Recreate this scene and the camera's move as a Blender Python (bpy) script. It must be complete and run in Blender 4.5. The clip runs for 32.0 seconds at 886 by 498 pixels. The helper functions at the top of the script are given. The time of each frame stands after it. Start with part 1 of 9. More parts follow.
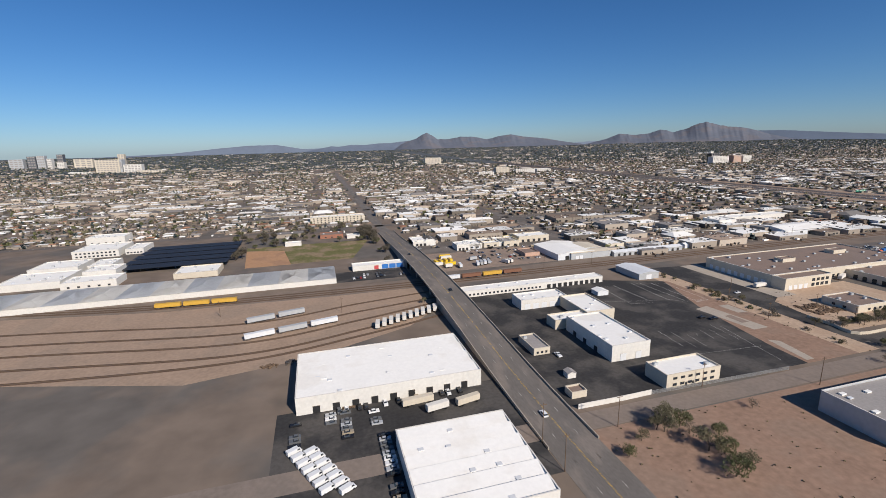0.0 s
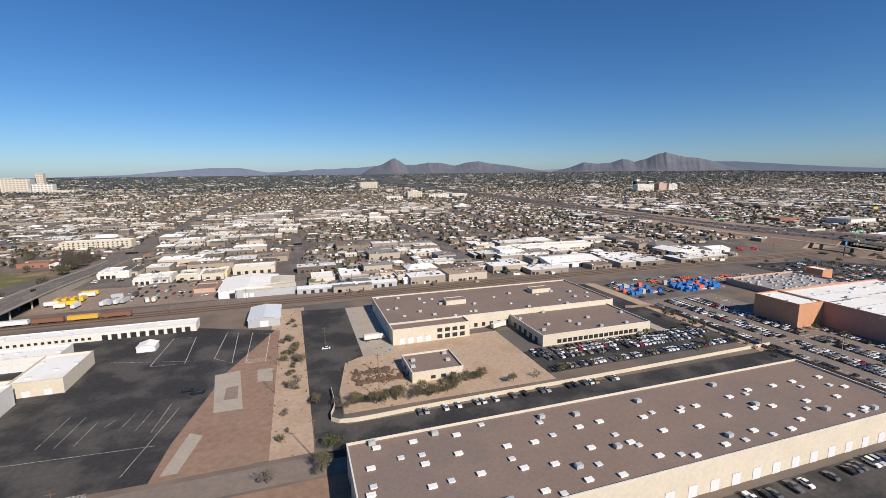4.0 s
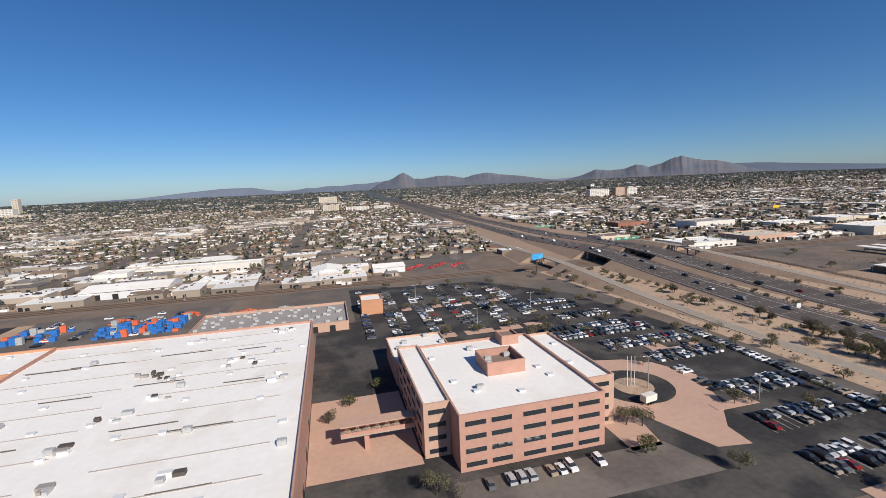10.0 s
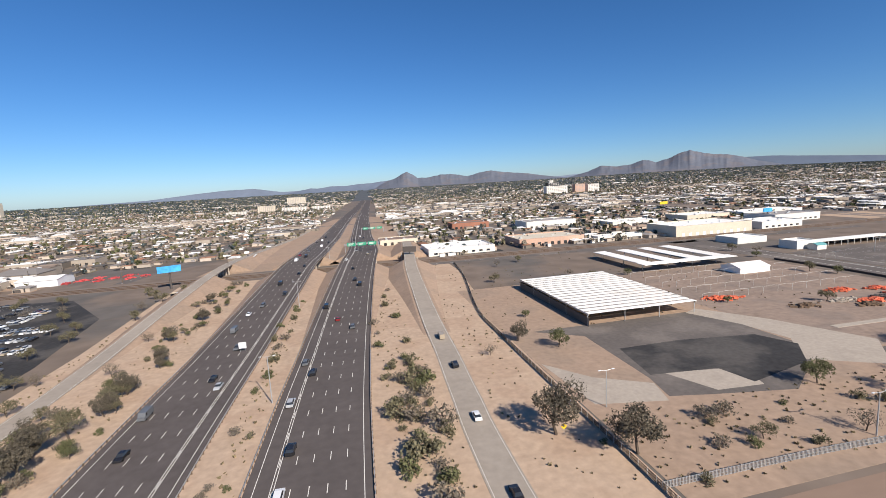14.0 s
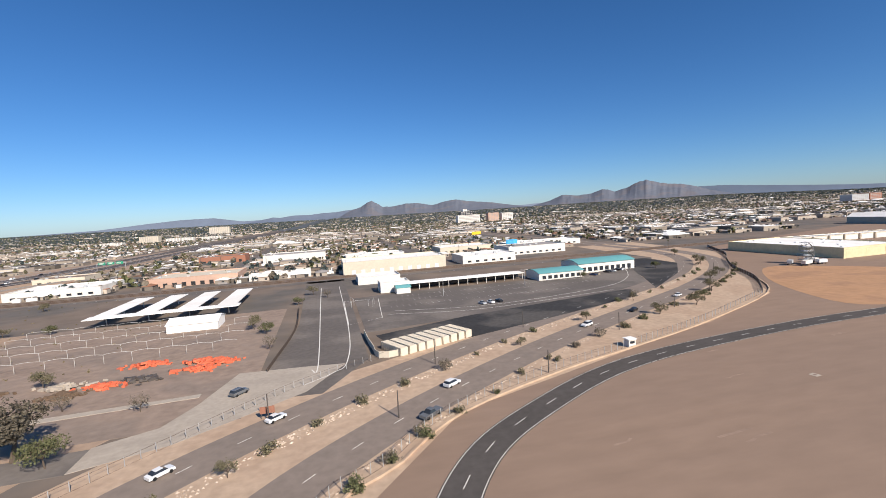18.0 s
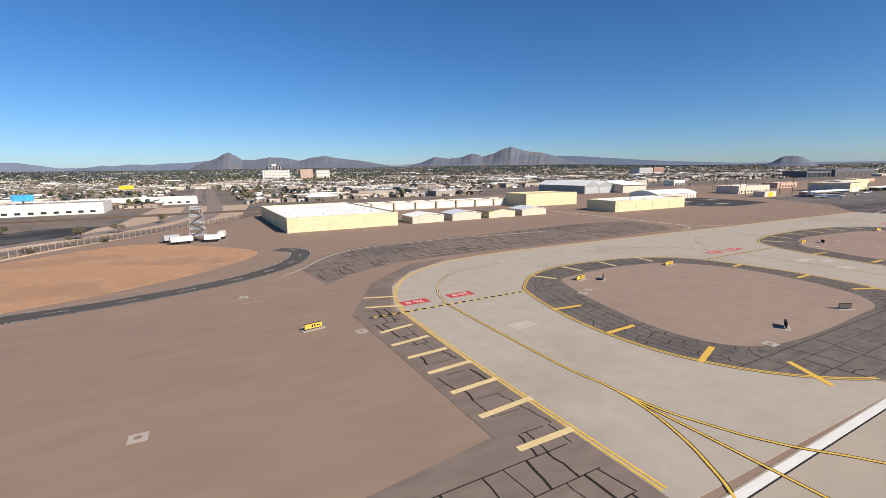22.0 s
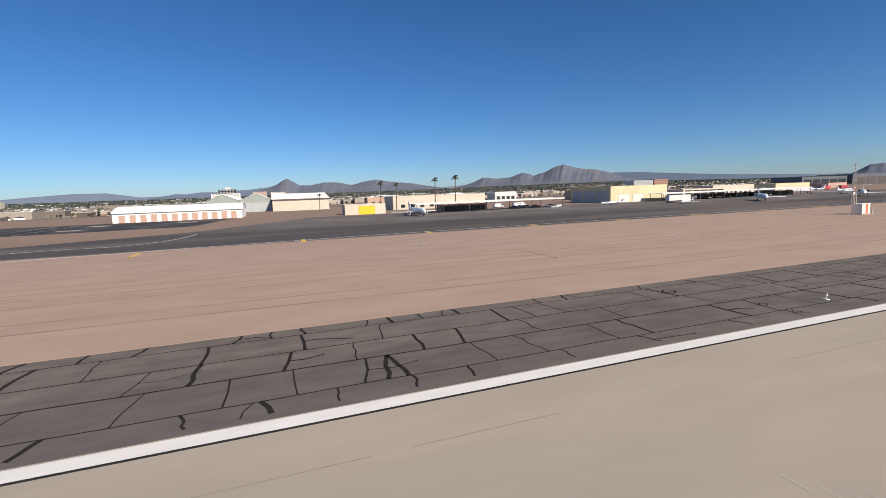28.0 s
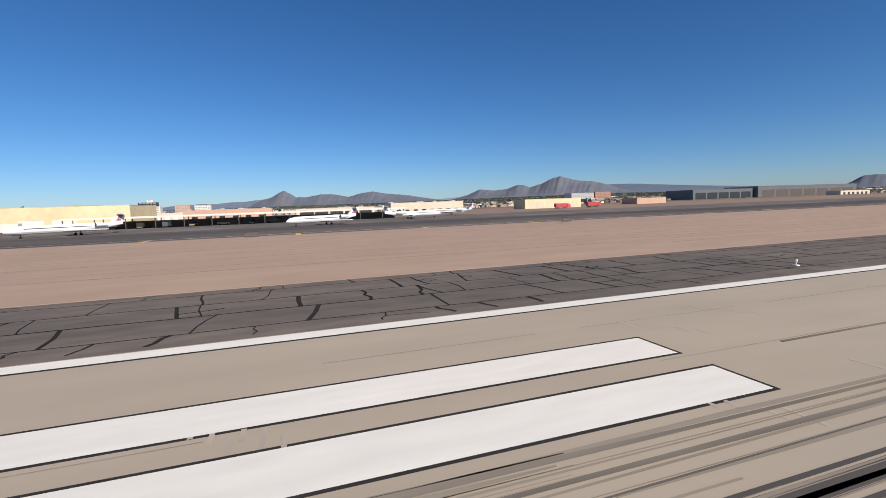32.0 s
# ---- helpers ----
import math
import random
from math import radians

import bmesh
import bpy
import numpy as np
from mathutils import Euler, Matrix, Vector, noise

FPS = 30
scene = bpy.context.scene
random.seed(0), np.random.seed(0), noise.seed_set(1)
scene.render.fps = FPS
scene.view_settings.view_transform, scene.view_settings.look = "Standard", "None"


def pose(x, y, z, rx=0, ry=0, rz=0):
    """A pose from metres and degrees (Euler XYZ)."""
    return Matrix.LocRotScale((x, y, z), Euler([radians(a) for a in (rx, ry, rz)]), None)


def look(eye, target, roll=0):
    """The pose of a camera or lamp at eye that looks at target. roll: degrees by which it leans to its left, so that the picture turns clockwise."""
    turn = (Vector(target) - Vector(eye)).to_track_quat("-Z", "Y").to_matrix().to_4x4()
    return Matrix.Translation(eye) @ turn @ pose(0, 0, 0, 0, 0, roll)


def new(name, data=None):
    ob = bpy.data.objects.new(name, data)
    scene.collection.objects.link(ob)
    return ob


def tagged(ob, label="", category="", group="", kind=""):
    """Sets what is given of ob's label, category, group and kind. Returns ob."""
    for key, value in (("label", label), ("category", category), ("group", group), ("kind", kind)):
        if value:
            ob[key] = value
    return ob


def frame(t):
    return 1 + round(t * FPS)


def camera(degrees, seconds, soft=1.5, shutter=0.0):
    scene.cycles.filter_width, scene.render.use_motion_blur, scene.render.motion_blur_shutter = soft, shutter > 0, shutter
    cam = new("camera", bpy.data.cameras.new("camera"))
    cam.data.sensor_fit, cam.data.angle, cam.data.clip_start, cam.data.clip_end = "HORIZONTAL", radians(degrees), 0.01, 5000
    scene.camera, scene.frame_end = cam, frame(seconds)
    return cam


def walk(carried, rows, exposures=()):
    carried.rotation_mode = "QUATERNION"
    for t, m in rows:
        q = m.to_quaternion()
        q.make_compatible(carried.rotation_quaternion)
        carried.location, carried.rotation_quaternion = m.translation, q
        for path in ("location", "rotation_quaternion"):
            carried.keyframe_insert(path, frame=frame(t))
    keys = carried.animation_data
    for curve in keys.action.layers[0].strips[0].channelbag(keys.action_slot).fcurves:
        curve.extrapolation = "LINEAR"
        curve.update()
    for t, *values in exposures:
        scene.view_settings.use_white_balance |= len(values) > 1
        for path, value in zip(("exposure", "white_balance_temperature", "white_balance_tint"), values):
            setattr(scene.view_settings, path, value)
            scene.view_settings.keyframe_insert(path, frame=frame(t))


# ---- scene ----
PATH = [
    (0, 9.83, 0.23, 110.03, 15.50, -12.91, 1.35),
    (0.5, 44.69, 0.24, 108.26, 15.60, -11.79, 1.35),
    (1, 79.55, 0.27, 106.50, 15.95, -10.86, 1.21),
    (1.5, 114.44, 0.31, 104.74, 15.89, -10.41, 1.22),
    (2, 149.34, 0.35, 102.97, 16.11, -10.08, 1.30),
    (2.5, 184.25, 0.39, 101.20, 16.10, -9.98, 1.31),
    (3, 219.14, 0.42, 99.41, 16.02, -9.97, 1.26),
    (3.5, 253.96, 0.43, 97.61, 16.86, -10.06, 0.90),
    (4, 288.71, 0.44, 95.80, 18.07, -9.72, 0.44),
    (4.5, 323.43, 0.42, 93.98, 17.98, -9.23, 0.22),
    (6.5, 462.10, 0.14, 86.45, 16.95, -8.14, 1.54),
    (7, 497.03, 0.11, 84.59, 16.05, -7.81, 1.76),
    (7.5, 532.00, 0.08, 82.73, 15.39, -7.46, 1.66),
    (8, 567.03, 0.04, 80.88, 15.15, -7.44, 1.62),
    (8.5, 602.14, 0.01, 79.05, 14.79, -7.72, 1.77),
    (9, 637.34, -0.03, 77.23, 14.44, -7.99, 2.26),
    (9.5, 672.60, -0.08, 75.42, 14.23, -8.09, 2.51),
    (10, 707.92, -0.13, 73.62, 14.03, -7.95, 2.47),
    (10.5, 743.26, -0.19, 71.82, 13.86, -7.54, 2.39),
    (11, 778.59, -0.24, 70.01, 14.46, -7.25, 2.37),
    (11.5, 813.88, -0.27, 68.19, 13.50, -7.16, 2.91),
    (12, 849.11, -0.28, 66.37, 12.35, -7.40, 3.90),
    (12.5, 884.28, -0.27, 64.55, 10.75, -7.75, 4.68),
    (13, 919.39, -0.23, 62.73, 9.03, -7.85, 4.91),
    (13.5, 954.50, -0.19, 60.91, 10.59, -7.94, 4.07),
    (14, 989.67, -0.16, 59.08, 11.67, -7.99, 3.24),
    (14.5, 1024.89, -0.14, 57.25, 13.69, -7.91, 2.47),
    (16.5, 1166.17, -0.06, 49.75, 12.73, -5.68, 2.82),
    (17, 1201.39, -0.04, 47.81, 13.88, -4.86, 3.24),
    (17.5, 1236.59, -0.02, 45.85, 14.13, -4.52, 3.39),
    (18, 1271.77, 0.01, 43.87, 14.48, -4.51, 3.31),
    (18.5, 1306.96, 0.04, 41.88, 14.47, -4.56, 3.26),
    (19, 1342.22, 0.09, 39.88, 14.51, -4.64, 3.30),
    (19.5, 1377.54, 0.15, 37.87, 17.78, -6.80, 3.01),
    (20, 1412.98, 0.22, 35.86, 25.01, -9.64, 1.46),
    (20.5, 1448.60, 0.30, 33.87, 34.74, -9.26, -0.72),
    (21, 1484.44, 0.35, 31.91, 35.69, -9.50, -0.93),
    (21.5, 1520.45, 0.38, 29.97, 30.21, -9.95, 0.03),
    (22, 1556.58, 0.35, 28.08, 28.86, -9.99, 0.64),
    (22.5, 1592.78, 0.29, 26.24, 26.27, -9.95, 1.31),
    (23, 1628.98, 0.21, 24.46, 23.93, -9.69, 1.50),
    (23.5, 1665.08, 0.13, 22.75, 22.60, -9.20, 1.62),
    (24, 1701.10, 0.07, 21.10, 21.44, -8.50, 1.90),
    (24.5, 1737.05, 0.01, 19.50, 20.63, -8.13, 1.98),
    (25, 1772.92, -0.03, 17.94, 20.57, -7.79, 1.97),
    (25.5, 1808.68, -0.06, 16.42, 20.47, -7.31, 2.14),
    (26, 1844.32, -0.10, 14.92, 20.27, -7.01, 2.02),
    (26.5, 1879.84, -0.14, 13.46, 19.86, -7.08, 2.14),
    (28.5, 2021.53, -0.14, 8.05, 19.69, -7.10, 1.87),
    (29, 2057.00, -0.16, 7.35, 19.38, -7.18, 1.51),
    (29.5, 2092.44, -0.19, 6.85, 18.89, -7.02, 1.39),
    (30, 2127.88, -0.21, 6.40, 18.50, -6.77, 1.34),
    (30.5, 2163.31, -0.25, 6.00, 18.25, -6.51, 1.32),
    (31, 2198.71, -0.28, 5.70, 18.21, -6.12, 1.48),
    (31.5, 2234.05, -0.31, 5.40, 18.34, -5.74, 1.79),
    (32, 2269.34, -0.35, 5.15, 18.42, -5.58, 1.98),
]


def camera_pose(x, y, z, heading, pitch, roll):
    """Heading in degrees east of north, pitch up, roll to the right."""
    h, p = radians(heading), radians(pitch)
    ahead = Vector((math.sin(h) * math.cos(p), math.cos(h) * math.cos(p), math.sin(p)))
    return look((x, y, z), Vector((x, y, z)) + 100 * ahead, -roll)


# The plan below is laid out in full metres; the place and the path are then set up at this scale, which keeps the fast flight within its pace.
SCALE = 0.548
cam = camera(89.1, 32.0, soft=0.8)
walk(cam, [(t, camera_pose(x * SCALE, y * SCALE, z * SCALE, *turns)) for t, x, y, z, *turns in PATH],
     [(t, stops, 6520 if t < 3 else 6650, 13) for t, stops in ((0, -0.04), (2, 0.12), (4, 0.13), (7, 0.24), (9, 0.06), (10, 0.02), (12, 0.16), (14, 0.4), (17, 0.4), (19, 0.36), (23, 0.36), (26, 0.3), (29, 0.2), (32, 0.2))])

# ---- light ----
SUN_AZIMUTH, SUN_HEIGHT = 157.0, 35.0
world = bpy.data.worlds.new("world")
scene.world = world
world.use_nodes = True
wn = world.node_tree
sky = wn.nodes.new("ShaderNodeTexSky")
sky.sky_type, sky.sun_disc = "NISHITA", False
sky.sun_elevation, sky.sun_rotation = radians(SUN_HEIGHT), radians(SUN_AZIMUTH)
sky.altitude, sky.air_density, sky.dust_density, sky.ozone_density = 0.0, 0.8, 0.35, 7.6
tint = wn.nodes.new("ShaderNodeMix")
tint.data_type, tint.blend_type = "RGBA", "MULTIPLY"
tint.inputs["Factor"].default_value = 1.0
tint.inputs["B"].default_value = (0.935, 0.972, 0.985, 1.0)
deep = wn.nodes.new("ShaderNodeHueSaturation")
deep.inputs["Saturation"].default_value = 1.13
wn.links.new(sky.outputs[0], deep.inputs["Color"])
wn.links.new(deep.outputs[0], tint.inputs["A"])
wn.links.new(tint.outputs["Result"], wn.nodes["Background"].inputs[0])
wn.nodes["Background"].inputs[1].default_value = 0.09
sun = new("sun", bpy.data.lights.new("sun", "SUN"))
sun.data.energy, sun.data.angle, sun.data.color = 5.0, radians(0.53), (1.0, 0.935, 0.83)
sa, sh = radians(SUN_AZIMUTH), radians(SUN_HEIGHT)
sun.matrix_world = look((0, 0, 0), (-math.sin(sa) * math.cos(sh), -math.cos(sa) * math.cos(sh), -math.sin(sh)))

# ---- materials ----
MATS = {}


def mat(name, color, rough=0.85, vary=0.18, fine=1.5, coarse=0.05, bump=0.0, metal=0.0, second=None, amount=0.5, island=0.0, obj=0.0, emit=0.0, stretch=1.0):
    """A node material: base colour with noise at two scales, an optional second colour in patches, random shade per island or object, bump."""
    if name in MATS:
        return MATS[name]
    m = bpy.data.materials.new(name)
    m.use_nodes = True
    nt = m.node_tree
    n, link = nt.nodes, nt.links.new
    b = n["Principled BSDF"]
    b.inputs["Roughness"].default_value, b.inputs["Metallic"].default_value = rough, metal
    if rough > 0.75:
        b.inputs["Specular IOR Level"].default_value = 0.12
    co = n.new("ShaderNodeTexCoord")
    n1, n2 = n.new("ShaderNodeTexNoise"), n.new("ShaderNodeTexNoise")
    n1.inputs["Scale"].default_value, n1.inputs["Detail"].default_value = fine, 4
    n2.inputs["Scale"].default_value, n2.inputs["Detail"].default_value = coarse, 5
    along = n.new("ShaderNodeMapping")
    along.inputs["Scale"].default_value = (1 / stretch, 1, 1)
    link(co.outputs["Object"], along.inputs["Vector"])
    link(along.outputs[0], n1.inputs["Vector"])
    link(along.outputs[0], n2.inputs["Vector"])
    add = n.new("ShaderNodeMath")
    add.operation = "ADD"
    link(n1.outputs["Fac"], add.inputs[0])
    link(n2.outputs["Fac"], add.inputs[1])
    rng = n.new("ShaderNodeMapRange")
    rng.inputs["From Min"].default_value, rng.inputs["From Max"].default_value = 0.6, 1.4
    rng.inputs["To Min"].default_value, rng.inputs["To Max"].default_value = 1 - vary, 1 + vary
    link(add.outputs[0], rng.inputs["Value"])
    scale = rng.outputs["Result"]
    for amount_r, source in ((island, "ShaderNodeNewGeometry"), (obj, "ShaderNodeObjectInfo")):
        if amount_r:
            s = n.new(source)
            r2 = n.new("ShaderNodeMapRange")
            r2.inputs["To Min"].default_value, r2.inputs["To Max"].default_value = 1 - amount_r, 1 + amount_r * 0.5
            link(s.outputs["Random Per Island" if source.endswith("Geometry") else "Random"], r2.inputs["Value"])
            mul = n.new("ShaderNodeMath")
            mul.operation = "MULTIPLY"
            link(scale, mul.inputs[0])
            link(r2.outputs["Result"], mul.inputs[1])
            scale = mul.outputs[0]
    base = n.new("ShaderNodeRGB")
    base.outputs[0].default_value = (*color, 1)
    tone = base.outputs[0]
    if second:
        mix = n.new("ShaderNodeMix")
        mix.data_type = "RGBA"
        mix.inputs["B"].default_value = (*second, 1)
        link(tone, mix.inputs["A"])
        r3 = n.new("ShaderNodeMapRange")
        r3.inputs["From Min"].default_value, r3.inputs["From Max"].default_value = 0.62 - 0.25 * amount, 0.72 - 0.25 * amount
        link(n2.outputs["Fac"], r3.inputs["Value"])
        link(r3.outputs["Result"], mix.inputs["Factor"])
        tone = mix.outputs["Result"]
    vm = n.new("ShaderNodeVectorMath")
    vm.operation = "SCALE"
    link(tone, vm.inputs[0])
    link(scale, vm.inputs["Scale"])
    link(vm.outputs[0], b.inputs["Base Color"])
    if emit:
        link(vm.outputs[0], b.inputs["Emission Color"])
        b.inputs["Emission Strength"].default_value = emit
    if bump:
        bp = n.new("ShaderNodeBump")
        bp.inputs["Strength"].default_value, bp.inputs["Distance"].default_value = bump, 0.1
        link(n1.outputs["Fac"], bp.inputs["Height"])
        link(bp.outputs[0], b.inputs["Normal"])
    MATS[name] = m
    return m


M_CITY = mat("city ground", (0.205, 0.16, 0.125), vary=0.3, fine=0.06, coarse=0.012, second=(0.13, 0.115, 0.1), amount=0.6)
M_DIRT = mat("dirt", (0.365, 0.262, 0.188), vary=0.24, fine=0.5, coarse=0.03, bump=0.3, second=(0.3, 0.222, 0.163), amount=0.5)
M_PALEROAD = mat("pale dusty concrete road", (0.33, 0.285, 0.235), vary=0.15, fine=0.5, coarse=0.05)
M_AIRDIRT = mat("airfield dirt", (0.272, 0.19, 0.138), vary=0.12, fine=0.3, coarse=0.018, bump=0.3, second=(0.25, 0.176, 0.13), amount=0.5, stretch=3.0)
M_INFIELD = mat("pale infield dirt", (0.388, 0.279, 0.206), vary=0.14, fine=0.3, coarse=0.018, bump=0.3, second=(0.36, 0.256, 0.197), amount=0.45, stretch=2.5)
M_ISLAND = mat("island dirt", (0.305, 0.22, 0.166), vary=0.12, fine=0.3, coarse=0.02, bump=0.3, second=(0.28, 0.2, 0.152), amount=0.4)
M_RAKE = mat("raked furrow", (0.3, 0.212, 0.158), vary=0.2, fine=0.6, coarse=0.1)
M_FILM = mat("rubber film", (0.24, 0.205, 0.165), vary=0.3, fine=1.2, coarse=0.25, second=(0.075, 0.068, 0.062), amount=0.75, stretch=14.0)
M_STREAK = mat("faint tyre marks", (0.26, 0.222, 0.175), vary=0.2, fine=2.0, coarse=0.4, stretch=10.0)
M_ORANGEDIRT = mat("orange dirt", (0.43, 0.25, 0.14), vary=0.16, fine=0.3, coarse=0.04, bump=0.3, second=(0.34, 0.2, 0.12), amount=0.4)
M_PALEDIRT = mat("pale dirt", (0.47, 0.345, 0.245), vary=0.22, fine=0.5, coarse=0.05, bump=0.4, second=(0.4, 0.285, 0.2), amount=0.5)
M_ASPHALT = mat("asphalt", (0.05, 0.048, 0.047), vary=0.32, fine=0.6, coarse=0.045, second=(0.085, 0.078, 0.071), amount=0.6)
M_OLDASPHALT = mat("old asphalt", (0.142, 0.124, 0.11), vary=0.22, fine=0.6, coarse=0.04, second=(0.175, 0.152, 0.132), amount=0.5)
M_BOULEVARD = mat("sun-bleached brown asphalt", (0.235, 0.19, 0.157), vary=0.18, fine=0.5, coarse=0.05, second=(0.205, 0.168, 0.14), amount=0.4)
M_YARD = mat("trodden yard", (0.3, 0.226, 0.176), vary=0.25, fine=0.4, coarse=0.05, second=(0.235, 0.183, 0.147), amount=0.5)
M_FREEWAY = mat("freeway asphalt", (0.105, 0.09, 0.083), vary=0.16, fine=0.4, coarse=0.05)
M_SHOULDER = mat("cracked asphalt", (0.155, 0.13, 0.109), vary=0.32, fine=0.9, coarse=0.06, second=(0.115, 0.099, 0.086), amount=0.5, stretch=2.5)
M_BROWNPAVE = mat("brown worn pavement", (0.2, 0.155, 0.124), vary=0.25, fine=0.6, coarse=0.05, second=(0.15, 0.122, 0.102), amount=0.45, stretch=3.0)
M_CRACK = mat("crack sealant", (0.026, 0.022, 0.019), rough=0.95, vary=0.3, fine=1.5)
M_CONCRETE = mat("pale concrete", (0.40, 0.345, 0.275), vary=0.1, fine=0.4, coarse=0.03, second=(0.35, 0.3, 0.24), amount=0.4)
M_RUNWAY = mat("runway concrete", (0.385, 0.325, 0.25), vary=0.09, fine=0.5, coarse=0.05, second=(0.345, 0.295, 0.235), amount=0.35, stretch=4.0)
M_REPAIR = mat("pale repaired concrete", (0.47, 0.415, 0.34), vary=0.16, fine=0.5, coarse=0.2)
M_CONC2 = mat("concrete", (0.41, 0.352, 0.287), vary=0.16, fine=0.8, coarse=0.08, second=(0.35, 0.3, 0.245), amount=0.4)
M_WHITEPAINT = mat("white paint", (0.71, 0.68, 0.615), rough=0.8, vary=0.1, fine=2, coarse=0.15, second=(0.7, 0.66, 0.59), amount=0.4, stretch=5.0)
M_YELLOWPAINT = mat("yellow paint", (0.68, 0.42, 0.06), rough=0.7, vary=0.14, fine=2, coarse=0.3)
M_REDPAINT = mat("red paint", (0.5, 0.06, 0.05), rough=0.7, vary=0.15, fine=2)
M_BLACKPAINT = mat("black paint", (0.03, 0.028, 0.026), rough=0.9, vary=0.3, fine=1.5)
M_RUBBER = mat("tyre rubber marks", (0.135, 0.117, 0.098), vary=0.4, fine=1.5, coarse=0.3, second=(0.24, 0.205, 0.165), amount=0.6, stretch=12.0)
M_WHITEROOF = mat("white membrane roof", (0.84, 0.82, 0.77), vary=0.06, fine=0.6, coarse=0.05, second=(0.77, 0.74, 0.68), amount=0.35)
M_GREYROOF = mat("grey gravel roof", (0.33, 0.305, 0.285), vary=0.15, fine=1.0, coarse=0.05)
M_TANROOF = mat("brown gravel roof", (0.25, 0.185, 0.15), vary=0.16, fine=1.0, coarse=0.03, second=(0.215, 0.165, 0.138), amount=0.5)
M_WHITEWALL = mat("white wall", (0.68, 0.65, 0.59), vary=0.1, fine=0.8, coarse=0.1)
M_CREAM = mat("cream stucco wall", (0.6, 0.53, 0.42), vary=0.1, fine=0.8, coarse=0.1)
M_PINK = mat("salmon stucco wall", (0.47, 0.272, 0.21), vary=0.12, fine=0.6, coarse=0.08)
M_PINKPALE = mat("pale salmon concrete", (0.52, 0.345, 0.26), vary=0.1, fine=0.6, coarse=0.08)
M_ORANGE = mat("orange stucco wall", (0.54, 0.28, 0.165), vary=0.12, fine=0.6, coarse=0.08)
M_YELLOW = mat("pale yellow metal wall", (0.66, 0.565, 0.35), vary=0.12, fine=0.5, coarse=0.1)
M_GREYMETAL = mat("grey sheet metal", (0.42, 0.43, 0.43), rough=0.55, vary=0.12, fine=0.6, coarse=0.1)
M_GREYGREEN = mat("grey-green sheet metal", (0.3, 0.33, 0.29), rough=0.6, vary=0.12, fine=0.6, coarse=0.1)
M_DARKMETAL = mat("dark grey cladding", (0.115, 0.12, 0.13), rough=0.55, vary=0.1, fine=0.5, coarse=0.05)
M_LIGHTMETAL = mat("light sheet metal", (0.68, 0.69, 0.69), rough=0.5, vary=0.1, fine=0.6, coarse=0.1)
M_TEAL = mat("teal metal roof", (0.12, 0.335, 0.34), rough=0.6, vary=0.14)
M_BRICK = mat("brick wall", (0.32, 0.15, 0.1), vary=0.15, fine=2)
M_DARK = mat("dark opening", (0.025, 0.024, 0.024), rough=0.5)
M_GLASS = mat("dark window glass", (0.03, 0.035, 0.042), rough=0.12, vary=0.1)
M_BLUE = mat("blue tarpaulin", (0.03, 0.17, 0.5), rough=0.6, vary=0.2)
M_REDTHING = mat("red painted steel", (0.5, 0.07, 0.07), rough=0.55, vary=0.2, obj=0.3)
M_ORANGETHING = mat("orange plastic", (0.66, 0.15, 0.07), rough=0.7, vary=0.3)
M_STEEL = mat("galvanised steel", (0.45, 0.45, 0.44), rough=0.45, metal=0.4, vary=0.1)
M_DARKSTEEL = mat("weathered dark steel", (0.09, 0.075, 0.065), rough=0.7)
M_WOOD = mat("weathered wood pole", (0.16, 0.11, 0.075), rough=0.9)
M_BARK = mat("bark", (0.11, 0.085, 0.065), rough=0.95)
M_LEAF = mat("dusty olive leaves", (0.165, 0.148, 0.09), rough=0.85, vary=0.3, island=0.45)
# Distance haze painted into the leaf colour; some nearer trees share it.
M_LEAFHAZE = mat("haze-tinted leaves", (0.062, 0.08, 0.078), rough=0.9, vary=0.3, island=0.45)
M_LEAFGREEN = mat("green leaves", (0.125, 0.128, 0.062), rough=0.85, vary=0.3, island=0.45)
M_LEAFGREY = mat("grey winter twigs", (0.19, 0.16, 0.122), rough=0.9, vary=0.3, island=0.45)
M_LEAFEUC = mat("dull eucalyptus leaves", (0.13, 0.112, 0.083), rough=0.9, vary=0.3, island=0.5)
M_GRASS = mat("dry grass", (0.16, 0.15, 0.06), vary=0.3, fine=0.4, coarse=0.05, second=(0.24, 0.18, 0.11), amount=0.6)
M_SOLAR = mat("dark solar panels", (0.018, 0.019, 0.024), rough=0.6, vary=0.2)
M_RAIL = mat("rusty rail", (0.13, 0.085, 0.06), rough=0.5, metal=0.5)
M_BALLAST = mat("ballast", (0.21, 0.165, 0.13), vary=0.25, fine=1.5, coarse=0.1)
# Aerial haze is mixed into the base colours of these three backdrop materials.
M_MOUNTAIN = mat("rock with painted haze", (0.135, 0.148, 0.178), vary=0.14, fine=0.02, coarse=0.004, second=(0.155, 0.15, 0.162), amount=0.4)
M_HAZE = mat("far hills with painted haze", (0.2, 0.24, 0.3), vary=0.05, fine=0.01, coarse=0.004)
M_LOWHILL = mat("low hills with painted haze", (0.125, 0.152, 0.2), vary=0.08, fine=0.02, coarse=0.005)
M_DECK = mat("grey worn road deck", (0.165, 0.148, 0.132), vary=0.2, fine=0.5, coarse=0.05, second=(0.2, 0.172, 0.148), amount=0.4, stretch=0.3)
M_SERVICE = mat("weathered service asphalt", (0.088, 0.078, 0.07), vary=0.2, fine=0.6, coarse=0.05)
M_TAXIWAY = mat("streaked taxiway asphalt", (0.09, 0.078, 0.07), vary=0.3, fine=0.5, coarse=0.04, second=(0.125, 0.104, 0.088), amount=0.5, stretch=6.0)
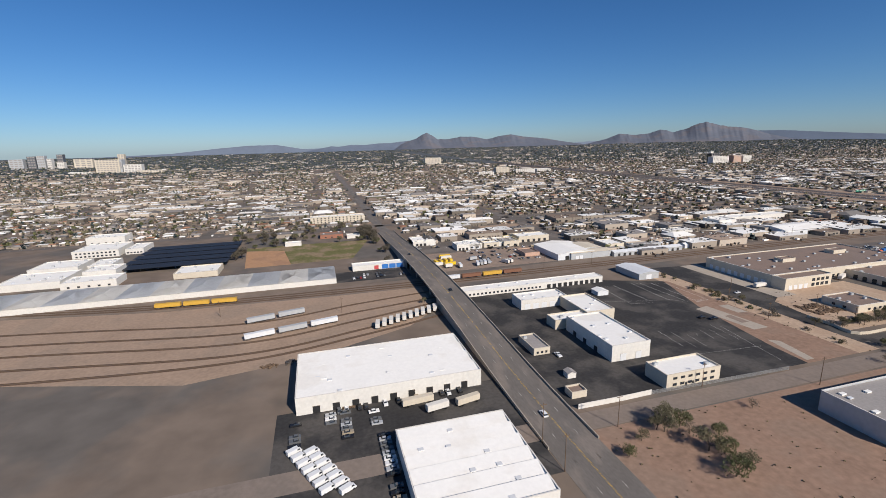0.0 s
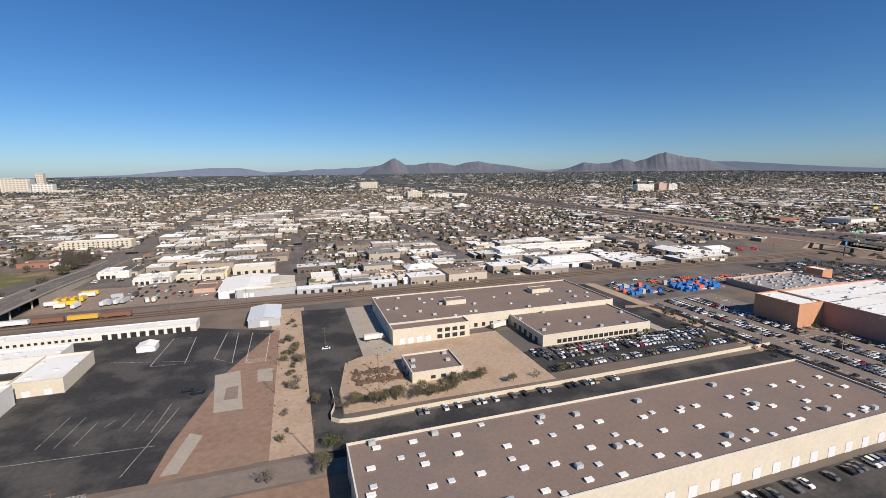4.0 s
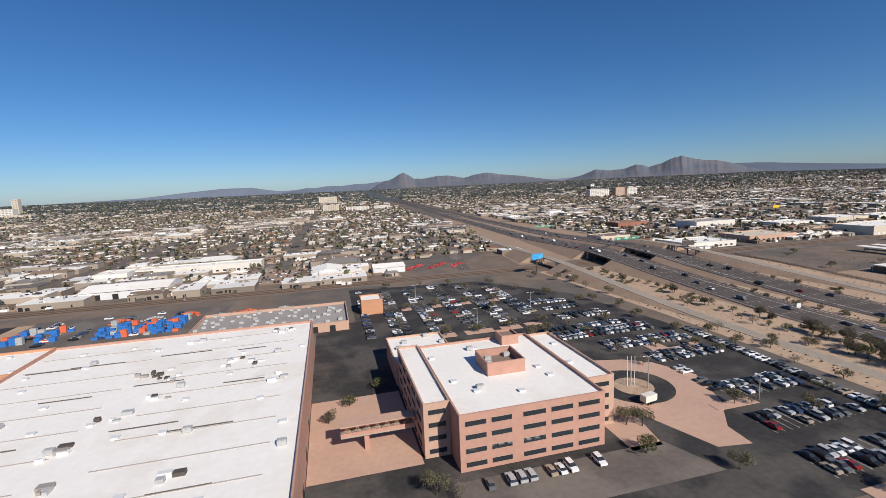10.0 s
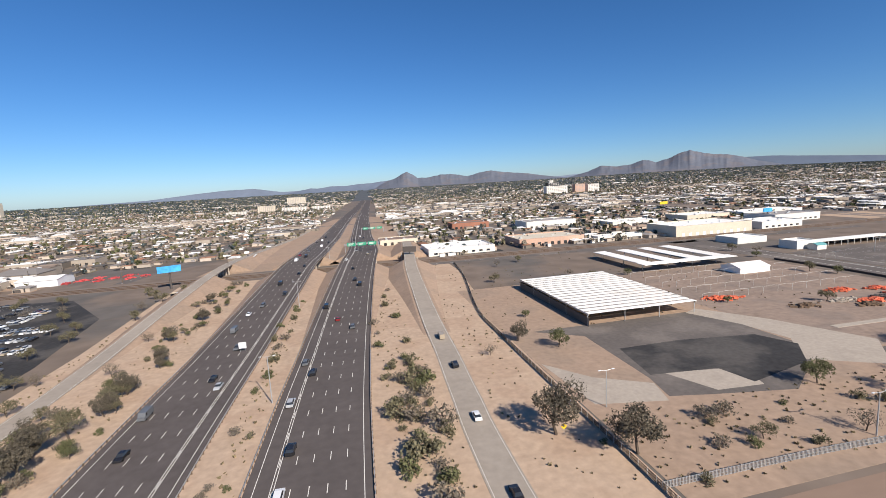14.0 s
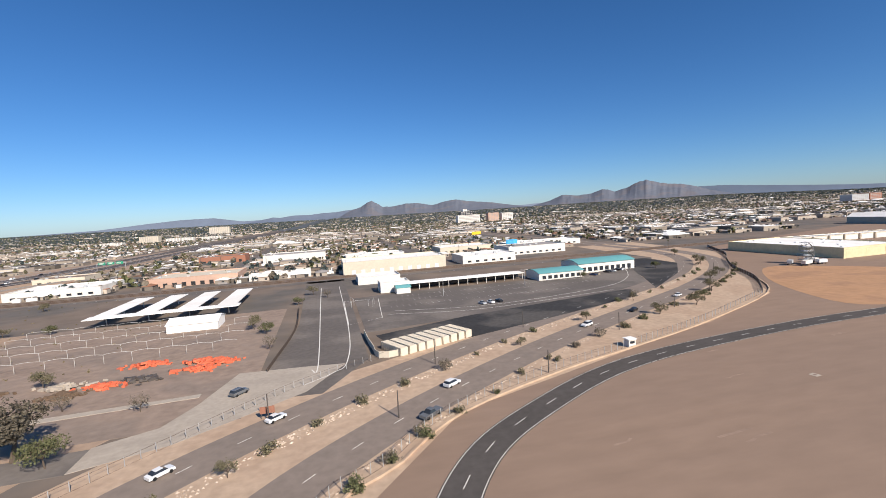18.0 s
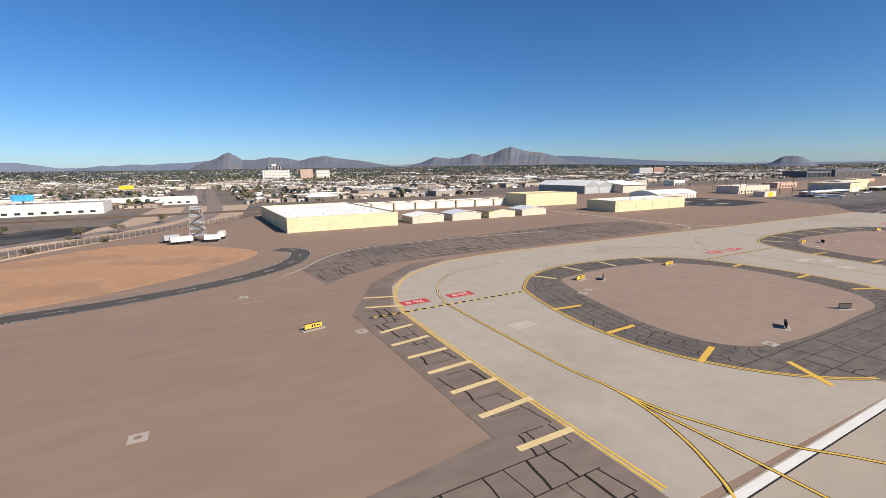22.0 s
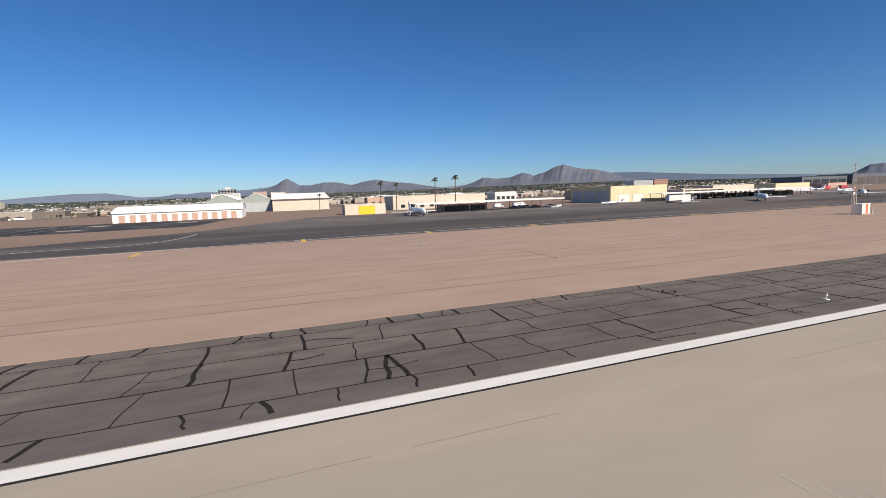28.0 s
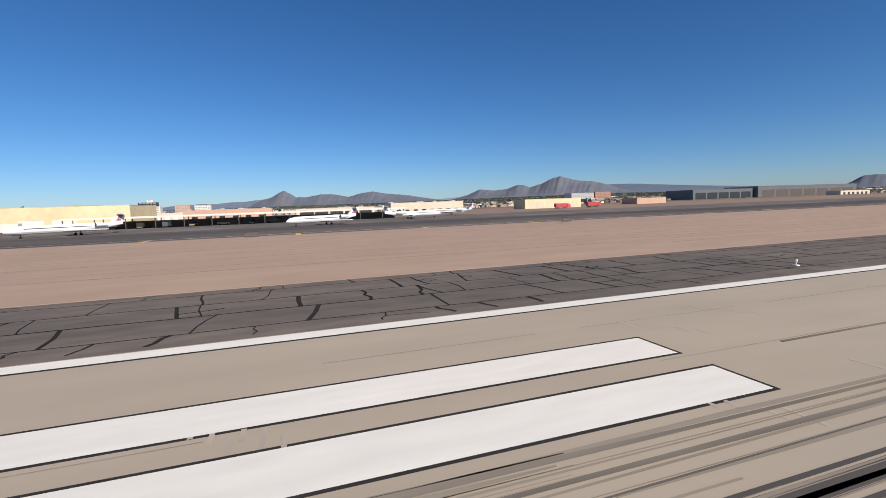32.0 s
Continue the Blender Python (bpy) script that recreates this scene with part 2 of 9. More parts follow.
M_FADEDYELLOW = mat("sun-faded yellow paint", (0.66, 0.5, 0.25), rough=0.85, vary=0.16, fine=2, coarse=0.3)
M_APRONLINE = mat("faded pale line", (0.5, 0.43, 0.34), rough=0.9, vary=0.3, fine=1.2)
M_REDDIRT = mat("reddish brown dirt", (0.3, 0.196, 0.14), vary=0.25, fine=0.4, coarse=0.05, second=(0.26, 0.178, 0.13), amount=0.5)
M_SCRUB = mat("dry scrub tufts", (0.2, 0.165, 0.1), rough=0.95, vary=0.3, island=0.5)
M_STONE = mat("pale landscape stones", (0.5, 0.4, 0.31), rough=0.95, vary=0.2, island=0.4)
M_FRAMEGREY = mat("chalky white steel", (0.5, 0.48, 0.44), rough=0.7, vary=0.1)
# This ground colour has the haze of distance mixed in.
M_FARPLAIN = mat("far plain with painted haze", (0.1, 0.108, 0.112), vary=0.3, fine=0.03, coarse=0.006)

# ---- helpers of this scene ----


def rise(x, y):
    """Height of the plain, which climbs gently far from the airfield."""
    r = math.hypot(x - 1130, y)
    s = min(1.0, max(0.0, (r - 2300) / 5700))
    top = float(np.interp(math.degrees(math.atan2(x - 1130, max(1.0, y))), (-30, 0, 8, 25, 34, 47, 58, 80), (48, 52, 60, 66, 78, 80, 45, 40)))
    return top * s * s * (3 - 2 * s)


def mesh_of(bm, name, material):
    me = bpy.data.meshes.new(name)
    bm.to_mesh(me)
    bm.free()
    for m in material if isinstance(material, (list, tuple)) else [material]:
        me.materials.append(m)
    return me


def part(name, bm, material, parent=None, label="", loc=None):
    """Links a bmesh, or shared mesh data, as one mesh object under a thing or a part."""
    ob = new(name, mesh_of(bm, name, material) if isinstance(bm, bmesh.types.BMesh) else bm)
    if parent:
        ob.parent = parent
    if loc:
        ob.location = loc
    return tagged(ob, label)


def thing(name, x, y, z=0.0, label="", category="", group="", kind="", turn=0.0):
    ob = new(name)
    ob.empty_display_size = 0.5
    ob.matrix_world = pose(x, y, z, 0, 0, turn)
    return tagged(ob, label, category, group, kind)


def box(bm, x0, y0, z0, x1, y1, z1, mi=0):
    v = [bm.verts.new(p) for p in ((x0, y0, z0), (x1, y0, z0), (x1, y1, z0), (x0, y1, z0), (x0, y0, z1), (x1, y0, z1), (x1, y1, z1), (x0, y1, z1))]
    for f in ((3, 2, 1, 0), (4, 5, 6, 7), (0, 1, 5, 4), (1, 2, 6, 5), (2, 3, 7, 6), (3, 0, 4, 7)):
        bm.faces.new([v[i] for i in f]).material_index = mi
    return v


def boxes(*rows):
    bm = bmesh.new()
    for r in rows:
        box(bm, *r)
    return bm


def prism(bm, points, z0, z1):
    """An upright prism over a polygon, counter-clockwise from above."""
    a = sum(p[0] * q[1] - q[0] * p[1] for p, q in zip(points, points[1:] + points[:1]))
    if a < 0:
        points = points[::-1]
    low, top = [bm.verts.new((*p, z0)) for p in points], [bm.verts.new((*p, z1)) for p in points]
    bm.faces.new(top)
    bm.faces.new(low[::-1])
    for i in range(len(points)):
        j = (i + 1) % len(points)
        bm.faces.new((low[i], low[j], top[j], top[i]))


def rod(bm, a, b, r0, r1=None, sides=6):
    """A tapered round bar from a to b."""
    a, b, r1 = Vector(a), Vector(b), r0 if r1 is None else r1
    q = (b - a).to_track_quat("Z", "Y")
    rings = []
    for c, r in ((a, r0), (b, r1)):
        rings.append([bm.verts.new(c + q @ Vector((r * math.cos(6.2832 * k / sides), r * math.sin(6.2832 * k / sides), 0))) for k in range(sides)])
    for k in range(sides):
        j = (k + 1) % sides
        bm.faces.new((rings[0][k], rings[0][j], rings[1][j], rings[1][k]))
    bm.faces.new(rings[1])
    bm.faces.new(rings[0][::-1])


def patch(name, points, z, material, label="", category="ground", kind="structure"):
    """A thin sheet of paving or soil lying on the ground."""
    bm = bmesh.new()
    prism(bm, list(points), z - 0.2, z)
    bm.normal_update()
    bmesh.ops.triangulate(bm, faces=[f for f in bm.faces if len(f.verts) > 4], ngon_method="EAR_CLIP")
    return tagged(part(name, bm, material), label, category, kind=kind)


def spline(points, n=12):
    """A smooth line through points (x, y[, z])."""
    p = [Vector((*q, 0.0)[:3]) for q in points]
    p = [2 * p[0] - p[1]] + p + [2 * p[-1] - p[-2]]
    out = []
    for i in range(1, len(p) - 2):
        for k in range(n):
            t = k / n
            a, b, c, d = p[i - 1], p[i], p[i + 1], p[i + 2]
            out.append(0.5 * (2 * b + (c - a) * t + (2 * a - 5 * b + 4 * c - d) * t * t + (3 * b - a - 3 * c + d) * t ** 3))
    out.append(p[-2])
    for q in out:
        q.z = max(0.0, q.z)
    return out


def ribbon(bm, line, left, right, z, thick=0.0, mi=0):
    """A strip along a line, from left to right of it (metres, left positive), z above the line."""
    rows = []
    for i, p in enumerate(line):
        d = (line[min(i + 1, len(line) - 1)] - line[max(i - 1, 0)])
        d.z = 0
        d.normalize()
        nrm = Vector((-d.y, d.x, 0))
        rows.append([p + nrm * left + Vector((0, 0, z)), p + nrm * right + Vector((0, 0, z))])
    vs = [[bm.verts.new(q) for q in r] for r in rows]
    for a, b in zip(vs, vs[1:]):
        bm.faces.new((a[0], a[1], b[1], b[0])).material_index = mi
    if thick:
        vl = [[bm.verts.new(q - Vector((0, 0, thick))) for q in r] for r in rows]
        for i in range(len(vs) - 1):
            for k in (0, 1):
                f = (vs[i][k], vs[i + 1][k], vl[i + 1][k], vl[i][k])
                bm.faces.new(f if k == 0 else f[::-1]).material_index = mi
        bm.faces.new((vs[0][0], vl[0][0], vl[0][1], vs[0][1]))
        bm.faces.new((vs[-1][1], vl[-1][1], vl[-1][0], vs[-1][0]))


def dashes(bm, line, offset, width, dash, gap, z):
    """Broken lane lines along a line, dash and gap in metres."""
    run, on = 0.0, []
    for a, b in zip(line, line[1:]):
        step = (b - a).length
        d = (b - a).normalized()
        s = 0.0
        while s < step:
            if (run + s) % (dash + gap) < 0.5:
                c = a + d * s
                nrm = Vector((-d.y, d.x, 0))
                c = c + nrm * offset + Vector((0, 0, z))
                v = [bm.verts.new(c + d * u + nrm * w) for u, w in ((0, -width / 2), (dash, -width / 2), (dash, width / 2), (0, width / 2))]
                bm.faces.new(v)
                s += dash + gap - 0.5
            s += 0.5
        run += step


def rect(x0, y0, x1, y1):
    return [(x0, y0), (x1, y0), (x1, y1), (x0, y1)]

# ---- ground, distance ----
bm = bmesh.new()
nx, ny = 90, 80
grid = []
for j in range(ny + 1):
    row = []
    for i in range(nx + 1):
        x, y = -7000 + 19000 * i / nx, -1500 + 10600 * j / ny
        row.append(bm.verts.new((x, y, rise(x, y))))
    grid.append(row)
for j in range(ny):
    for i in range(nx):
        # Faces past y 2600 switch to the ground colour that includes haze.
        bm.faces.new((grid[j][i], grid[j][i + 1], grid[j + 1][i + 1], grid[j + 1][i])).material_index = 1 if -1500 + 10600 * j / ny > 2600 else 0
tagged(part("ground", bm, [M_CITY, M_FARPLAIN]), "dry grey-brown desert city ground reaching the horizon, haze painted into its far part", "ground", kind="structure")


def ridge(name, material, profile, foot, seed, label, rough=1.0, r0=8970, deep=9, depth=900):
    """A mountain range round the middle of the walk; the crest follows (bearing, height) pairs, the slope falls towards the city in spurs."""
    bm = bmesh.new()
    lo, hi = profile[0][0], profile[-1][0]
    n = max(30, int((hi - lo) * 12))
    rows = []
    for i in range(n + 1):
        b = lo + (hi - lo) * i / n
        h = float(np.interp(b, [p[0] for p in profile], [p[1] for p in profile])) - foot
        h = max(0.0, h)
        crest = noise.fractal(Vector((b * 2.4, 0.3, seed)), 0.9, 2.2, 5)
        h *= 1 + 0.028 * rough * crest
        row = []
        for k in range(deep + 1):
            u = k / deep
            r = r0 - 1140 * abs(math.sin(radians(b))) - depth * (1 - u) if r0 > 6000 else r0 - depth * (1 - u)
            x, y = 1130 + r * math.sin(radians(b)), r * math.cos(radians(b))
            spur = abs(noise.fractal(Vector((b * 0.7, u * 0.9, seed + 7.7)), 0.9, 2.2, 4))
            z = foot + h * (u ** 1.25) * (1 - (0.17 * rough * spur) * 4 * u * (1 - u))
            row.append(bm.verts.new((x, y, z if k else foot - 40)))
        rows.append(row)
    for a, b2 in zip(rows, rows[1:]):
        for k in range(deep):
            bm.faces.new((a[k], b2[k], b2[k + 1], a[k + 1]))
    ob = part(name, bm, material)
    ob.data.polygons.foreach_set("use_smooth", np.ones(len(ob.data.polygons), dtype=bool))
    return tagged(ob, label, "mountain", kind="structure")


# The ranges carry their distance haze in the material colour.
ridge("backdrop_peak", M_MOUNTAIN, [(2.4, 60), (3.4, 150), (4.3, 205), (5.3, 250), (6.2, 330), (6.75, 368), (7.4, 315), (8.1, 238), (9.3, 232), (11, 276), (12.5, 272), (14.4, 214), (16, 275), (17.3, 296), (19, 248), (21.6, 205), (24.3, 130), (27, 70)], 40, 3, "brown-grey rocky desert mountains, haze painted into the colour")
ridge("backdrop_low_hills", M_LOWHILL, [(-8.5, 50), (-6.4, 112), (-5.0, 150), (-4.2, 138), (-2.4, 170), (-0.9, 160), (0.7, 183), (2.2, 186), (3.4, 206), (4.6, 224), (6.0, 180), (8, 90)], 40, 23, "chain of low hills, grey-blue haze painted into the colour", 0.9, 9010, 6, 260)
ridge("backdrop_camel", M_MOUNTAIN, [(26, 60), (29, 165), (30.5, 254), (32.1, 222), (33.7, 236), (35, 300), (35.8, 282), (36.4, 248), (37.8, 300), (38.9, 376), (39.8, 404), (40.6, 362), (41.9, 314), (43.2, 296), (44.5, 250), (46, 172), (48, 100), (51, 50)], 40, 8, "long hump-backed brown desert mountain, haze painted into the colour")
ridge("backdrop_far_west", M_LOWHILL, [(-30, 50), (-22, 85), (-17.5, 150), (-14.3, 188), (-11.3, 192), (-8.3, 110), (-5, 120), (0, 80)], 40, 5, "low hills on the horizon, blue-grey with painted haze", 0.5, 9060, 4, 60)
ridge("backdrop_far_east", M_HAZE, [(20, 60), (27, 130), (40, 170), (44, 240), (47.4, 228), (49.2, 205), (53, 160), (57, 120), (63, 80), (75, 70), (85, 50)], 40, 11, "low hills on the horizon, blue-grey with painted haze", 0.5, 9060, 4, 60)
ridge("backdrop_butte", M_MOUNTAIN, [(65.2, 15), (66.1, 34), (66.8, 70), (67.4, 104), (68.2, 112), (68.9, 98), (69.5, 62), (70.1, 25), (71, 14)], 14, 17, "small rounded rocky butte, haze painted into the colour", 1.0, 5200, 9, 260)

# ---- far city: houses, trees, blocks, past counting ----


def stuff(name, verts, faces, mats, index, label, category):
    me = bpy.data.meshes.new(name)
    me.from_pydata(verts, [], faces)
    for m in mats:
        me.materials.append(m)
    me.polygons.foreach_set("material_index", np.array(index, dtype=np.int32))
    me.update()
    return tagged(new(name, me), label, category, kind="stuff")


M_FARWALL = mat("far house walls", (0.41, 0.35, 0.285), vary=0.1, island=0.7)
M_FARWHITE = mat("far white roofs", (0.86, 0.84, 0.79), vary=0.06, island=0.25)
M_FARTAN = mat("far tan roofs", (0.31, 0.235, 0.18), vary=0.1, island=0.55)
M_FARGREY = mat("far grey roofs", (0.25, 0.23, 0.215), vary=0.1, island=0.6)
M_FARRED = mat("far red tile roofs", (0.36, 0.19, 0.12), vary=0.1, island=0.4)


def keep_clear(x, y):
    """True where streets, the railway, the freeway or something built singly stands."""
    if y < 372 and x < 1530:
        return True
    if (66 < x < 112 and y < 600) or (80 < x < 114 and y < 2600):
        return True
    if 104 < x < 286 and y < 496 or 220 < x < 280 and 528 < y < 582:
        return True
    if 278 < x < 300 and y < 1500:
        return True
    if x > 1300 and y < 430:
        return True
    if x > 1850 and y < 560:
        return True
    if 760 < x < 890 and y < 460:
        return True
    fx = 955 + 0.045 * y
    if abs(x - fx) < 62 + max(0, 40 - y * 0.05):
        return True
    if x < -40 and y < 640:
        return True
    if -90 < x < 76 and y < 604:
        return True
    if 1530 < x < 1600 and y < 900:
        return True
    for rx in (470, 660, 1180, 1366, 1720, 1950):
        if abs(x - rx) < 11 and y < 1800:
            return True
    if abs(y - 820) < 11 or abs(y - 640) < 10 and x < 900 or abs(y - 1050) < 12 and x < 1800:
        return True
    return False


def far_city():
    rnd = random.Random(21)
    verts, faces, index = [], [], []
    tv, tf, ti = [], [], []

    def house(x, y, w, d, h, roof, flat, turn):
        z = rise(x, y) - 0.2
        if turn:
            w, d = d, w
        n = len(verts)
        for zz in (z, z + h):
            verts.extend(((x - w, y - d, zz), (x + w, y - d, zz), (x + w, y + d, zz), (x - w, y + d, zz)))
        faces.extend(((n, n + 1, n + 5, n + 4), (n + 1, n + 2, n + 6, n + 5), (n + 2, n + 3, n + 7, n + 6), (n + 3, n, n + 4, n + 7)))
        index.extend((0, 0, 0, 0))
        if y < 1000:
            for _ in range(max(1, int(w / 2.6))):
                px, q = x + rnd.uniform(-w + 1, w - 1), len(verts)
                a, z0, z1 = rnd.choice((.5, .8, 1.4)), z + rnd.choice((.2, 1.0)), z + min(h - .4, rnd.uniform(2.0, 3.2))
                verts.extend(((px - a, y - d - .05, z0), (px + a, y - d - .05, z0), (px + a, y - d - .05, z1), (px - a, y - d - .05, z1)))
                faces.append((q, q + 1, q + 2, q + 3))
                index.append(5)
        if w > 9 and y < 1500:
            for _ in range(int(w / 2)):
                px, py, q = x + rnd.uniform(-w + 2, w - 2), y + rnd.uniform(-d + 1.5, d - 1.5), len(verts)
                a, t = rnd.uniform(.4, 1.3), z + h + rnd.uniform(.6, 1.5)
                for zz in (z + h, t):
                    verts.extend(((px - a, py - a, zz), (px + a, py - a, zz), (px + a, py + a, zz), (px - a, py + a, zz)))
                faces.extend(((q, q + 1, q + 5, q + 4), (q + 1, q + 2, q + 6, q + 5), (q + 3, q, q + 4, q + 7), (q + 4, q + 5, q + 6, q + 7)))
                index.extend((rnd.choice((1, 3, 3, 5)),) * 4)
        m = len(verts)
        e = 0.5
        if flat:
            verts.extend(((x - w - .2, y - d - .2, z + h + .3), (x + w + .2, y - d - .2, z + h + .3), (x + w + .2, y + d + .2, z + h + .3), (x - w - .2, y + d + .2, z + h + .3)))
            faces.append((m, m + 1, m + 2, m + 3))
            index.append(roof)
            faces.extend(((n + 4, n + 5, m + 1, m), (n + 5, n + 6, m + 2, m + 1), (n + 7, n + 4, m, m + 3)))
            index.extend((roof, roof, roof))
        else:
            t = z + h + min(w, d) * 0.3
            verts.extend(((x - w - e, y - d - e, z + h), (x + w + e, y - d - e, z + h), (x + w + e, y + d + e, z + h), (x - w - e, y + d + e, z + h)))
            if w > d:
                verts.extend(((x - w + d * .6, y, t), (x + w - d * .6, y, t)))
                faces.extend(((m, m + 1, m + 5, m + 4), (m + 1, m + 2, m + 5), (m + 2, m + 3, m + 4, m + 5), (m + 3, m, m + 4)))
            else:
                verts.extend(((x, y - d + w * .6, t), (x, y + d - w * .6, t)))
                faces.extend(((m, m + 1, m + 4), (m + 1, m + 2, m + 5, m + 4), (m + 2, m + 3, m + 5), (m + 3, m, m + 4, m + 5)))
            index.extend((roof,) * 4)

    def tree(x, y, s, mi, n_clumps=9):
        z = rise(x, y)
        for _ in range(n_clumps):
            a, c = rnd.uniform(0, 6.28), rnd.uniform(0.1, 1.0)
            cx, cy, cz = x + math.cos(a) * s * c * .8, y + math.sin(a) * s * c * .8, z + s * rnd.uniform(0.5, 1.8)
            r = s * rnd.uniform(0.4, 0.75) * (1.35 if n_clumps < 6 else 1)
            n = len(tv)
            u = Vector((rnd.gauss(0, 1), rnd.gauss(0, 1), rnd.gauss(0, .6))).normalized()
            w = u.orthogonal().normalized()
            q = u.cross(w)
            for k in range(5):
                g = 6.283 * k / 5
                p = w * math.cos(g) * r * rnd.uniform(.7, 1.2) + q * math.sin(g) * r * rnd.uniform(.7, 1.2)
                tv.append((cx + p.x, cy + p.y, cz + p.z))
            tv.append((cx + u.x * r * .5, cy + u.y * r * .5, cz + abs(u.z) * r * .5))
            for k in range(5):
                tf.append((n + k, n + (k + 1) % 5, n + 5))
                ti.append(mi)

    lv, lf, li = [], [], []

    def yard(x0, y0, x1, y1, mi):
        n = len(lv)
        for px, py in ((x0, y0), (x1, y0), (x1, y1), (x0, y1)):
            lv.append((px, py, rise(px, py) + 0.03))
        lf.append((n, n + 1, n + 2, n + 3))
        li.append(mi)

    def clutter(x, y, w, count):
        """Parked vehicles, sheds and stacks as small boxes."""
        for _ in range(count):
            px, py = x + rnd.uniform(-w, w), y + rnd.uniform(-w, w)
            a, c = rnd.choice(((2.3, .9), (.9, 2.3), (1.6, 1.4), (3.2, 1.2)))
            h = rnd.uniform(1.2, 2.4)
            n = len(cv)
            for zz in (rise(px, py), rise(px, py) + h):
                cv.extend(((px - a, py - c, zz), (px + a, py - c, zz), (px + a, py + c, zz), (px - a, py + c, zz)))
            cf.extend(((n, n + 1, n + 5, n + 4), (n + 1, n + 2, n + 6, n + 5), (n + 3, n, n + 4, n + 7), (n + 4, n + 5, n + 6, n + 7)))
            ci.extend((rnd.choice((0, 0, 1, 2, 2, 3)),) * 4)

    cv, cf, ci = [], [], []

    def district(x, y):
        return noise.noise(Vector((x / 420, y / 420, 3.3))) + 0.5 * noise.noise(Vector((x / 130, y / 130, 8.1)))

    y, row = 376.0, 0
    while y < 8000:
        far = min(1.7, max(0.0, (y - 1000) / 3600))
        sy = 16.5 + 62 * far
        sx = 15.5 + 42 * far
        row += 1
        street = row % 4 == 0
        x = -200 - y * 0.66
        while x < 2350 + y * (3.4 if y < 2200 else 1.9):
            px, py = x + rnd.uniform(-.22, .22) * sx, y + rnd.uniform(-.22, .22) * sy
            cell = x
            x += sx
            if math.hypot(px - 1130, py) > 7900 or keep_clear(px, py):
                continue
            d0 = district(px, py)
            cross = int(px / (sx * 9)) % 2 == 0 and int((px % (sx * 9)) / sx) == 0
            # Past y 2000 most trees take the haze-tinted leaf colour.
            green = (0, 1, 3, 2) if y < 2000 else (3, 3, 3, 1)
            clumps = 9 if y < 900 else 6 if y < 1700 else 3
            if (street or cross) and y < 2600:
                if rnd.random() < .25:
                    tree(px, py + .4 * sy, rnd.uniform(1.4, 3.0) * (1 + .5 * far), rnd.choice(green), clumps)
                elif rnd.random() < .35:
                    clutter(px, py, sx * .4, 1)
                if y < 1000 and rnd.random() < .3:
                    n = len(cv)
                    for zz in (0, 9.5):
                        cv.extend(((px - .16, py - .16, zz), (px + .16, py - .16, zz), (px + .16, py + .16, zz), (px - .16, py + .16, zz)))
                    cf.extend(((n, n + 1, n + 5, n + 4), (n + 1, n + 2, n + 6, n + 5), (n + 3, n, n + 4, n + 7), (n + 4, n + 5, n + 6, n + 7)))
                    ci.extend((2,) * 4)
                continue
            if y < 2600 and rnd.random() < .8:
                yard(cell - sx * .46, y - sy * .46, cell + sx * .46, y + sy * .46, rnd.choice((0, 0, 1, 1, 2, 3, 4)))
            empty = rnd.random()
            if y > 2000 and empty < min(.6, .15 + (y - 2000) / 3000):
                for _ in range(3):
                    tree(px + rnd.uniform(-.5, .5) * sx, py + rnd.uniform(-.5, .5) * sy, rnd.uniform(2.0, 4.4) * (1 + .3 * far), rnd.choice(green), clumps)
                continue
            if empty < (0.16 if d0 > -.1 else .08):
                if y < 1800:
                    clutter(px, py, sx * .4, rnd.choice((0, 1, 4, 6)))
                continue
            big = d0 > (0.02 if y < 1000 else 0.14) and rnd.random() < 0.5
            if big:
                w, d, h = rnd.uniform(7, 22), rnd.uniform(6, 13), rnd.uniform(3.8, 7)
                house(px, py, w * (1 + .3 * far), d, h, rnd.choice((1, 1, 1, 2, 3, 3)), rnd.random() < .93, False)
                x += w * 1.3
                if y < 1600:
                    clutter(px, py - d - 4, 6, rnd.choice((1, 3, 5)))
            else:
                house(px, py, rnd.uniform(3.6, 7.4) * (1 + .5 * far), rnd.uniform(2.8, 5.0), rnd.uniform(2.5, 3.4), rnd.choice((1, 1, 1, 2, 2, 3, 3, 3, 4)), rnd.random() < .4, rnd.random() < .45)
                if y < 1500 and rnd.random() < .6:
                    clutter(px, py, sx * .45, rnd.choice((1, 1, 2)))
            for _ in range(rnd.choice((1, 1, 2, 2)) + (1 if far > .05 else 0)):
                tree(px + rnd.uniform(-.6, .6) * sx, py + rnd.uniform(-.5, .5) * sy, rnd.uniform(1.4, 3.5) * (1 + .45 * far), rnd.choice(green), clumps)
        y += sy
    stuff("far_houses", verts, faces, (M_FARWALL, M_FARWHITE, M_FARTAN, M_FARGREY, M_FARRED, M_DARK), index, "countless low houses and sheds with white, tan and grey roofs", "houses")
    stuff("far_trees", tv, tf, (M_LEAF, M_LEAFGREEN, M_LEAFGREY, M_LEAFHAZE), ti, "countless dusty olive street and garden trees, many tinted with painted haze", "trees")
    stuff("far_yards", lv, lf, (M_DIRT, M_OLDASPHALT, M_ASPHALT, M_PALEDIRT, M_GRASS), li, "patchwork of dirt, asphalt and dry grass yards between the houses", "yards")
    stuff("far_clutter", cv, cf, (M_FARWHITE, M_FARTAN, M_DARKSTEEL, M_FARGREY), ci, "countless parked vehicles, huts and stacks in the yards", "yard clutter")


far_city()

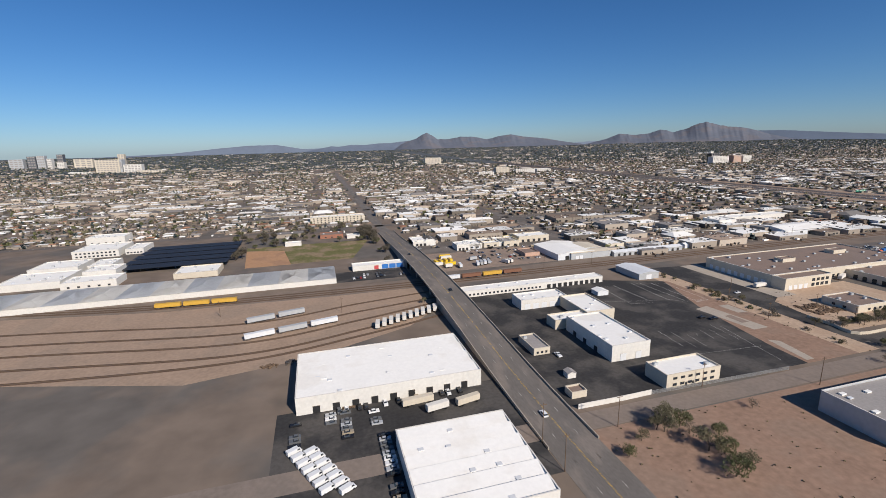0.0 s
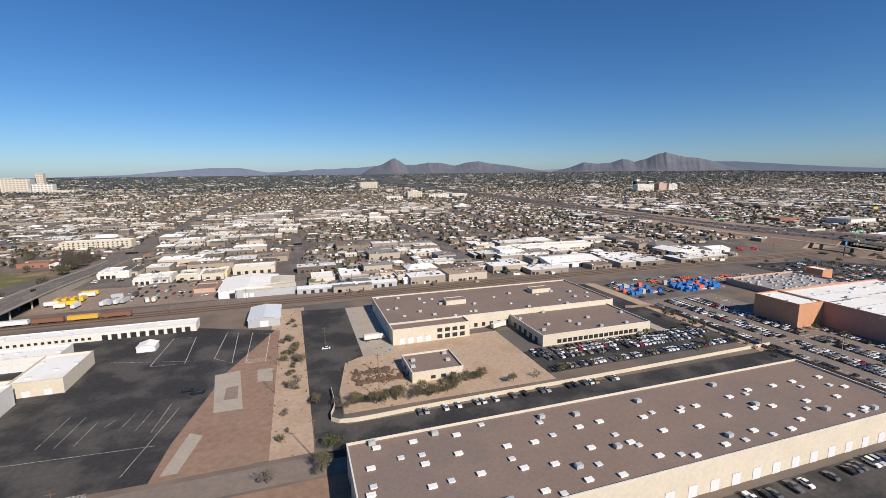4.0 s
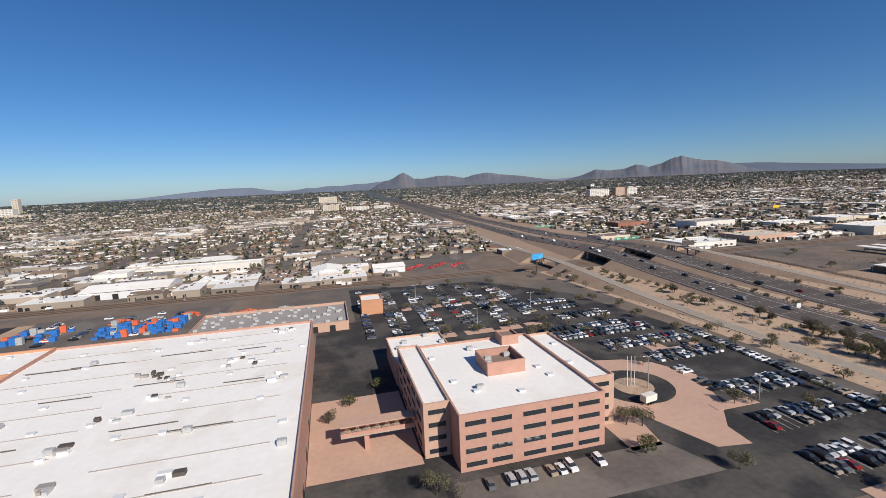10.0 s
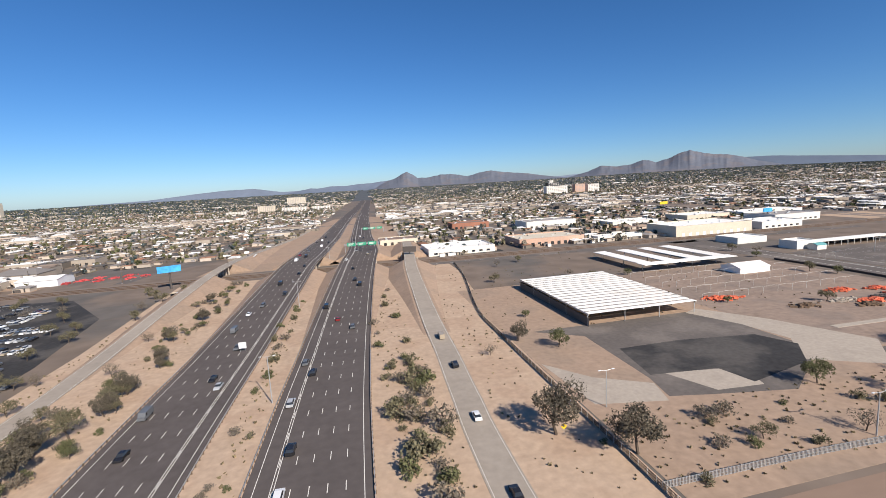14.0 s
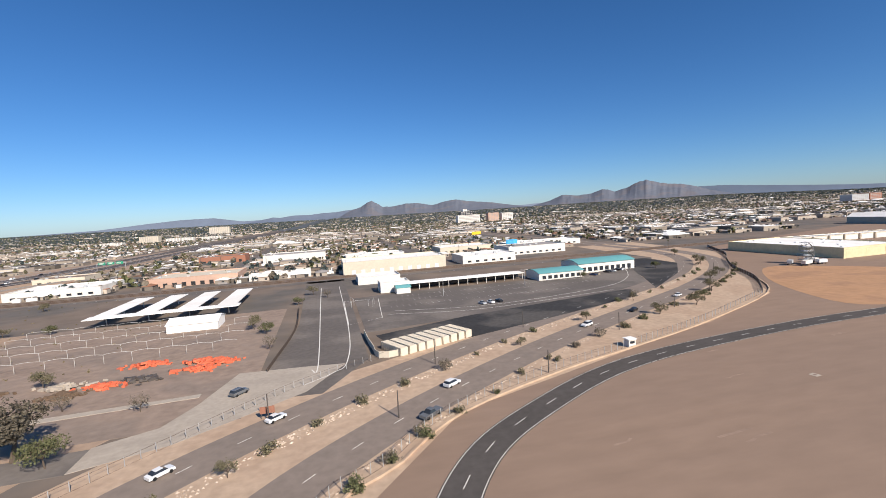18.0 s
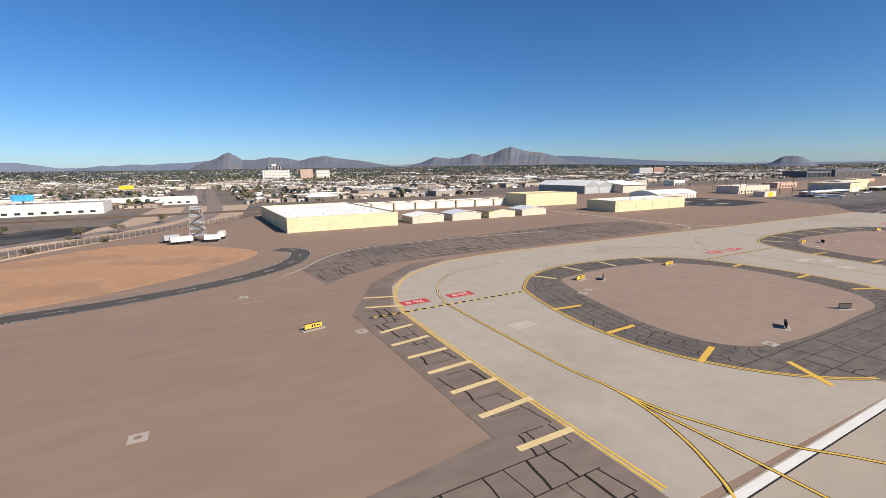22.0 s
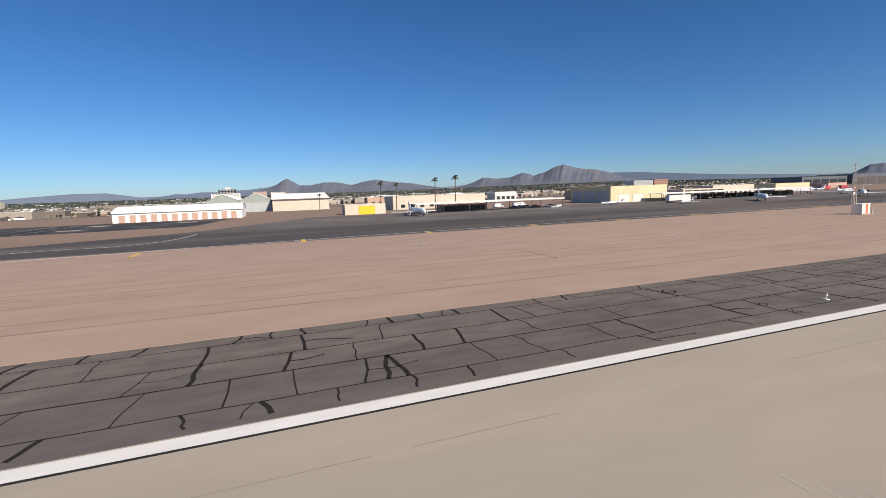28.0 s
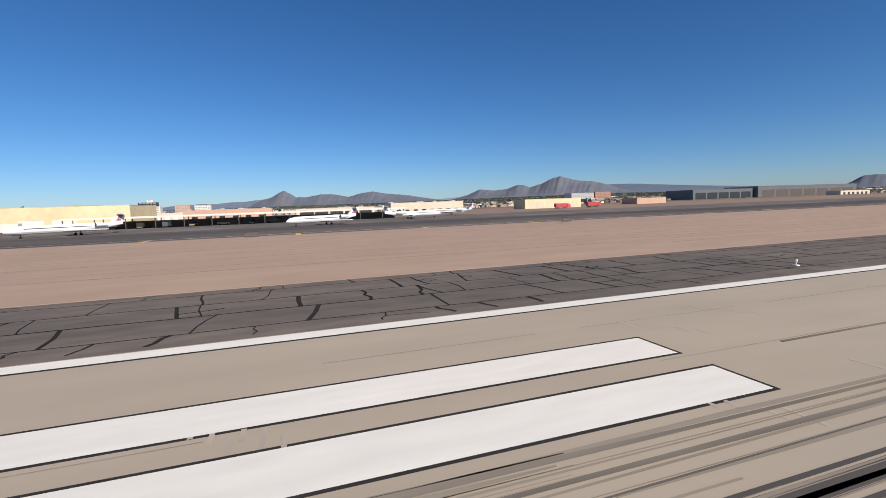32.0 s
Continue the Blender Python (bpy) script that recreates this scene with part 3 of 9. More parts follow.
# ---- railway ----
patch("railway_bed", [(-420, 402), (-250, 372), (-100, 344), (20, 338), (105, 338), (240, 334), (560, 344), (900, 344), (1300, 342), (1700, 352), (1700, 372), (1300, 362), (900, 366), (560, 368), (240, 372), (105, 362), (20, 360), (-100, 372), (-250, 400), (-420, 440)], 0.08, M_BALLAST, "brown gravel railway bed", "railway")
patch("rail_yard", [(-420, 400), (-250, 371), (-100, 343), (84, 337), (84, 288), (60, 262), (0, 236), (-60, 225), (-140, 250), (-420, 330)], 0.05, M_DIRT, "bare brown dirt of the rail yard", "ground")


def track(points):
    line = spline(points, 10)
    top = tagged(new("railway_track"), "pair of rusty rails on the gravel bed", "railway track", "railway tracks", "structure")
    for side in (-0.75, 0.75):
        bm = bmesh.new()
        ribbon(bm, line, side + 0.09, side - 0.09, 0.28, 0.2)
        part("rail", bm, M_RAIL, top)
    bm = bmesh.new()
    ribbon(bm, line, 1.4, -1.4, 0.12, 0.1)
    part("sleepers", bm, M_WOOD, top)


for off in (0, 5, 11):
    track([(-420, 415 + off), (-250, 380 + off), (-100, 350 + off * .8), (105, 342 + off), (300, 345 + off), (560, 349 + off), (900, 347 + off), (1300, 345 + off), (1700, 355 + off)])
for a, b, c in ((330, 300, 325), (312, 284, 310), (296, 268, 300), (278, 252, 288), (262, 243, 276)):
    track([(-300, a + 20), (-150, a - 8), (-40, b), (30, b + 14), (90, c)])

# ---- roads and yards ----
BR = spline([(95, -60, 0), (95, 60, 0), (95, 130, 0), (95, 180, 1.2), (95, 240, 4.6), (95, 300, 7.4), (95, 350, 8.2), (95, 420, 7.2), (95, 480, 4.4), (95, 540, 1.2), (95, 590, 0)], 6)
AVENUE = [(95, 588), (92.5, 700), (97, 1000), (99, 1600), (100, 2300)]
bridge = tagged(new("overpass"), "long grey concrete road overpass above the railway", "overpass", kind="structure")
bm = bmesh.new()
ribbon(bm, BR, 10.5, -10.5, 0.06, 0.8)
part("deck", bm, M_DECK, bridge, "dusty worn asphalt deck")
for side in (1, -1):
    bm = bmesh.new()
    on = [p for p in BR if 130 <= p.y <= 590]
    ribbon(bm, on, side * 10.6 + 0.2, side * 10.6 - 0.2, 1.0, 1.3)
    part("parapet", bm, M_CONC2, bridge, "low pale concrete parapet")
    bm = bmesh.new()
    for a, b in zip(on, on[1:]):
        if a.y < 285 or a.y >= 395:
            v = [bm.verts.new(p) for p in ((a.x + side * -10.3, a.y, 0), (b.x + side * -10.3, b.y, 0), (b.x + side * -10.3, b.y, b.z), (a.x + side * -10.3, a.y, a.z))]
            bm.faces.new(v)
    part("retaining_wall", bm, M_CONC2, bridge, "concrete retaining wall")
bm = bmesh.new()
for y in (288, 318, 365, 392):
    for x in (87, 95, 103):
        rod(bm, (x, y, 0), (x, y, 6.6), 0.6, sides=10)
part("piers", bm, M_CONC2, bridge, "round concrete piers")
bm = bmesh.new()
for off in (0.2, -0.2):
    ribbon(bm, BR, off + .04, off - .04, 0.075)
tagged(part("lane_lines", bm, M_YELLOWPAINT, bridge), "faded double yellow line")
bm = bmesh.new()
for off in (4.8, -4.8):
    dashes(bm, [p for p in BR if p.y < 900], off, 0.1, 3, 12, 0.08)
part("lane_dashes", bm, M_WHITEPAINT, bridge)


def road(name, points, width, material, label, z=0.06, lines=True, n=8):
    line = spline(points, n)
    ob = tagged(new(name), label, "road", kind="structure")
    bm = bmesh.new()
    ribbon(bm, line, width / 2, -width / 2, z, 0.04)
    part("carriageway", bm, material, ob)
    if lines:
        bm = bmesh.new()
        dashes(bm, line, 0, 0.18, 3, 9, z + 0.012)
        part("lane_dashes", bm, M_WHITEPAINT, ob)
    return line


road("road_1", [(-260, 141), (84, 141), (300, 142)], 11, M_BOULEVARD, "dusty worn asphalt street", lines=False)
road("road_2", [(288, 372), (288, 700), (289, 1500)], 12, M_OLDASPHALT, "straight grey street between houses")
road("avenue", AVENUE, 13.5, M_DECK, "worn grey avenue running north through the city", lines=False)
road("road_3", [(-600, 640), (300, 640), (900, 640)], 12, M_OLDASPHALT, "grey city street between low houses")
road("road_4", [(820, 372), (838, 520), (845, 900)], 11, M_OLDASPHALT, "grey street beside the freeway")
road("road_5", [(143.5, 442), (144, 540), (144, 634)], 9, M_OLDASPHALT, "grey street beside yards")
road("road_6", [(1040, 336), (1300, 331), (1460, 330)], 9, M_OLDASPHALT, "grey street along the railway")
road("road_7", [(-300, 1050), (900, 1050), (1800, 1050)], 14, M_OLDASPHALT, "wide grey city street")
road("road_8", [(1365, 392), (1366, 620), (1366, 1200)], 12, M_OLDASPHALT, "straight grey street between sheds")
for rx, y0, y1 in ((470, 376, 1800), (660, 450, 1800), (1180, 380, 1800), (1720, 450, 1600), (1950, 600, 1600)):
    road("road_ns", [(rx, y0), (rx, (y0 + y1) / 2), (rx, y1)], 11, M_OLDASPHALT, "straight grey city street between low buildings")
road("road_ew", [(-600, 820), (800, 820), (2600, 820)], 13, M_OLDASPHALT, "wide grey city street between low buildings")
patch("lot_1", [(107, 152), (239.4, 150), (241, 171), (252, 230), (272, 286), (226, 306), (107, 300)], 0.07, M_ASPHALT, "black asphalt truck yard with faded bay lines", "yard")
patch("lot_19", [(239.4, 150), (275, 150), (275, 284), (272, 286), (252, 230), (241, 171)], 0.06, M_REDDIRT, "bare brown dirt strip beside the truck yard", "ground")
patch("lot_2", rect(-14, 118, 84, 184), 0.05, M_ASPHALT, "dark asphalt car park beside the warehouse", "car park")
patch("lot_3", [(290, 158), (302, 160), (302, 190), (308, 222), (318, 228), (318, 318), (288, 322)], 0.07, M_ASPHALT, "black asphalt drive", "drive")
patch("lot_4", [(318, 228), (336, 228), (336, 318), (318, 318)], 0.08, M_CONC2, "pale concrete loading strip", "paving")
patch("lot_5", rect(296, 144, 526, 164), 0.08, M_ASPHALT, "dark asphalt lane behind the warehouse", "lane")
patch("lot_6", rect(400, 178, 524, 205), 0.09, M_ASPHALT, "dark asphalt car park", "car park")
patch("lot_7", rect(302.5, 172, 400, 240), 0.055, M_PALEDIRT, "pale dirt court", "ground")
patch("lot_8", rect(500, 206, 520, 320), 0.075, M_ASPHALT, "black asphalt drive", "drive")
patch("lot_23", rect(520.5, 80, 529.5, 320), 0.07, M_PALEDIRT, "tan planting strip between the car parks", "ground")
patch("lot_24", rect(492.5, 206, 499.5, 320), 0.07, M_CONC2, "pale concrete walk beside the warehouse", "paving")
patch("lot_9", rect(530, 80, 597, 262), 0.06, M_BOULEVARD, "worn brown-grey asphalt car park", "car park")
patch("lot_10", rect(528, 262, 640, 325), 0.06, M_OLDASPHALT, "worn asphalt storage yard", "yard")
patch("lot_11", [(697, 84), (736, 84), (730, 70), (872, 66), (872, 130), (870, 190), (858, 262), (815, 322), (718, 334), (718, 250), (697, 250)], 0.06, M_ASPHALT, "black asphalt car park with planted islands", "car park")
patch("lot_12", [(226, 88), (500, 88), (500, 60), (226, 60)], 0.05, M_ASPHALT, "dark asphalt car park", "car park")
patch("lot_13", rect(109, 446, 138.5, 522), 0.05, M_OLDASPHALT, "worn asphalt forecourt", "car park")
patch("lot_14", rect(104, 374, 232, 444), 0.05, M_YARD, "bare brown dirt truck yard", "ground")
patch("lot_25", rect(149, 444, 284, 500), 0.045, M_OLDASPHALT, "worn asphalt yards between sheds", "yard")
patch("lot_26", rect(221, 530, 278, 580), 0.05, M_DIRT, "empty bare dirt lot", "ground")
patch("lot_27", rect(232, 402, 284, 444), 0.05, M_OLDASPHALT, "worn asphalt yard beside the shed", "yard")
patch("lot_15", rect(620, 385, 760, 450), 0.05, M_DIRT, "bare dirt storage yard", "ground")
patch("lot_16", [(247, 228), (258, 230), (263, 190), (252, 190)], 0.09, M_CONC2, "pale broken concrete slab", "paving")
patch("lot_20", [(266, 228), (273.4, 228), (274, 213), (267, 214)], 0.09, M_CONC2, "pale broken concrete slab", "paving")
patch("lot_21", [(246, 177), (251, 173.5), (247, 152.5), (242, 152.5)], 0.09, M_CONC2, "narrow pale concrete strip", "paving")
patch("lot_22", [(254, 212), (259, 213), (260, 200), (254.5, 200)], 0.1, M_YARD, "dirt showing through the broken slab", "ground")
patch("lot_17", rect(270, 150, 290, 330), 0.05, M_PALEDIRT, "pale dirt verge with shrubs", "ground")
patch("lot_18", rect(105, 60, 300, 135), 0.04, M_REDDIRT, "bare brown dirt lot", "ground")
patch("field", [(-62, 452), (40, 456), (66, 546), (-72, 548)], 0.05, M_GRASS, "patchy dry grass playing field", "field")
patch("field_dirt", [(-62, 452), (-20, 453), (-30, 520), (-70, 530)], 0.07, M_ORANGEDIRT, "bare orange dirt infield", "ground")
patch("bus_lot", rect(-10, 372, 84, 404), 0.05, M_ASPHALT, "dark asphalt yard", "yard")

# freeway
FWL = spline([(936, -150, 0), (938, 70, 0), (941, 170, 0), (946, 270, 3), (951, 345, 6.5), (956, 400, 6.2), (960, 500, 3), (966, 620, 0.3), (986, 1000, 0.2), (1030, 1700, 0.2), (1080, 2600, 2)], 8)
FWR = spline([(974, -150, 0), (977, 70, 0), (981, 170, 0), (988, 270, 3), (995, 345, 6.5), (1000, 400, 6.2), (1003, 500, 3), (1006, 620, 0.3), (1022, 1000, 0.2), (1060, 1700, 0.2), (1110, 2600, 2)], 8)
patch("freeway_verge", [(880, -150), (1043, -150), (1046, 150), (1062, 300), (1062, 336), (872, 336), (880, 200)], 0.03, M_PALEDIRT, "tan dirt freeway verge with shrubs", "ground")
patch("freeway_verge_far", [(872, 372), (1062, 372), (1060, 620), (1100, 1000), (960, 1000), (900, 620)], 0.03, M_DIRT, "brown dirt freeway verge", "ground")
for name, line, lab in (("freeway_west", FWL, "southbound"), ("freeway_east", FWR, "northbound")):
    top = tagged(new(name), "wide dark five-lane freeway carriageway", "freeway", kind="structure")
    bm = bmesh.new()
    ribbon(bm, line, 13, -13, 0.1, 0.9)
    part("carriageway", bm, M_FREEWAY, top)
    bm = bmesh.new()
    for off in (-7.4, -3.7, 0, 3.7, 7.4):
        dashes(bm, [p for p in line if p.y < 1300], off, 0.17, 3.2, 8.0, 0.115)
    for off in (-11.1, 11.1):
        ribbon(bm, line, off + .08, off - .08, 0.115)
    inner = -7.4 if line is FWL else 7.4
    for off in (inner - .3, inner + .3):
        ribbon(bm, [p for p in line if p.y < 1300], off + .08, off - .08, 0.117)
    part("lane_lines", bm, M_WHITEPAINT, top)
    for side in (1, -1):
        bm = bmesh.new()
        ribbon(bm, [p for p in line if p.y < 900], side * 13.2 + .05, side * 13.2 - .05, 0.82, 0.3)
        part("guard_rail", bm, M_STEEL, top, "low steel guard rail")
        bm = bmesh.new()
        dashes(bm, [p for p in line if p.y < 420], side * 13.2 - .1, .22, .3, 2.2, .75)
        ret = bmesh.ops.extrude_face_region(bm, geom=bm.faces[:])
        bmesh.ops.translate(bm, vec=(0, 0, -.75), verts=[v for v in ret["geom"] if isinstance(v, bmesh.types.BMVert)])
        tagged(part("guard_posts", bm, M_WOOD, top), "row of dark guard rail posts", kind="stuff")


def bank(name, line, half, label):
    """Earth slopes under a raised road, left open where the railway passes."""
    bm = bmesh.new()
    for lo, hi in ((150, 333), (375, 640)):
        on = [p for p in line if lo <= p.y <= hi and p.z > 0.05]
        rows = [[bm.verts.new(q) for q in ((p.x - half - 2.0 * p.z, p.y, 0), (p.x - half, p.y, p.z - .2), (p.x + half, p.y, p.z - .2), (p.x + half + 2.0 * p.z, p.y, 0))] for p in on]
        for a, b in zip(rows, rows[1:]):
            for k in range(3):
                bm.faces.new((a[k], a[k + 1], b[k + 1], b[k]))
        if rows:
            bm.faces.new(rows[-1] if lo == 150 else rows[0][::-1])
    return tagged(part(name, bm, M_DIRT), label, "embankment", kind="structure")


bank("embankment_west", FWL, 14, "bare orange-tan earth embankment")
bank("embankment_east", FWR, 14, "bare orange-tan earth embankment")
RAMP = spline([(900, 20, 0), (895, 90, 0), (893, 180, 0.4), (892, 250, 3.2), (893, 330, 6.6), (894, 400, 6.4), (902, 500, 3), (916, 620, .2), (930, 760, 0)], 8)
ramp = tagged(new("ramp_west"), "pale concrete ramp road beside the freeway", "ramp", kind="structure")
bm = bmesh.new()
ribbon(bm, RAMP, 3.6, -3.6, 0.08, 0.7)
part("carriageway", bm, M_PALEROAD, ramp)
bm = bmesh.new()
for off in (3.0, -3.0):
    ribbon(bm, RAMP, off + .05, off - .05, 0.095)
part("edge_lines", bm, M_WHITEPAINT, ramp)
bank("embankment_ramp", RAMP, 4.5, "bare orange-tan earth embankment of the ramp")
FRONT = spline([(1014, -120, 0), (1016, 70, 0), (1018, 117, 0), (1020.3, 152, 0), (1022, 190, 0.6), (1025, 240, 2.5), (1029, 300, 5.5), (1034, 345, 6.6), (1040, 400, 6), (1050, 500, 2.5), (1058, 620, 0), (1066, 800, 0)], 8)
front = tagged(new("ramp_east"), "pale grey frontage road beside the freeway", "ramp", kind="structure")
bm = bmesh.new()
ribbon(bm, FRONT, 4.2, -4.2, 0.08, 0.7)
part("carriageway", bm, M_PALEROAD, front)
bm = bmesh.new()
for off in (3.7, -3.7):
    ribbon(bm, FRONT, off + .05, off - .05, 0.095)
part("edge_lines", bm, M_WHITEPAINT, front)
bank("embankment_front", FRONT, 5.5, "bare tan earth embankment of the frontage road")
for name, line, half in (("bridge_piers_west", FWL, 12), ("bridge_piers_east", FWR, 12), ("bridge_piers_ramp", RAMP, 3), ("bridge_piers_front", FRONT, 4)):
    c = min(line, key=lambda p: abs(p.y - 354))
    bm = bmesh.new()
    for y in (338, 370):
        for k in (-1, -.33, .33, 1):
            rod(bm, (c.x + half * k, y, 0), (c.x + half * k, y, c.z - .4), 0.55, sides=8)
    tagged(part(name, bm, M_CONC2), "round concrete bridge piers beside the railway", "bridge piers", kind="structure")

# ---- buildings ----


def unit_mesh(name, rows, material):
    return mesh_of(boxes(*rows), name, material)


VENT = unit_mesh("roof_vent", [(-.8, -.6, 0, .8, .6, .35), (-1.0, -.8, .35, 1.0, .8, .55)], M_LIGHTMETAL)
HATCH = unit_mesh("skylight", [(-1.2, -.7, 0, 1.2, .7, .5), (-1.3, -.8, .5, 1.3, .8, .62)], M_WHITEROOF)
UNITBOX = unit_mesh("air_conditioner", [(-1.1, -.8, .15, 1.1, .8, 1.3), (-.9, -.6, 1.3, .9, .6, 1.42), (-1.0, -.7, 0, -.7, .7, .15), (.7, -.7, 0, 1.0, .7, .15)], M_GREYMETAL)
WINDOWS = {}


def window_mesh(w, h, material, depth=0.12):
    key = (round(w, 2), round(h, 2), material.name)
    if key not in WINDOWS:
        bm = boxes((-w / 2, -depth, 0, w / 2, .02, h))
        f = 0.06
        for r in ((-w / 2 - f, -depth - .03, -f, w / 2 + f, -depth + .06, 0), (-w / 2 - f, -depth - .03, h, w / 2 + f, -depth + .06, h + f)):
            box(bm, *r, mi=1)
        WINDOWS[key] = mesh_of(bm, "window", [material, M_CONC2])
    return WINDOWS[key]


def openings(top, x0, y0, x1, y1, rows):
    """Windows and doors: rows of (side, count, from, to, sill, width, height, material, name); from and to as shares of the side."""
    hx, hy = (x1 - x0) / 2, (y1 - y0) / 2
    for side, count, a, b, sill, w, h, material, name in rows:
        for k in range(count):
            u = (a + (b - a) * ((k + .5) / count)) * 2 - 1
            x, y, turn = {"S": (u * hx, -hy, 0), "N": (u * hx, hy, 180), "W": (-hx, u * hy, -90), "E": (hx, u * hy, 90)}[side]
            ob = part(name, window_mesh(w, h, material), None, top)
            ob.matrix_local = pose(x, y, sill, 0, 0, turn)


def building(name, x0, y0, x1, y1, h, wall, roof, label, category="warehouse", lip=0.7, group="", vents=0, hatches=0, units=0, rows=(), seed=1, z=0.0, cap=None, seams=0):
    """A flat-roofed building with wall thickness, sunken roof, parapet cap and things on its roof."""
    cx, cy = (x0 + x1) / 2, (y0 + y1) / 2
    top = thing(name, cx, cy, z, label, category, group)
    hx, hy, t = (x1 - x0) / 2, (y1 - y0) / 2, 0.3
    for r in ((-hx, -hy, 0, hx, -hy + t, h), (-hx, hy - t, 0, hx, hy, h), (-hx, -hy + t, 0, -hx + t, hy - t, h), (hx - t, -hy + t, 0, hx, hy - t, h)):
        part("wall", boxes(r), wall, top)
    zr = h - lip
    part("roof", boxes((-hx + t, -hy + t, zr - .3, hx - t, hy - t, zr)), roof, top)
    g = 0.08
    part("parapet_cap", boxes((-hx - g, -hy - g, h, hx + g, -hy + t + g, h + .12), (-hx - g, hy - t - g, h, hx + g, hy + g, h + .12), (-hx - g, -hy + t + g, h, -hx + t + g, hy - t - g, h + .12), (hx - t - g, -hy + t + g, h, hx + g, hy - t - g, h + .12)), cap or wall, top)
    if seams:
        bm = bmesh.new()
        for k in range(1, seams):
            x = -hx + 2 * hx * k / seams
            box(bm, x - .06, -hy + t, zr, x + .06, hy - t, zr + .05)
        part("roof_seams", bm, M_GREYROOF, top)
    rnd = random.Random(seed)
    for mesh, count, nm in ((VENT, vents, "roof_vent"), (HATCH, hatches, "skylight"), (UNITBOX, units, "air_conditioner")):
        if not count:
            continue
        cols = max(1, round(math.sqrt(count * hx / hy)))
        lines = max(1, math.ceil(count / cols))
        made = 0
        for j in range(lines):
            for i in range(cols):
                if made >= count:
                    break
                made += 1
                jit = 0.24 if mesh is HATCH else 0.42
                x = -hx + 2 * hx * (i + .5 + rnd.uniform(-jit, jit)) / cols
                y = -hy + 2 * hy * (j + .5 + rnd.uniform(-jit, jit)) / lines
                x, y = max(-hx + 2, min(hx - 2, x)), max(-hy + 2, min(hy - 2, y))
                part(nm, mesh, None, top, loc=(x, y, zr))
    openings(top, x0, y0, x1, y1, rows)
    return top


def gable(name, x0, y0, x1, y1, h, ridge_h, along, wall, roof, label, category="shed", group="", rows=(), arched=False):
    """A building with a pitched or arched roof; along is the axis of the ridge."""
    cx, cy = (x0 + x1) / 2, (y0 + y1) / 2
    top = thing(name, cx, cy, 0, label, category, group)
    hx, hy = (x1 - x0) / 2, (y1 - y0) / 2
    L, Wd = (hx, hy) if along == "x" else (hy, hx)
    n = 8 if arched else 2
    prof = []
    for k in range(n + 1):
        u = -1 + 2 * k / n
        prof.append((u * Wd, h + ridge_h * (math.cos(u * math.pi / 2) ** .8 if arched and abs(u) < 1 else 1 - abs(u))))
    put = (lambda a, b, zz: (a, b, zz)) if along == "x" else (lambda a, b, zz: (-b, a, zz))
    bm = bmesh.new()
    for e in (-L, L):
        vs = [bm.verts.new(put(e, w, zz)) for w, zz in prof] + [bm.verts.new(put(e, Wd, 0)), bm.verts.new(put(e, -Wd, 0))]
        bm.faces.new(vs if e > 0 else vs[::-1])
    for s in (-1, 1):
        vs = [bm.verts.new(put(a, s * Wd, b)) for a, b in ((-L, 0), (L, 0), (L, h), (-L, h))]
        bm.faces.new(vs if s < 0 else vs[::-1])
    part("wall", bm, wall, top)
    bm = bmesh.new()
    for (w0, z0), (w1, z1) in zip(prof, prof[1:]):
        e0, e1 = (1.05 if abs(w0) >= Wd - .01 else 1), (1.05 if abs(w1) >= Wd - .01 else 1)
        low = [bm.verts.new(put(a, w, zz)) for a, w, zz in ((-L - .4, w0 * e0, z0 + .02), (L + .4, w0 * e0, z0 + .02), (L + .4, w1 * e1, z1 + .02), (-L - .4, w1 * e1, z1 + .02))]
        hi = [bm.verts.new(v.co + Vector((0, 0, .2))) for v in low]
        bm.faces.new(hi)
        bm.faces.new(low[::-1])
        for k in range(4):
            if k % 2 == 0 or n == 2 or (k == 3 and w0 <= -Wd + .01) or (k == 1 and w1 >= Wd - .01):
                bm.faces.new((low[k], low[(k + 1) % 4], hi[(k + 1) % 4], hi[k]))
    if n > 2:
        bmesh.ops.remove_doubles(bm, verts=bm.verts[:], dist=.001)
    part("roof", bm, roof, top)
    openings(top, x0, y0, x1, y1, rows)
    return top


D, W_ = M_DARK, M_GLASS
# west yard
building("warehouse", -6, 181, 77, 225, 8, M_WHITEWALL, M_WHITEROOF, "long white warehouse with a white membrane roof", hatches=6, vents=12, seams=4, seed=2, rows=[("S", 9, .05, .95, 0, 3, 3.4, D, "loading_door"), ("E", 3, .1, .9, 0, 2.4, 3, D, "loading_door")])
building("warehouse", 31, 104, 74, 149, 7, M_WHITEWALL, M_WHITEROOF, "white warehouse with ribbed white roof beside parked cars", vents=16, seams=5, seed=3, rows=[("N", 5, .05, .95, 0, 3, 3.2, D, "loading_door")])


def roof_ridges(x0, x1, y0, y1, z, count, rise_h, label):
    """Low parallel gables laid on a flat roof, ridges running east-west."""
    for k in range(count):
        a, b = y0 + (y1 - y0) * k / count, y0 + (y1 - y0) * (k + 1) / count
        bm = bmesh.new()
        m = a + (b - a) * .93
        v = [bm.verts.new(p) for p in ((x0, a, z), (x1, a, z), (x1, b, z), (x0, b, z), (x0, m, z + rise_h), (x1, m, z + rise_h))]
        for f in ((0, 1, 5, 4), (2, 3, 4, 5), (3, 0, 4), (1, 2, 5), (3, 2, 1, 0)):
            bm.faces.new([v[i] for i in f])
        tagged(part("roof_ridge", bm, M_WHITEROOF), label, "roof", "sawtooth roofs")


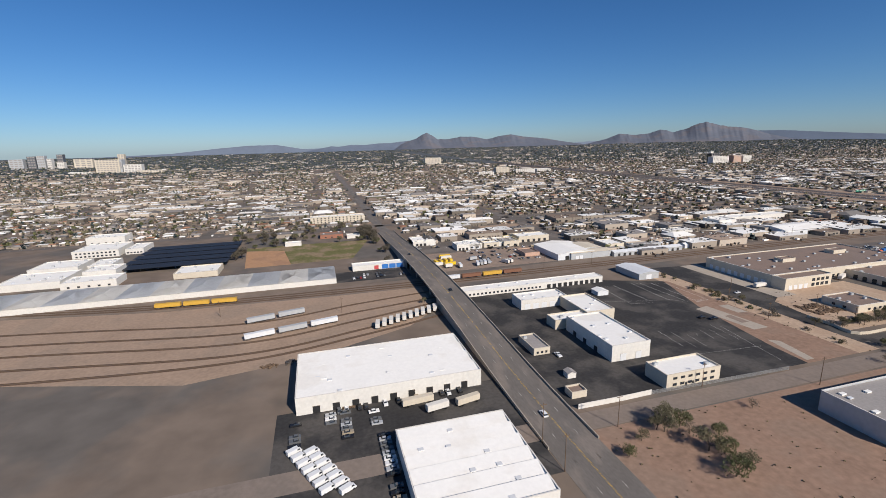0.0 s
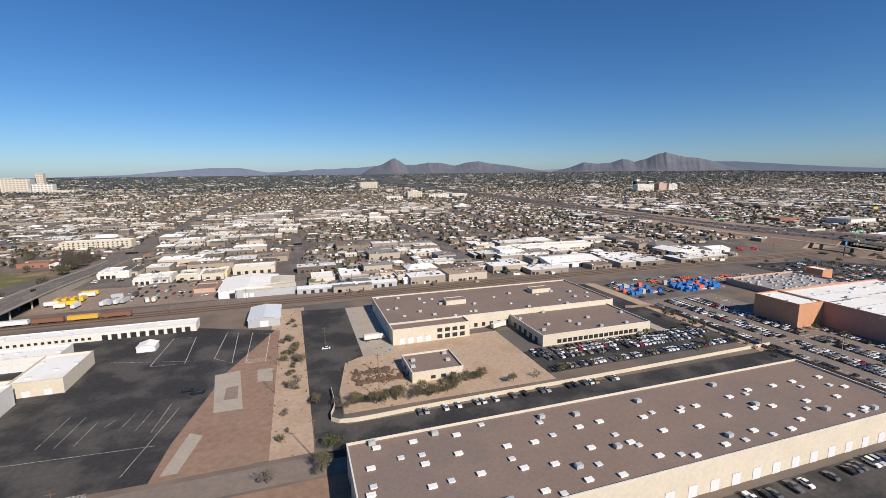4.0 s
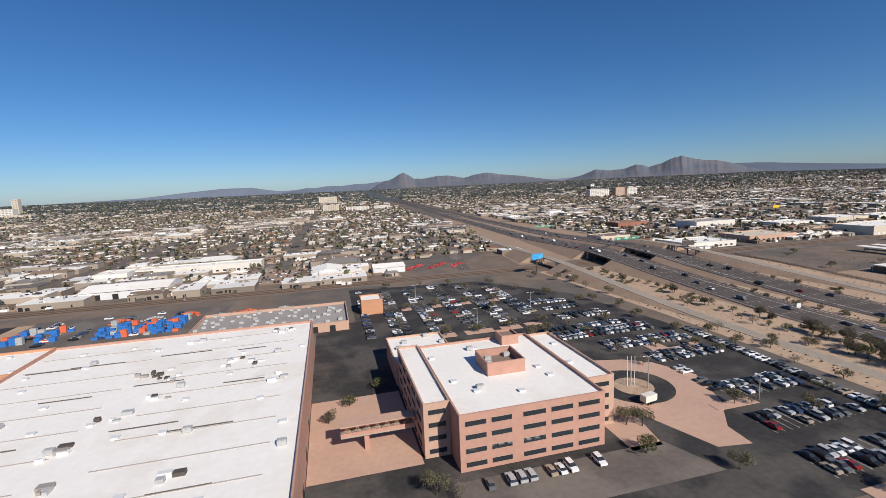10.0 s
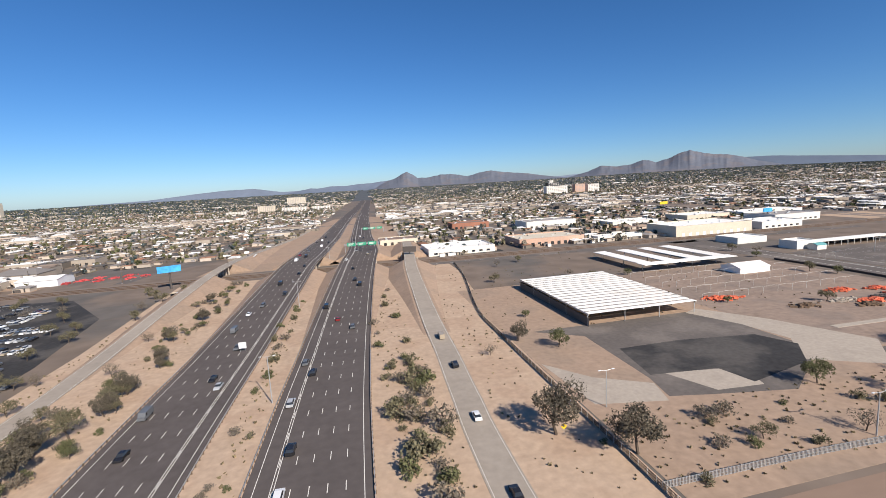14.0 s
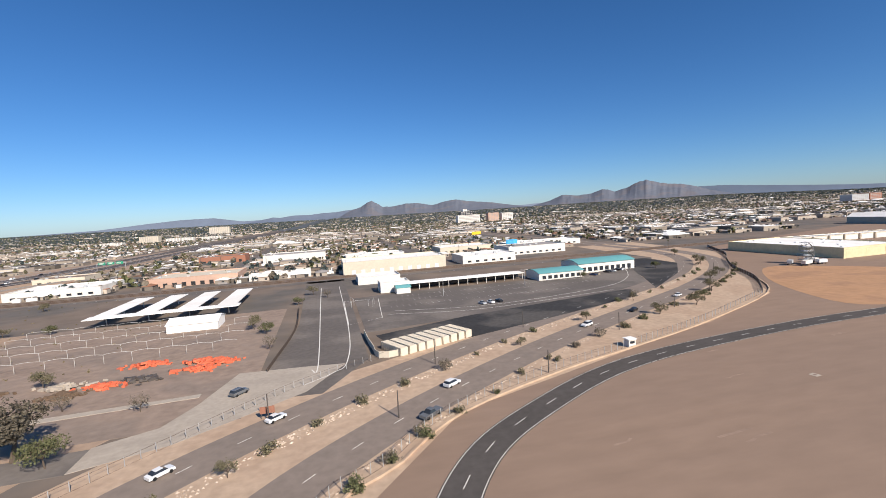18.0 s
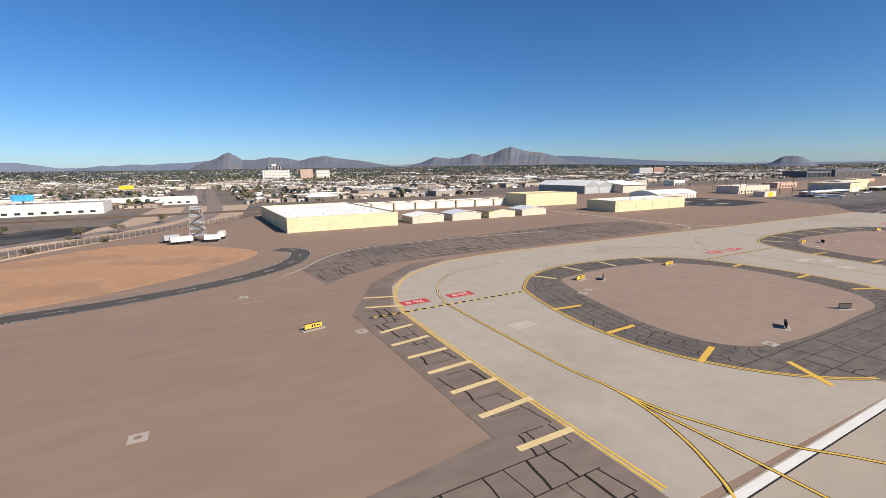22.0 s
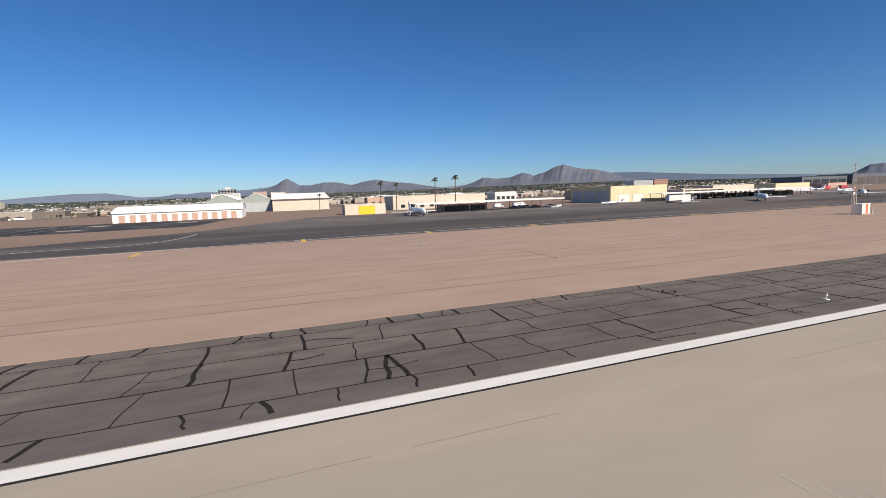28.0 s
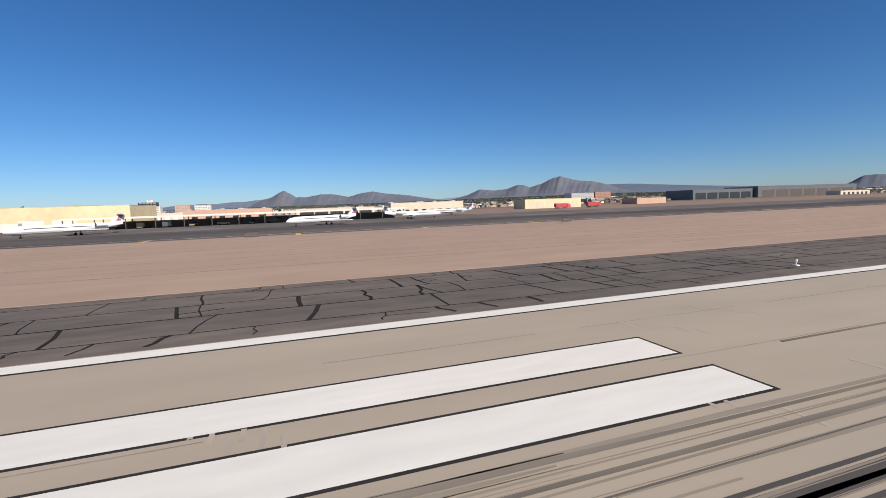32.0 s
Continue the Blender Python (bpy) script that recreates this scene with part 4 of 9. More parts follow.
roof_ridges(31.4, 73.6, 104.4, 148.6, 6.4, 6, .9, "low white sawtooth roof ridge on the warehouse")
roof_ridges(-5.6, 76.6, 181.4, 224.6, 7.4, 4, .7, "long low white roof ridge on the warehouse")
top = thing("long_shed", -118, 392, 0, "long low shed with faceted white metal roof, alternate bays greyed as shading", "shed")
part("wall", boxes((-138, -20, 0, 138, -19.7, 4.6), (-138, 19.7, 0, 138, 20, 4.6), (-138, -19.7, 0, -137.7, 19.7, 4.6), (137.7, -19.7, 0, 138, 19.7, 4.6)), M_WHITEWALL, top)
for k in range(12):
    a, b = -138 + 23 * k, -138 + 23 * (k + 1)
    bm = bmesh.new()
    v = [bm.verts.new(p) for p in ((a, -20.5, 4.7), (b, -20.5, 4.7), (b, 20.5, 4.7), (a, 20.5, 4.7), ((a + b) / 2, -6, 6.4), ((a + b) / 2, 6, 6.4))]
    for f in ((0, 1, 4), (1, 2, 5, 4), (2, 3, 5), (3, 0, 4, 5)):
        bm.faces.new([v[i] for i in f])
    bmesh.ops.solidify(bm, geom=bm.faces[:], thickness=0.15)
    # Every other bay gets a greyer metal, imitating shaded roof facets.
    part("roof_bay", bm, M_LIGHTMETAL if k % 2 else M_WHITEROOF, top)
building("school_block", -252, 440, -205, 480, 6, M_WHITEWALL, M_WHITEROOF, "white low school block", "school", vents=8, units=5, seed=5)
building("school_block", -248, 560, -204, 604, 8, M_WHITEWALL, M_WHITEROOF, "white two-storey school block", "school", units=6, seed=6, rows=[("S", 10, .05, .95, 1.2, 2, 1.6, W_, "window"), ("S", 10, .05, .95, 4.6, 2, 1.6, W_, "window")])
for x0, y0, x1, y1, h in ((-201, 430, -160, 452, 6), (-196, 458, -170, 482, 8), (-252, 488, -212, 522, 7), (-200, 566, -182, 600, 6), (-268, 642, -226, 668, 9), (-206, 492, -186, 520, 6)):
    building("school_block", x0, y0, x1, y1, h, M_WHITEWALL, M_WHITEROOF, "white school block with a flat pale roof", "school", units=4, vents=4, seed=int(x0), rows=[("S", 5, .05, .95, 1.2, 2, 1.4, W_, "window")])
building("school_block", -118, 434, -82, 462, 5, M_CREAM, M_WHITEROOF, "pale low building beside the shed", "school", units=5, seed=7)
top = thing("solar_canopy", -128, 520, 0, "dark blue solar panel canopies on steel posts", "solar canopy")
for j in range(5):
    bm = boxes((-48, -50 + j * 22, 4.0, 48, -32 + j * 22, 4.2))
    part("panel_field", bm, M_SOLAR, top)
    for i in range(7):
        bm = bmesh.new()
        rod(bm, (-45 + 15 * i, -41 + j * 22, 0), (-45 + 15 * i, -41 + j * 22, 4.1), .15)
        part("post", bm, M_STEEL, top)
building("depot", 36, 404, 84, 416, 5, M_WHITEWALL, M_WHITEROOF, "long white depot building with blue and red end bays", "depot", vents=4, rows=[("S", 3, .55, .97, .3, 6, 4.2, M_BLUE, "blue_bay"), ("S", 1, .4, .5, .3, 4, 3.6, M_REDTHING, "red_bay")])
building("apartment_block", -2, 693, 78, 712, 10, M_CREAM, M_WHITEROOF, "three-storey cream apartment block", "apartment block", units=6, rows=[("S", 14, .03, .97, z, 1.8, 1.6, W_, "window") for z in (1, 4.1, 7.2)])
# yards and sheds north of the railway
building("shop", 110, 486, 136, 514, 5, M_WHITEWALL, M_WHITEROOF, "white flat-roofed shop beside the avenue", "shop", units=4, vents=3, seed=71, rows=[("S", 3, .08, .6, 0, 3, 2.8, D, "door")])
building("workshop", 149.5, 448, 164, 462, 4.6, M_WHITEWALL, M_WHITEROOF, "white low workshop beside the dirt yard", "workshop", units=2, seed=72, rows=[("S", 3, .08, .92, 0, 2.6, 2.8, D, "door")])
building("workshop", 164.3, 450, 179, 474, 5.4, M_WHITEWALL, M_WHITEROOF, "white workshop with a flat roof", "workshop", units=2, vents=3, seed=73, rows=[("S", 2, .1, .9, 0, 3, 3, M_LIGHTMETAL, "roller_door")])
building("workshop", 182, 462, 198, 480, 5, M_CREAM, M_WHITEROOF, "pale workshop beside the yard", "workshop", units=2, vents=2, seed=74, rows=[("S", 3, .1, .9, 0, 2.4, 2.6, D, "door")])
building("workshop", 200, 452, 214, 478, 5, M_WHITEWALL, M_WHITEROOF, "white workshop with wide doors", "workshop", vents=3, seed=75, rows=[("S", 2, .1, .9, 0, 3, 3, D, "door")])
building("workshop", 214.3, 454, 224, 480, 5.6, M_YELLOW, M_WHITEROOF, "pale yellow fronted workshop", "workshop", vents=2, seed=76, rows=[("S", 2, .1, .9, 0, 2.6, 3, D, "door")])
building("workshop", 228, 470, 264, 488, 5.6, M_CREAM, M_CREAM, "long cream workshop with a tan roof", "workshop", seed=77, rows=[("S", 5, .3, .95, 0, 3, 3.2, D, "door")])
building("workshop", 206, 400, 222, 420, 3.6, M_PINKPALE, M_TANROOF, "low brown yard building", "workshop", seed=78)
gable("tan_shed", 241, 372, 285, 386, 6, 1.0, "x", M_GREYMETAL, M_CREAM, "wide grey metal shed with a tan roof beside the railway", rows=[("S", 2, .1, .3, 0, 3.4, 3.6, M_LIGHTMETAL, "roller_door")])
gable("tan_shed", 262, 386.5, 284, 412, 6.2, 1.2, "y", M_GREYMETAL, M_CREAM, "grey metal shed with a tan roof behind another")
building("park_house", -30, 541, -12, 551, 4, M_WHITEWALL, M_WHITEROOF, "white park building beside the field", "park building", vents=2, seed=79)
building("park_house", 10, 572, 38, 592, 4.6, M_BRICK, M_TANROOF, "brick park building with a brown roof", "park building", units=2, seed=80, rows=[("S", 3, .1, .9, .8, 2, 1.4, W_, "window")])
building("park_house", 42, 562, 58, 574, 4, M_WHITEWALL, M_WHITEROOF, "small white park building", "park building", seed=81)
# truck yard
building("warehouse", 148, 181, 171, 225, 9, M_WHITEWALL, M_WHITEROOF, "tall plain white warehouse in the black truck yard", vents=7, seed=8, rows=[("S", 2, .1, .9, 0, 3.5, 4, M_LIGHTMETAL, "loading_door"), ("W", 3, .2, .9, 0, 3, 3, D, "loading_door")])
building("office", 155, 151, 185, 165, 7, M_CREAM, M_WHITEROOF, "two-storey cream office with a white roof", "office", units=2, rows=[("S", 6, .08, .92, 1.2, 2.2, 1.3, W_, "window"), ("S", 6, .08, .92, 4.3, 2.2, 1.2, W_, "window"), ("S", 2, .3, .55, 0, 1.1, 2.1, D, "door")])
building("long_shed", 106, 301, 226, 312, 5, M_WHITEWALL, M_WHITEROOF, "long narrow white shed beside the railway", "shed", lip=.3, vents=8, rows=[("S", 20, .02, .55, 1.2, 1.6, 1.4, W_, "window"), ("S", 10, .58, .98, 0, 3, 3.2, D, "loading_door")])
building("small_office", 114, 200, 123.5, 219, 4, M_CREAM, M_GREYROOF, "small cream building with a grey flat roof", "office", units=1, rows=[("S", 3, .1, .9, 1, 1.2, 1.2, W_, "window")])
building("warehouse", 137, 264, 171.5, 279, 7, M_WHITEWALL, M_WHITEROOF, "white shed with wide roller doors", vents=6, seed=4, rows=[("S", 5, .05, .95, 0, 4, 4, M_LIGHTMETAL, "roller_door")])
building("warehouse", 166, 231, 186, 263.7, 7, M_CREAM, M_WHITEROOF, "cream and white shed in the truck yard", vents=4, seed=9, rows=[("S", 2, .1, .9, 0, 3, 3, M_LIGHTMETAL, "roller_door")])
building("warehouse", 142, 227.2, 165.8, 238, 6, M_CREAM, M_WHITEROOF, "low white annex of the sheds", units=2, seed=10)
gable("grey_shed", 256, 295, 275, 325, 5, 1.3, "y", M_GREYMETAL, M_LIGHTMETAL, "grey corrugated metal shed with a low gable roof", rows=[("S", 1, .2, .8, 0, 5, 4, M_LIGHTMETAL, "roller_door")])
gable("small_shed", 202, 272, 211, 280, 3, 1.4, "y", M_LIGHTMETAL, M_WHITEROOF, "small pale gabled metal shed")
gable("small_shed", 118, 173, 122.5, 177, 2.6, 1.0, "y", M_WHITEWALL, M_GREYROOF, "small white hut in the yard")
building("small_office", 110.5, 157, 118, 163, 3.2, M_CREAM, M_TANROOF, "small tan hut at the yard gate", "office")
building("warehouse", 202, 90, 271, 119, 9, M_GREYMETAL, M_GREYROOF, "wide grey warehouse with skylights on its pale roof", hatches=14, vents=4, seed=11, cap=M_WHITEWALL, rows=[("E", 4, .05, .95, 0, 3.4, 4, D, "loading_door")])
# office park
building("distribution_centre", 336, 248.2, 492, 308, 9, M_CREAM, M_TANROOF, "large cream distribution building with a brown gravel roof", "warehouse", units=14, vents=14, seed=12, cap=M_WHITEWALL, rows=[("W", 9, .05, .95, 0, 3.2, 4, M_LIGHTMETAL, "loading_door"), ("S", 6, .3, .5, 1, 2.2, 2.4, W_, "window")])
building("distribution_wing", 336, 237, 382, 248, 9, M_CREAM, M_TANROOF, "cream front wing with square office windows", "office", rows=[("S", 4, .55, .95, 4.8, 3.0, 2.2, W_, "window"), ("S", 4, .55, .95, 1, 3.0, 2.4, W_, "window"), ("S", 4, .06, .5, 0, 3.2, 3.6, M_LIGHTMETAL, "loading_door")], cap=M_WHITEWALL)
building("distribution_wing", 414, 208, 487, 248, 6.5, M_CREAM, M_TANROOF, "low cream wing with a row of dark windows", "office", units=10, seed=13, cap=M_WHITEWALL, rows=[("S", 16, .12, .88, 1.0, 2.6, 2.2, W_, "window"), ("W", 5, .1, .9, 0, 3, 3.4, D, "loading_door")])
for x0, y0, x1, y1 in ((380, 274, 394, 282), (448, 281, 463, 289)):
    building("roof_house", x0, y0, x1, y1, 3, M_CREAM, M_TANROOF, "cream plant room on the brown roof", "plant room", z=8.3, lip=.3)
building("small_office", 335, 189, 360, 211, 5, M_CREAM, M_TANROOF, "small cream office with a brown flat roof", "office", units=4, seed=14, cap=M_WHITEWALL, rows=[("S", 3, .3, .9, 1, 2.2, 1.6, W_, "window"), ("W", 2, .2, .8, 1, 2, 1.6, W_, "window")])
building("big_warehouse", 299.5, 91, 500, 134, 11, M_CREAM, M_TANROOF, "huge low warehouse with brown roof and rows of skylights", "warehouse", hatches=48, vents=26, units=14, seed=15, cap=M_WHITEWALL, rows=[("S", 22, .03, .97, 0, 3.4, 4, M_LIGHTMETAL, "loading_door"), ("W", 4, .1, .9, 0, 3, 4, D, "loading_door")])
# factory
building("factory", 596.3, 84, 697, 210, 15, M_PINK, M_WHITEROOF, "huge white-roofed factory with salmon stucco walls", "factory", lip=.9, vents=30, units=10, seed=16, rows=[("S", 18, .3, .8, 9.5, 1.7, 1.2, W_, "window"), ("S", 6, .35, .6, 4.5, 1.7, 1.2, W_, "window"), ("E", 3, .1, .5, 0, 3.5, 4, D, "loading_door")])
building("factory_annex", 575, 183, 596, 211, 15, M_ORANGE, M_WHITEROOF, "orange stucco annex block of the factory", "factory", lip=.9, vents=3, seed=17)
building("factory_bay", 590, 80, 600, 93, 14.2, M_PINK, M_WHITEROOF, "stepped salmon corner bay of the factory", "factory")
building("factory_bay", 679, 75.5, 692, 83.6, 13, M_PINKPALE, M_WHITEROOF, "pale salmon entrance bay of the factory", "factory", rows=[("S", 2, .2, .8, 8, 3, 2, W_, "window"), ("E", 2, .2, .8, 4, 2, 2, W_, "window")])
for k in range(9):
    for x0, x1, y in ((599.5, 640, 92 + k * 13), (652, 690, 96 + k * 13)):
        tagged(part("roof_seam", boxes((x0, y, 14.1, x1, y + .2, 14.28)), M_GREYROOF), "long grey seam across the white factory roof", "roof seam", "factory roof seams")
bm = bmesh.new()
for k in range(6):
    box(bm, 615 + k * 2, 87, 14.3, 615.25 + k * 2, 97, 14.55)
box(bm, 614, 86.7, 14.3, 627, 87, 14.7)
box(bm, 614, 97, 14.3, 627, 97.3, 14.7)
for x in (614.2, 626.8):
    for y in (87, 97):
        box(bm, x - .1, y - .1, 14.1, x + .1, y + .1, 14.3)
tagged(part("roof_frame", bm, M_GREYMETAL), "grey steel frame standing on the factory roof", "steel frame")
rf = random.Random(12)
for k in range(15):
    cx, cy = rf.uniform(603, 690), rf.uniform(95, 203)
    top = thing("roof_plant", cx, cy, 14.1, "cluster of grey ducts and boxes on the white factory roof", "roof plant", "factory roof plant")
    for j in range(rf.choice((3, 4, 6))):
        w, d, h = rf.uniform(.4, 1.5), rf.uniform(.3, .9), rf.uniform(.4, 1.2)
        x, y = rf.gauss(0, 2.0), rf.gauss(0, 1.6)
        part("duct", boxes((x - w, y - d, 0, x + w, y + d, h)), rf.choice((M_GREYMETAL, M_DARKSTEEL, M_LIGHTMETAL, M_GREYROOF)), top)
for k in range(16):
    cx, cy = 602 + (k % 4) * 24 + rf.uniform(-6, 6), 96 + (k // 4) * 29 + rf.uniform(-4, 4)
    top = thing("roof_pipe", cx, cy, 14.1, "long dark pipe lying on the white factory roof", "pipe", "factory roof pipes")
    bm = bmesh.new()
    rod(bm, (-7, 0, .25), (rf.uniform(3, 11), 0, .25), .14, sides=6)
    part("pipe", bm, M_DARKSTEEL, top)
    for j in (-6, -1, 3):
        part("support", boxes((j - .1, -.25, 0, j + .1, .25, .15)), M_STEEL, top)
building("low_works", 634, 238, 714, 281, 5, M_PINKPALE, M_GREYROOF, "low salmon works building with crowded grey roof", "factory", lip=1.4, units=44, vents=26, seed=18, rows=[("S", 8, .05, .95, 0, 3, 3.4, D, "loading_door")])
building("works_tower", 722.5, 262, 735, 276, 9, M_ORANGE, M_WHITEROOF, "orange stucco block beside the works", "factory")
FLOORS = (1.3, 5.1, 8.9, 12.6)
building("office_tower", 736, 103.2, 778, 156, 15.8, M_PINK, M_WHITEROOF, "four-storey salmon office building with ribbon windows", "office", units=2, vents=9, seed=19, rows=[r for z in FLOORS for r in (("S", 2, .02, .36, z, 5.6, 1.35, W_, "window"), ("S", 3, .4, .98, z, 6.4, 1.35, W_, "window"), ("E", 1, .02, .15, z, 4.6, 1.35, W_, "window"))])
building("office_wing", 778.05, 112, 787, 154, 15.8, M_PINKPALE, M_WHITEROOF, "salmon east wing of the office building", "office", vents=2, seed=21, rows=[r for z in FLOORS for r in (("S", 1, .1, .9, z, 5.4, 1.35, W_, "window"), ("E", 5, .04, .96, z, 6.2, 1.35, W_, "window"))])
building("office_bay", 728.5, 112, 735.95, 158, 15.8, M_PINKPALE, M_WHITEROOF, "pale salmon side bay of the office building", "office", rows=[r for z in FLOORS for r in (("S", 1, .1, .9, z, 4.8, 1.35, W_, "window"), ("W", 5, .05, .95, z, 5, 1.35, W_, "window"))])
building("roof_house", 751.5, 124.5, 764, 136.5, 4.2, M_PINK, M_TANROOF, "open salmon plant screen on the office roof", "plant room", z=15.0, lip=2.5, units=4)
building("roof_house", 765.5, 148, 772, 155, 3.6, M_PINK, M_TANROOF, "salmon stair head on the office roof", "plant room", z=15.0)
building("office_annex", 728, 160, 752, 190, 9, M_PINKPALE, M_WHITEROOF, "low salmon annex with a white roof", "office", units=6, seed=20)
top = thing("footbridge", 716, 123, 0, "covered salmon footbridge between the two buildings", "footbridge")
part("deck", boxes((-9.5, -2, 4.8, 11.5, 2, 5.2)), M_CONC2, top)
part("roof", boxes((-9.5, -2.2, 8, 11.5, 2.2, 8.3)), M_PINKPALE, top)
for s in (-1.9, 1.9):
    bm = boxes((-9.5, s - .1, 5.2, 11.5, s + .1, 6.2))
    for k in range(8):
        rod(bm, (-9 + 2.8 * k, s, 5.2), (-7.6 + 2.8 * k, s, 8), .1)
        rod(bm, (-7.6 + 2.8 * k, s, 8), (-6.2 + 2.8 * k, s, 5.2), .1)
    part("truss", bm, M_PINK, top)
part("pier", boxes((-3, -1.2, 0, -1.6, 1.2, 4.8)), M_PINK, top)
# north of the railway
for x0, y0, x1, y1, h, wl, rf, lab in (
    (110, 490, 135, 512, 6, M_WHITEWALL, M_WHITEROOF, "small white flat-roofed workshop"), (150, 450, 178, 468, 6, M_WHITEWALL, M_WHITEROOF, "white workshop with a flat roof"),
    (182, 452, 200, 470, 5, M_CREAM, M_WHITEROOF, "cream workshop with a white roof"), (204, 448, 222, 470, 6, M_CREAM, M_GREYROOF, "cream workshop with a grey roof"),
    (228, 462, 266, 482, 7, M_CREAM, M_WHITEROOF, "cream warehouse with a white roof"), (322, 388, 358, 405, 5, M_GREYMETAL, M_GREYROOF, "grey metal flat-roofed workshop"),
    (298, 396, 318, 420, 6, M_CREAM, M_WHITEROOF, "cream workshop beside the street"), (372, 385, 400, 402, 6, M_CREAM, M_TANROOF, "tan brick flat-roofed workshop"),
    (503, 452, 530, 478, 9, M_WHITEWALL, M_WHITEROOF, "tall white shed beside the street"), (528, 470, 640, 488, 8, M_WHITEWALL, M_WHITEROOF, "long white factory shed with a window strip"),
    (434, 400, 470, 420, 5, M_CREAM, M_GREYROOF, "low cream shop building"), (404, 430, 440, 452, 5, M_WHITEWALL, M_WHITEROOF, "low white shop building"),
    (690, 470, 720, 484, 5, M_CREAM, M_WHITEROOF, "low cream flat-roofed workshop"), (880, 300, 882, 302, 3, M_CREAM, M_TANROOF, "small tan flat-roofed hut"),
    (1054, 372, 1113, 412, 6, M_WHITEWALL, M_WHITEROOF, "white shop building with dark front openings"), (1139, 380, 1203, 420, 7, M_PINKPALE, M_CREAM, "long salmon brick warehouse"),
    (1125, 585, 1176, 615, 8, M_BRICK, M_TANROOF, "old red brick warehouse"), (1212, 372, 1258, 384, 5, M_WHITEWALL, M_WHITEROOF, "low white flat-roofed depot"),
    (1204, 520, 1270, 560, 9, M_WHITEWALL, M_GREYROOF, "wide pale warehouse with dark bays"), (1382, 362, 1430, 396, 7, M_WHITEWALL, M_WHITEROOF, "white flat-roofed works building"),
    (1440, 400, 1500, 440, 8, M_WHITEWALL, M_GREYROOF, "pale works building with dark windows"), (1470, 470, 1560, 500, 6, M_WHITEWALL, M_WHITEROOF, "long white flat-roofed shed"),
    (1390, 470, 1450, 510, 7, M_CREAM, M_WHITEROOF, "cream flat-roofed city warehouse"), (1290, 470, 1350, 500, 6, M_WHITEWALL, M_WHITEROOF, "white flat-roofed city warehouse"), (1020, 470, 1060, 500, 6, M_CREAM, M_TANROOF, "tan flat-roofed shop building")):
    n = max(2, int((x1 - x0) / 7))
    building("workshop", x0, y0, x1, y1, h, wl, rf, lab, "workshop", units=3 if x1 - x0 > 20 else 0, vents=3, seed=int(x0), group="workshops north of the railway", rows=[("S", n, .05, .95, 0.2 if n % 2 else 1.2, 3.0, 3.0 if n % 2 else 1.5, D if n % 2 else W_, "loading_door" if n % 2 else "window")])
building("warehouse", 1283, 358, 1366, 400, 10, M_CREAM, M_WHITEROOF, "long cream warehouse with a white roof", vents=16, seed=30, rows=[("S", 10, .05, .95, 0, 3, 3.4, M_LIGHTMETAL, "loading_door")])
gable("long_shed", 286, 368, 367, 378, 4, 1.4, "x", M_GREYMETAL, M_LIGHTMETAL, "long pale metal shed along the railway", rows=[("S", 12, .03, .97, 0, 2.6, 2.8, D, "loading_door")])
gable("long_shed", 228, 374, 270, 424, 6, 2.2, "y", M_LIGHTMETAL, M_WHITEROOF, "white gabled shed beside the railway", rows=[("S", 3, .1, .9, 0, 4, 4, D, "loading_door")])
gable("long_shed", 374, 372, 420, 380, 4, 1.2, "x", M_LIGHTMETAL, M_WHITEROOF, "low white shed along the railway")
gable("white_shed", 524, 382, 584, 418, 6, 2.5, "x", M_LIGHTMETAL, M_WHITEROOF, "wide white metal shed beside the railway", rows=[("S", 4, .1, .9, 0, 4, 4, D, "loading_door")])
gable("white_shed", 690, 392, 716, 425, 5, 2.6, "y", M_LIGHTMETAL, M_WHITEROOF, "white gabled shed among stored trucks", rows=[("S", 2, .1, .9, 0, 5, 3.6, D, "loading_door")])
gable("white_shed", 742, 390, 770, 412, 5, 2.0, "x", M_LIGHTMETAL, M_WHITEROOF, "white gabled shed beside the yard")


def tower_block(x0, y0, x1, y1, h, wall, label, rows_z=8, cols=9):
    z0 = rise((x0 + x1) / 2, y0)
    building("tower_block", x0, y0, x1, y1, h, wall, M_WHITEROOF, label, "tower block", z=z0 - .5, units=2, group="distant tower blocks", rows=[("S", cols, .04, .96, h * (k + .35) / rows_z, (x1 - x0) / cols * .62, h / rows_z * .5, M_GREYROOF, "window") for k in range(rows_z)])


tower_block(-1120, 2870, -1006, 2925, 72, M_CREAM, "tall pale grey hospital slab on the skyline", 7, 7)
tower_block(-1004, 2868, -994, 2920, 72, M_GREYMETAL, "narrow grey stair tower of the hospital", 1, 1)
tower_block(-986, 2860, -900, 2905, 45, M_WHITEWALL, "white hospital block on the skyline", 5, 5)
tower_block(-898, 2770, -776, 2810, 15, M_CREAM, "low pale hospital wing", 2, 8)
tower_block(-1185, 3366, -1150, 3400, 94, M_CREAM, "slim pale tower on the skyline", 8, 2)
tower_block(-1228, 2820, -1130, 2850, 12, M_WHITEWALL, "low white hospital annex", 2, 6)
for x0, x1, y, h, m in ((-1960, -1880, 3750, 66, M_GREYMETAL), (-1860, -1812, 3760, 84, M_DARKMETAL), (-1795, -1750, 3740, 88, M_GREYMETAL), (-1730, -1704, 3720, 68, M_WHITEWALL), (-1702, -1665, 3790, 94, M_DARKMETAL), (-1560, -1450, 3680, 62, M_CREAM), (-1640, -1600, 3640, 46, M_WHITEWALL)):
    tower_block(x0, y, x1, y + 36, h, m, "downtown tower far across the city", 5, 3)
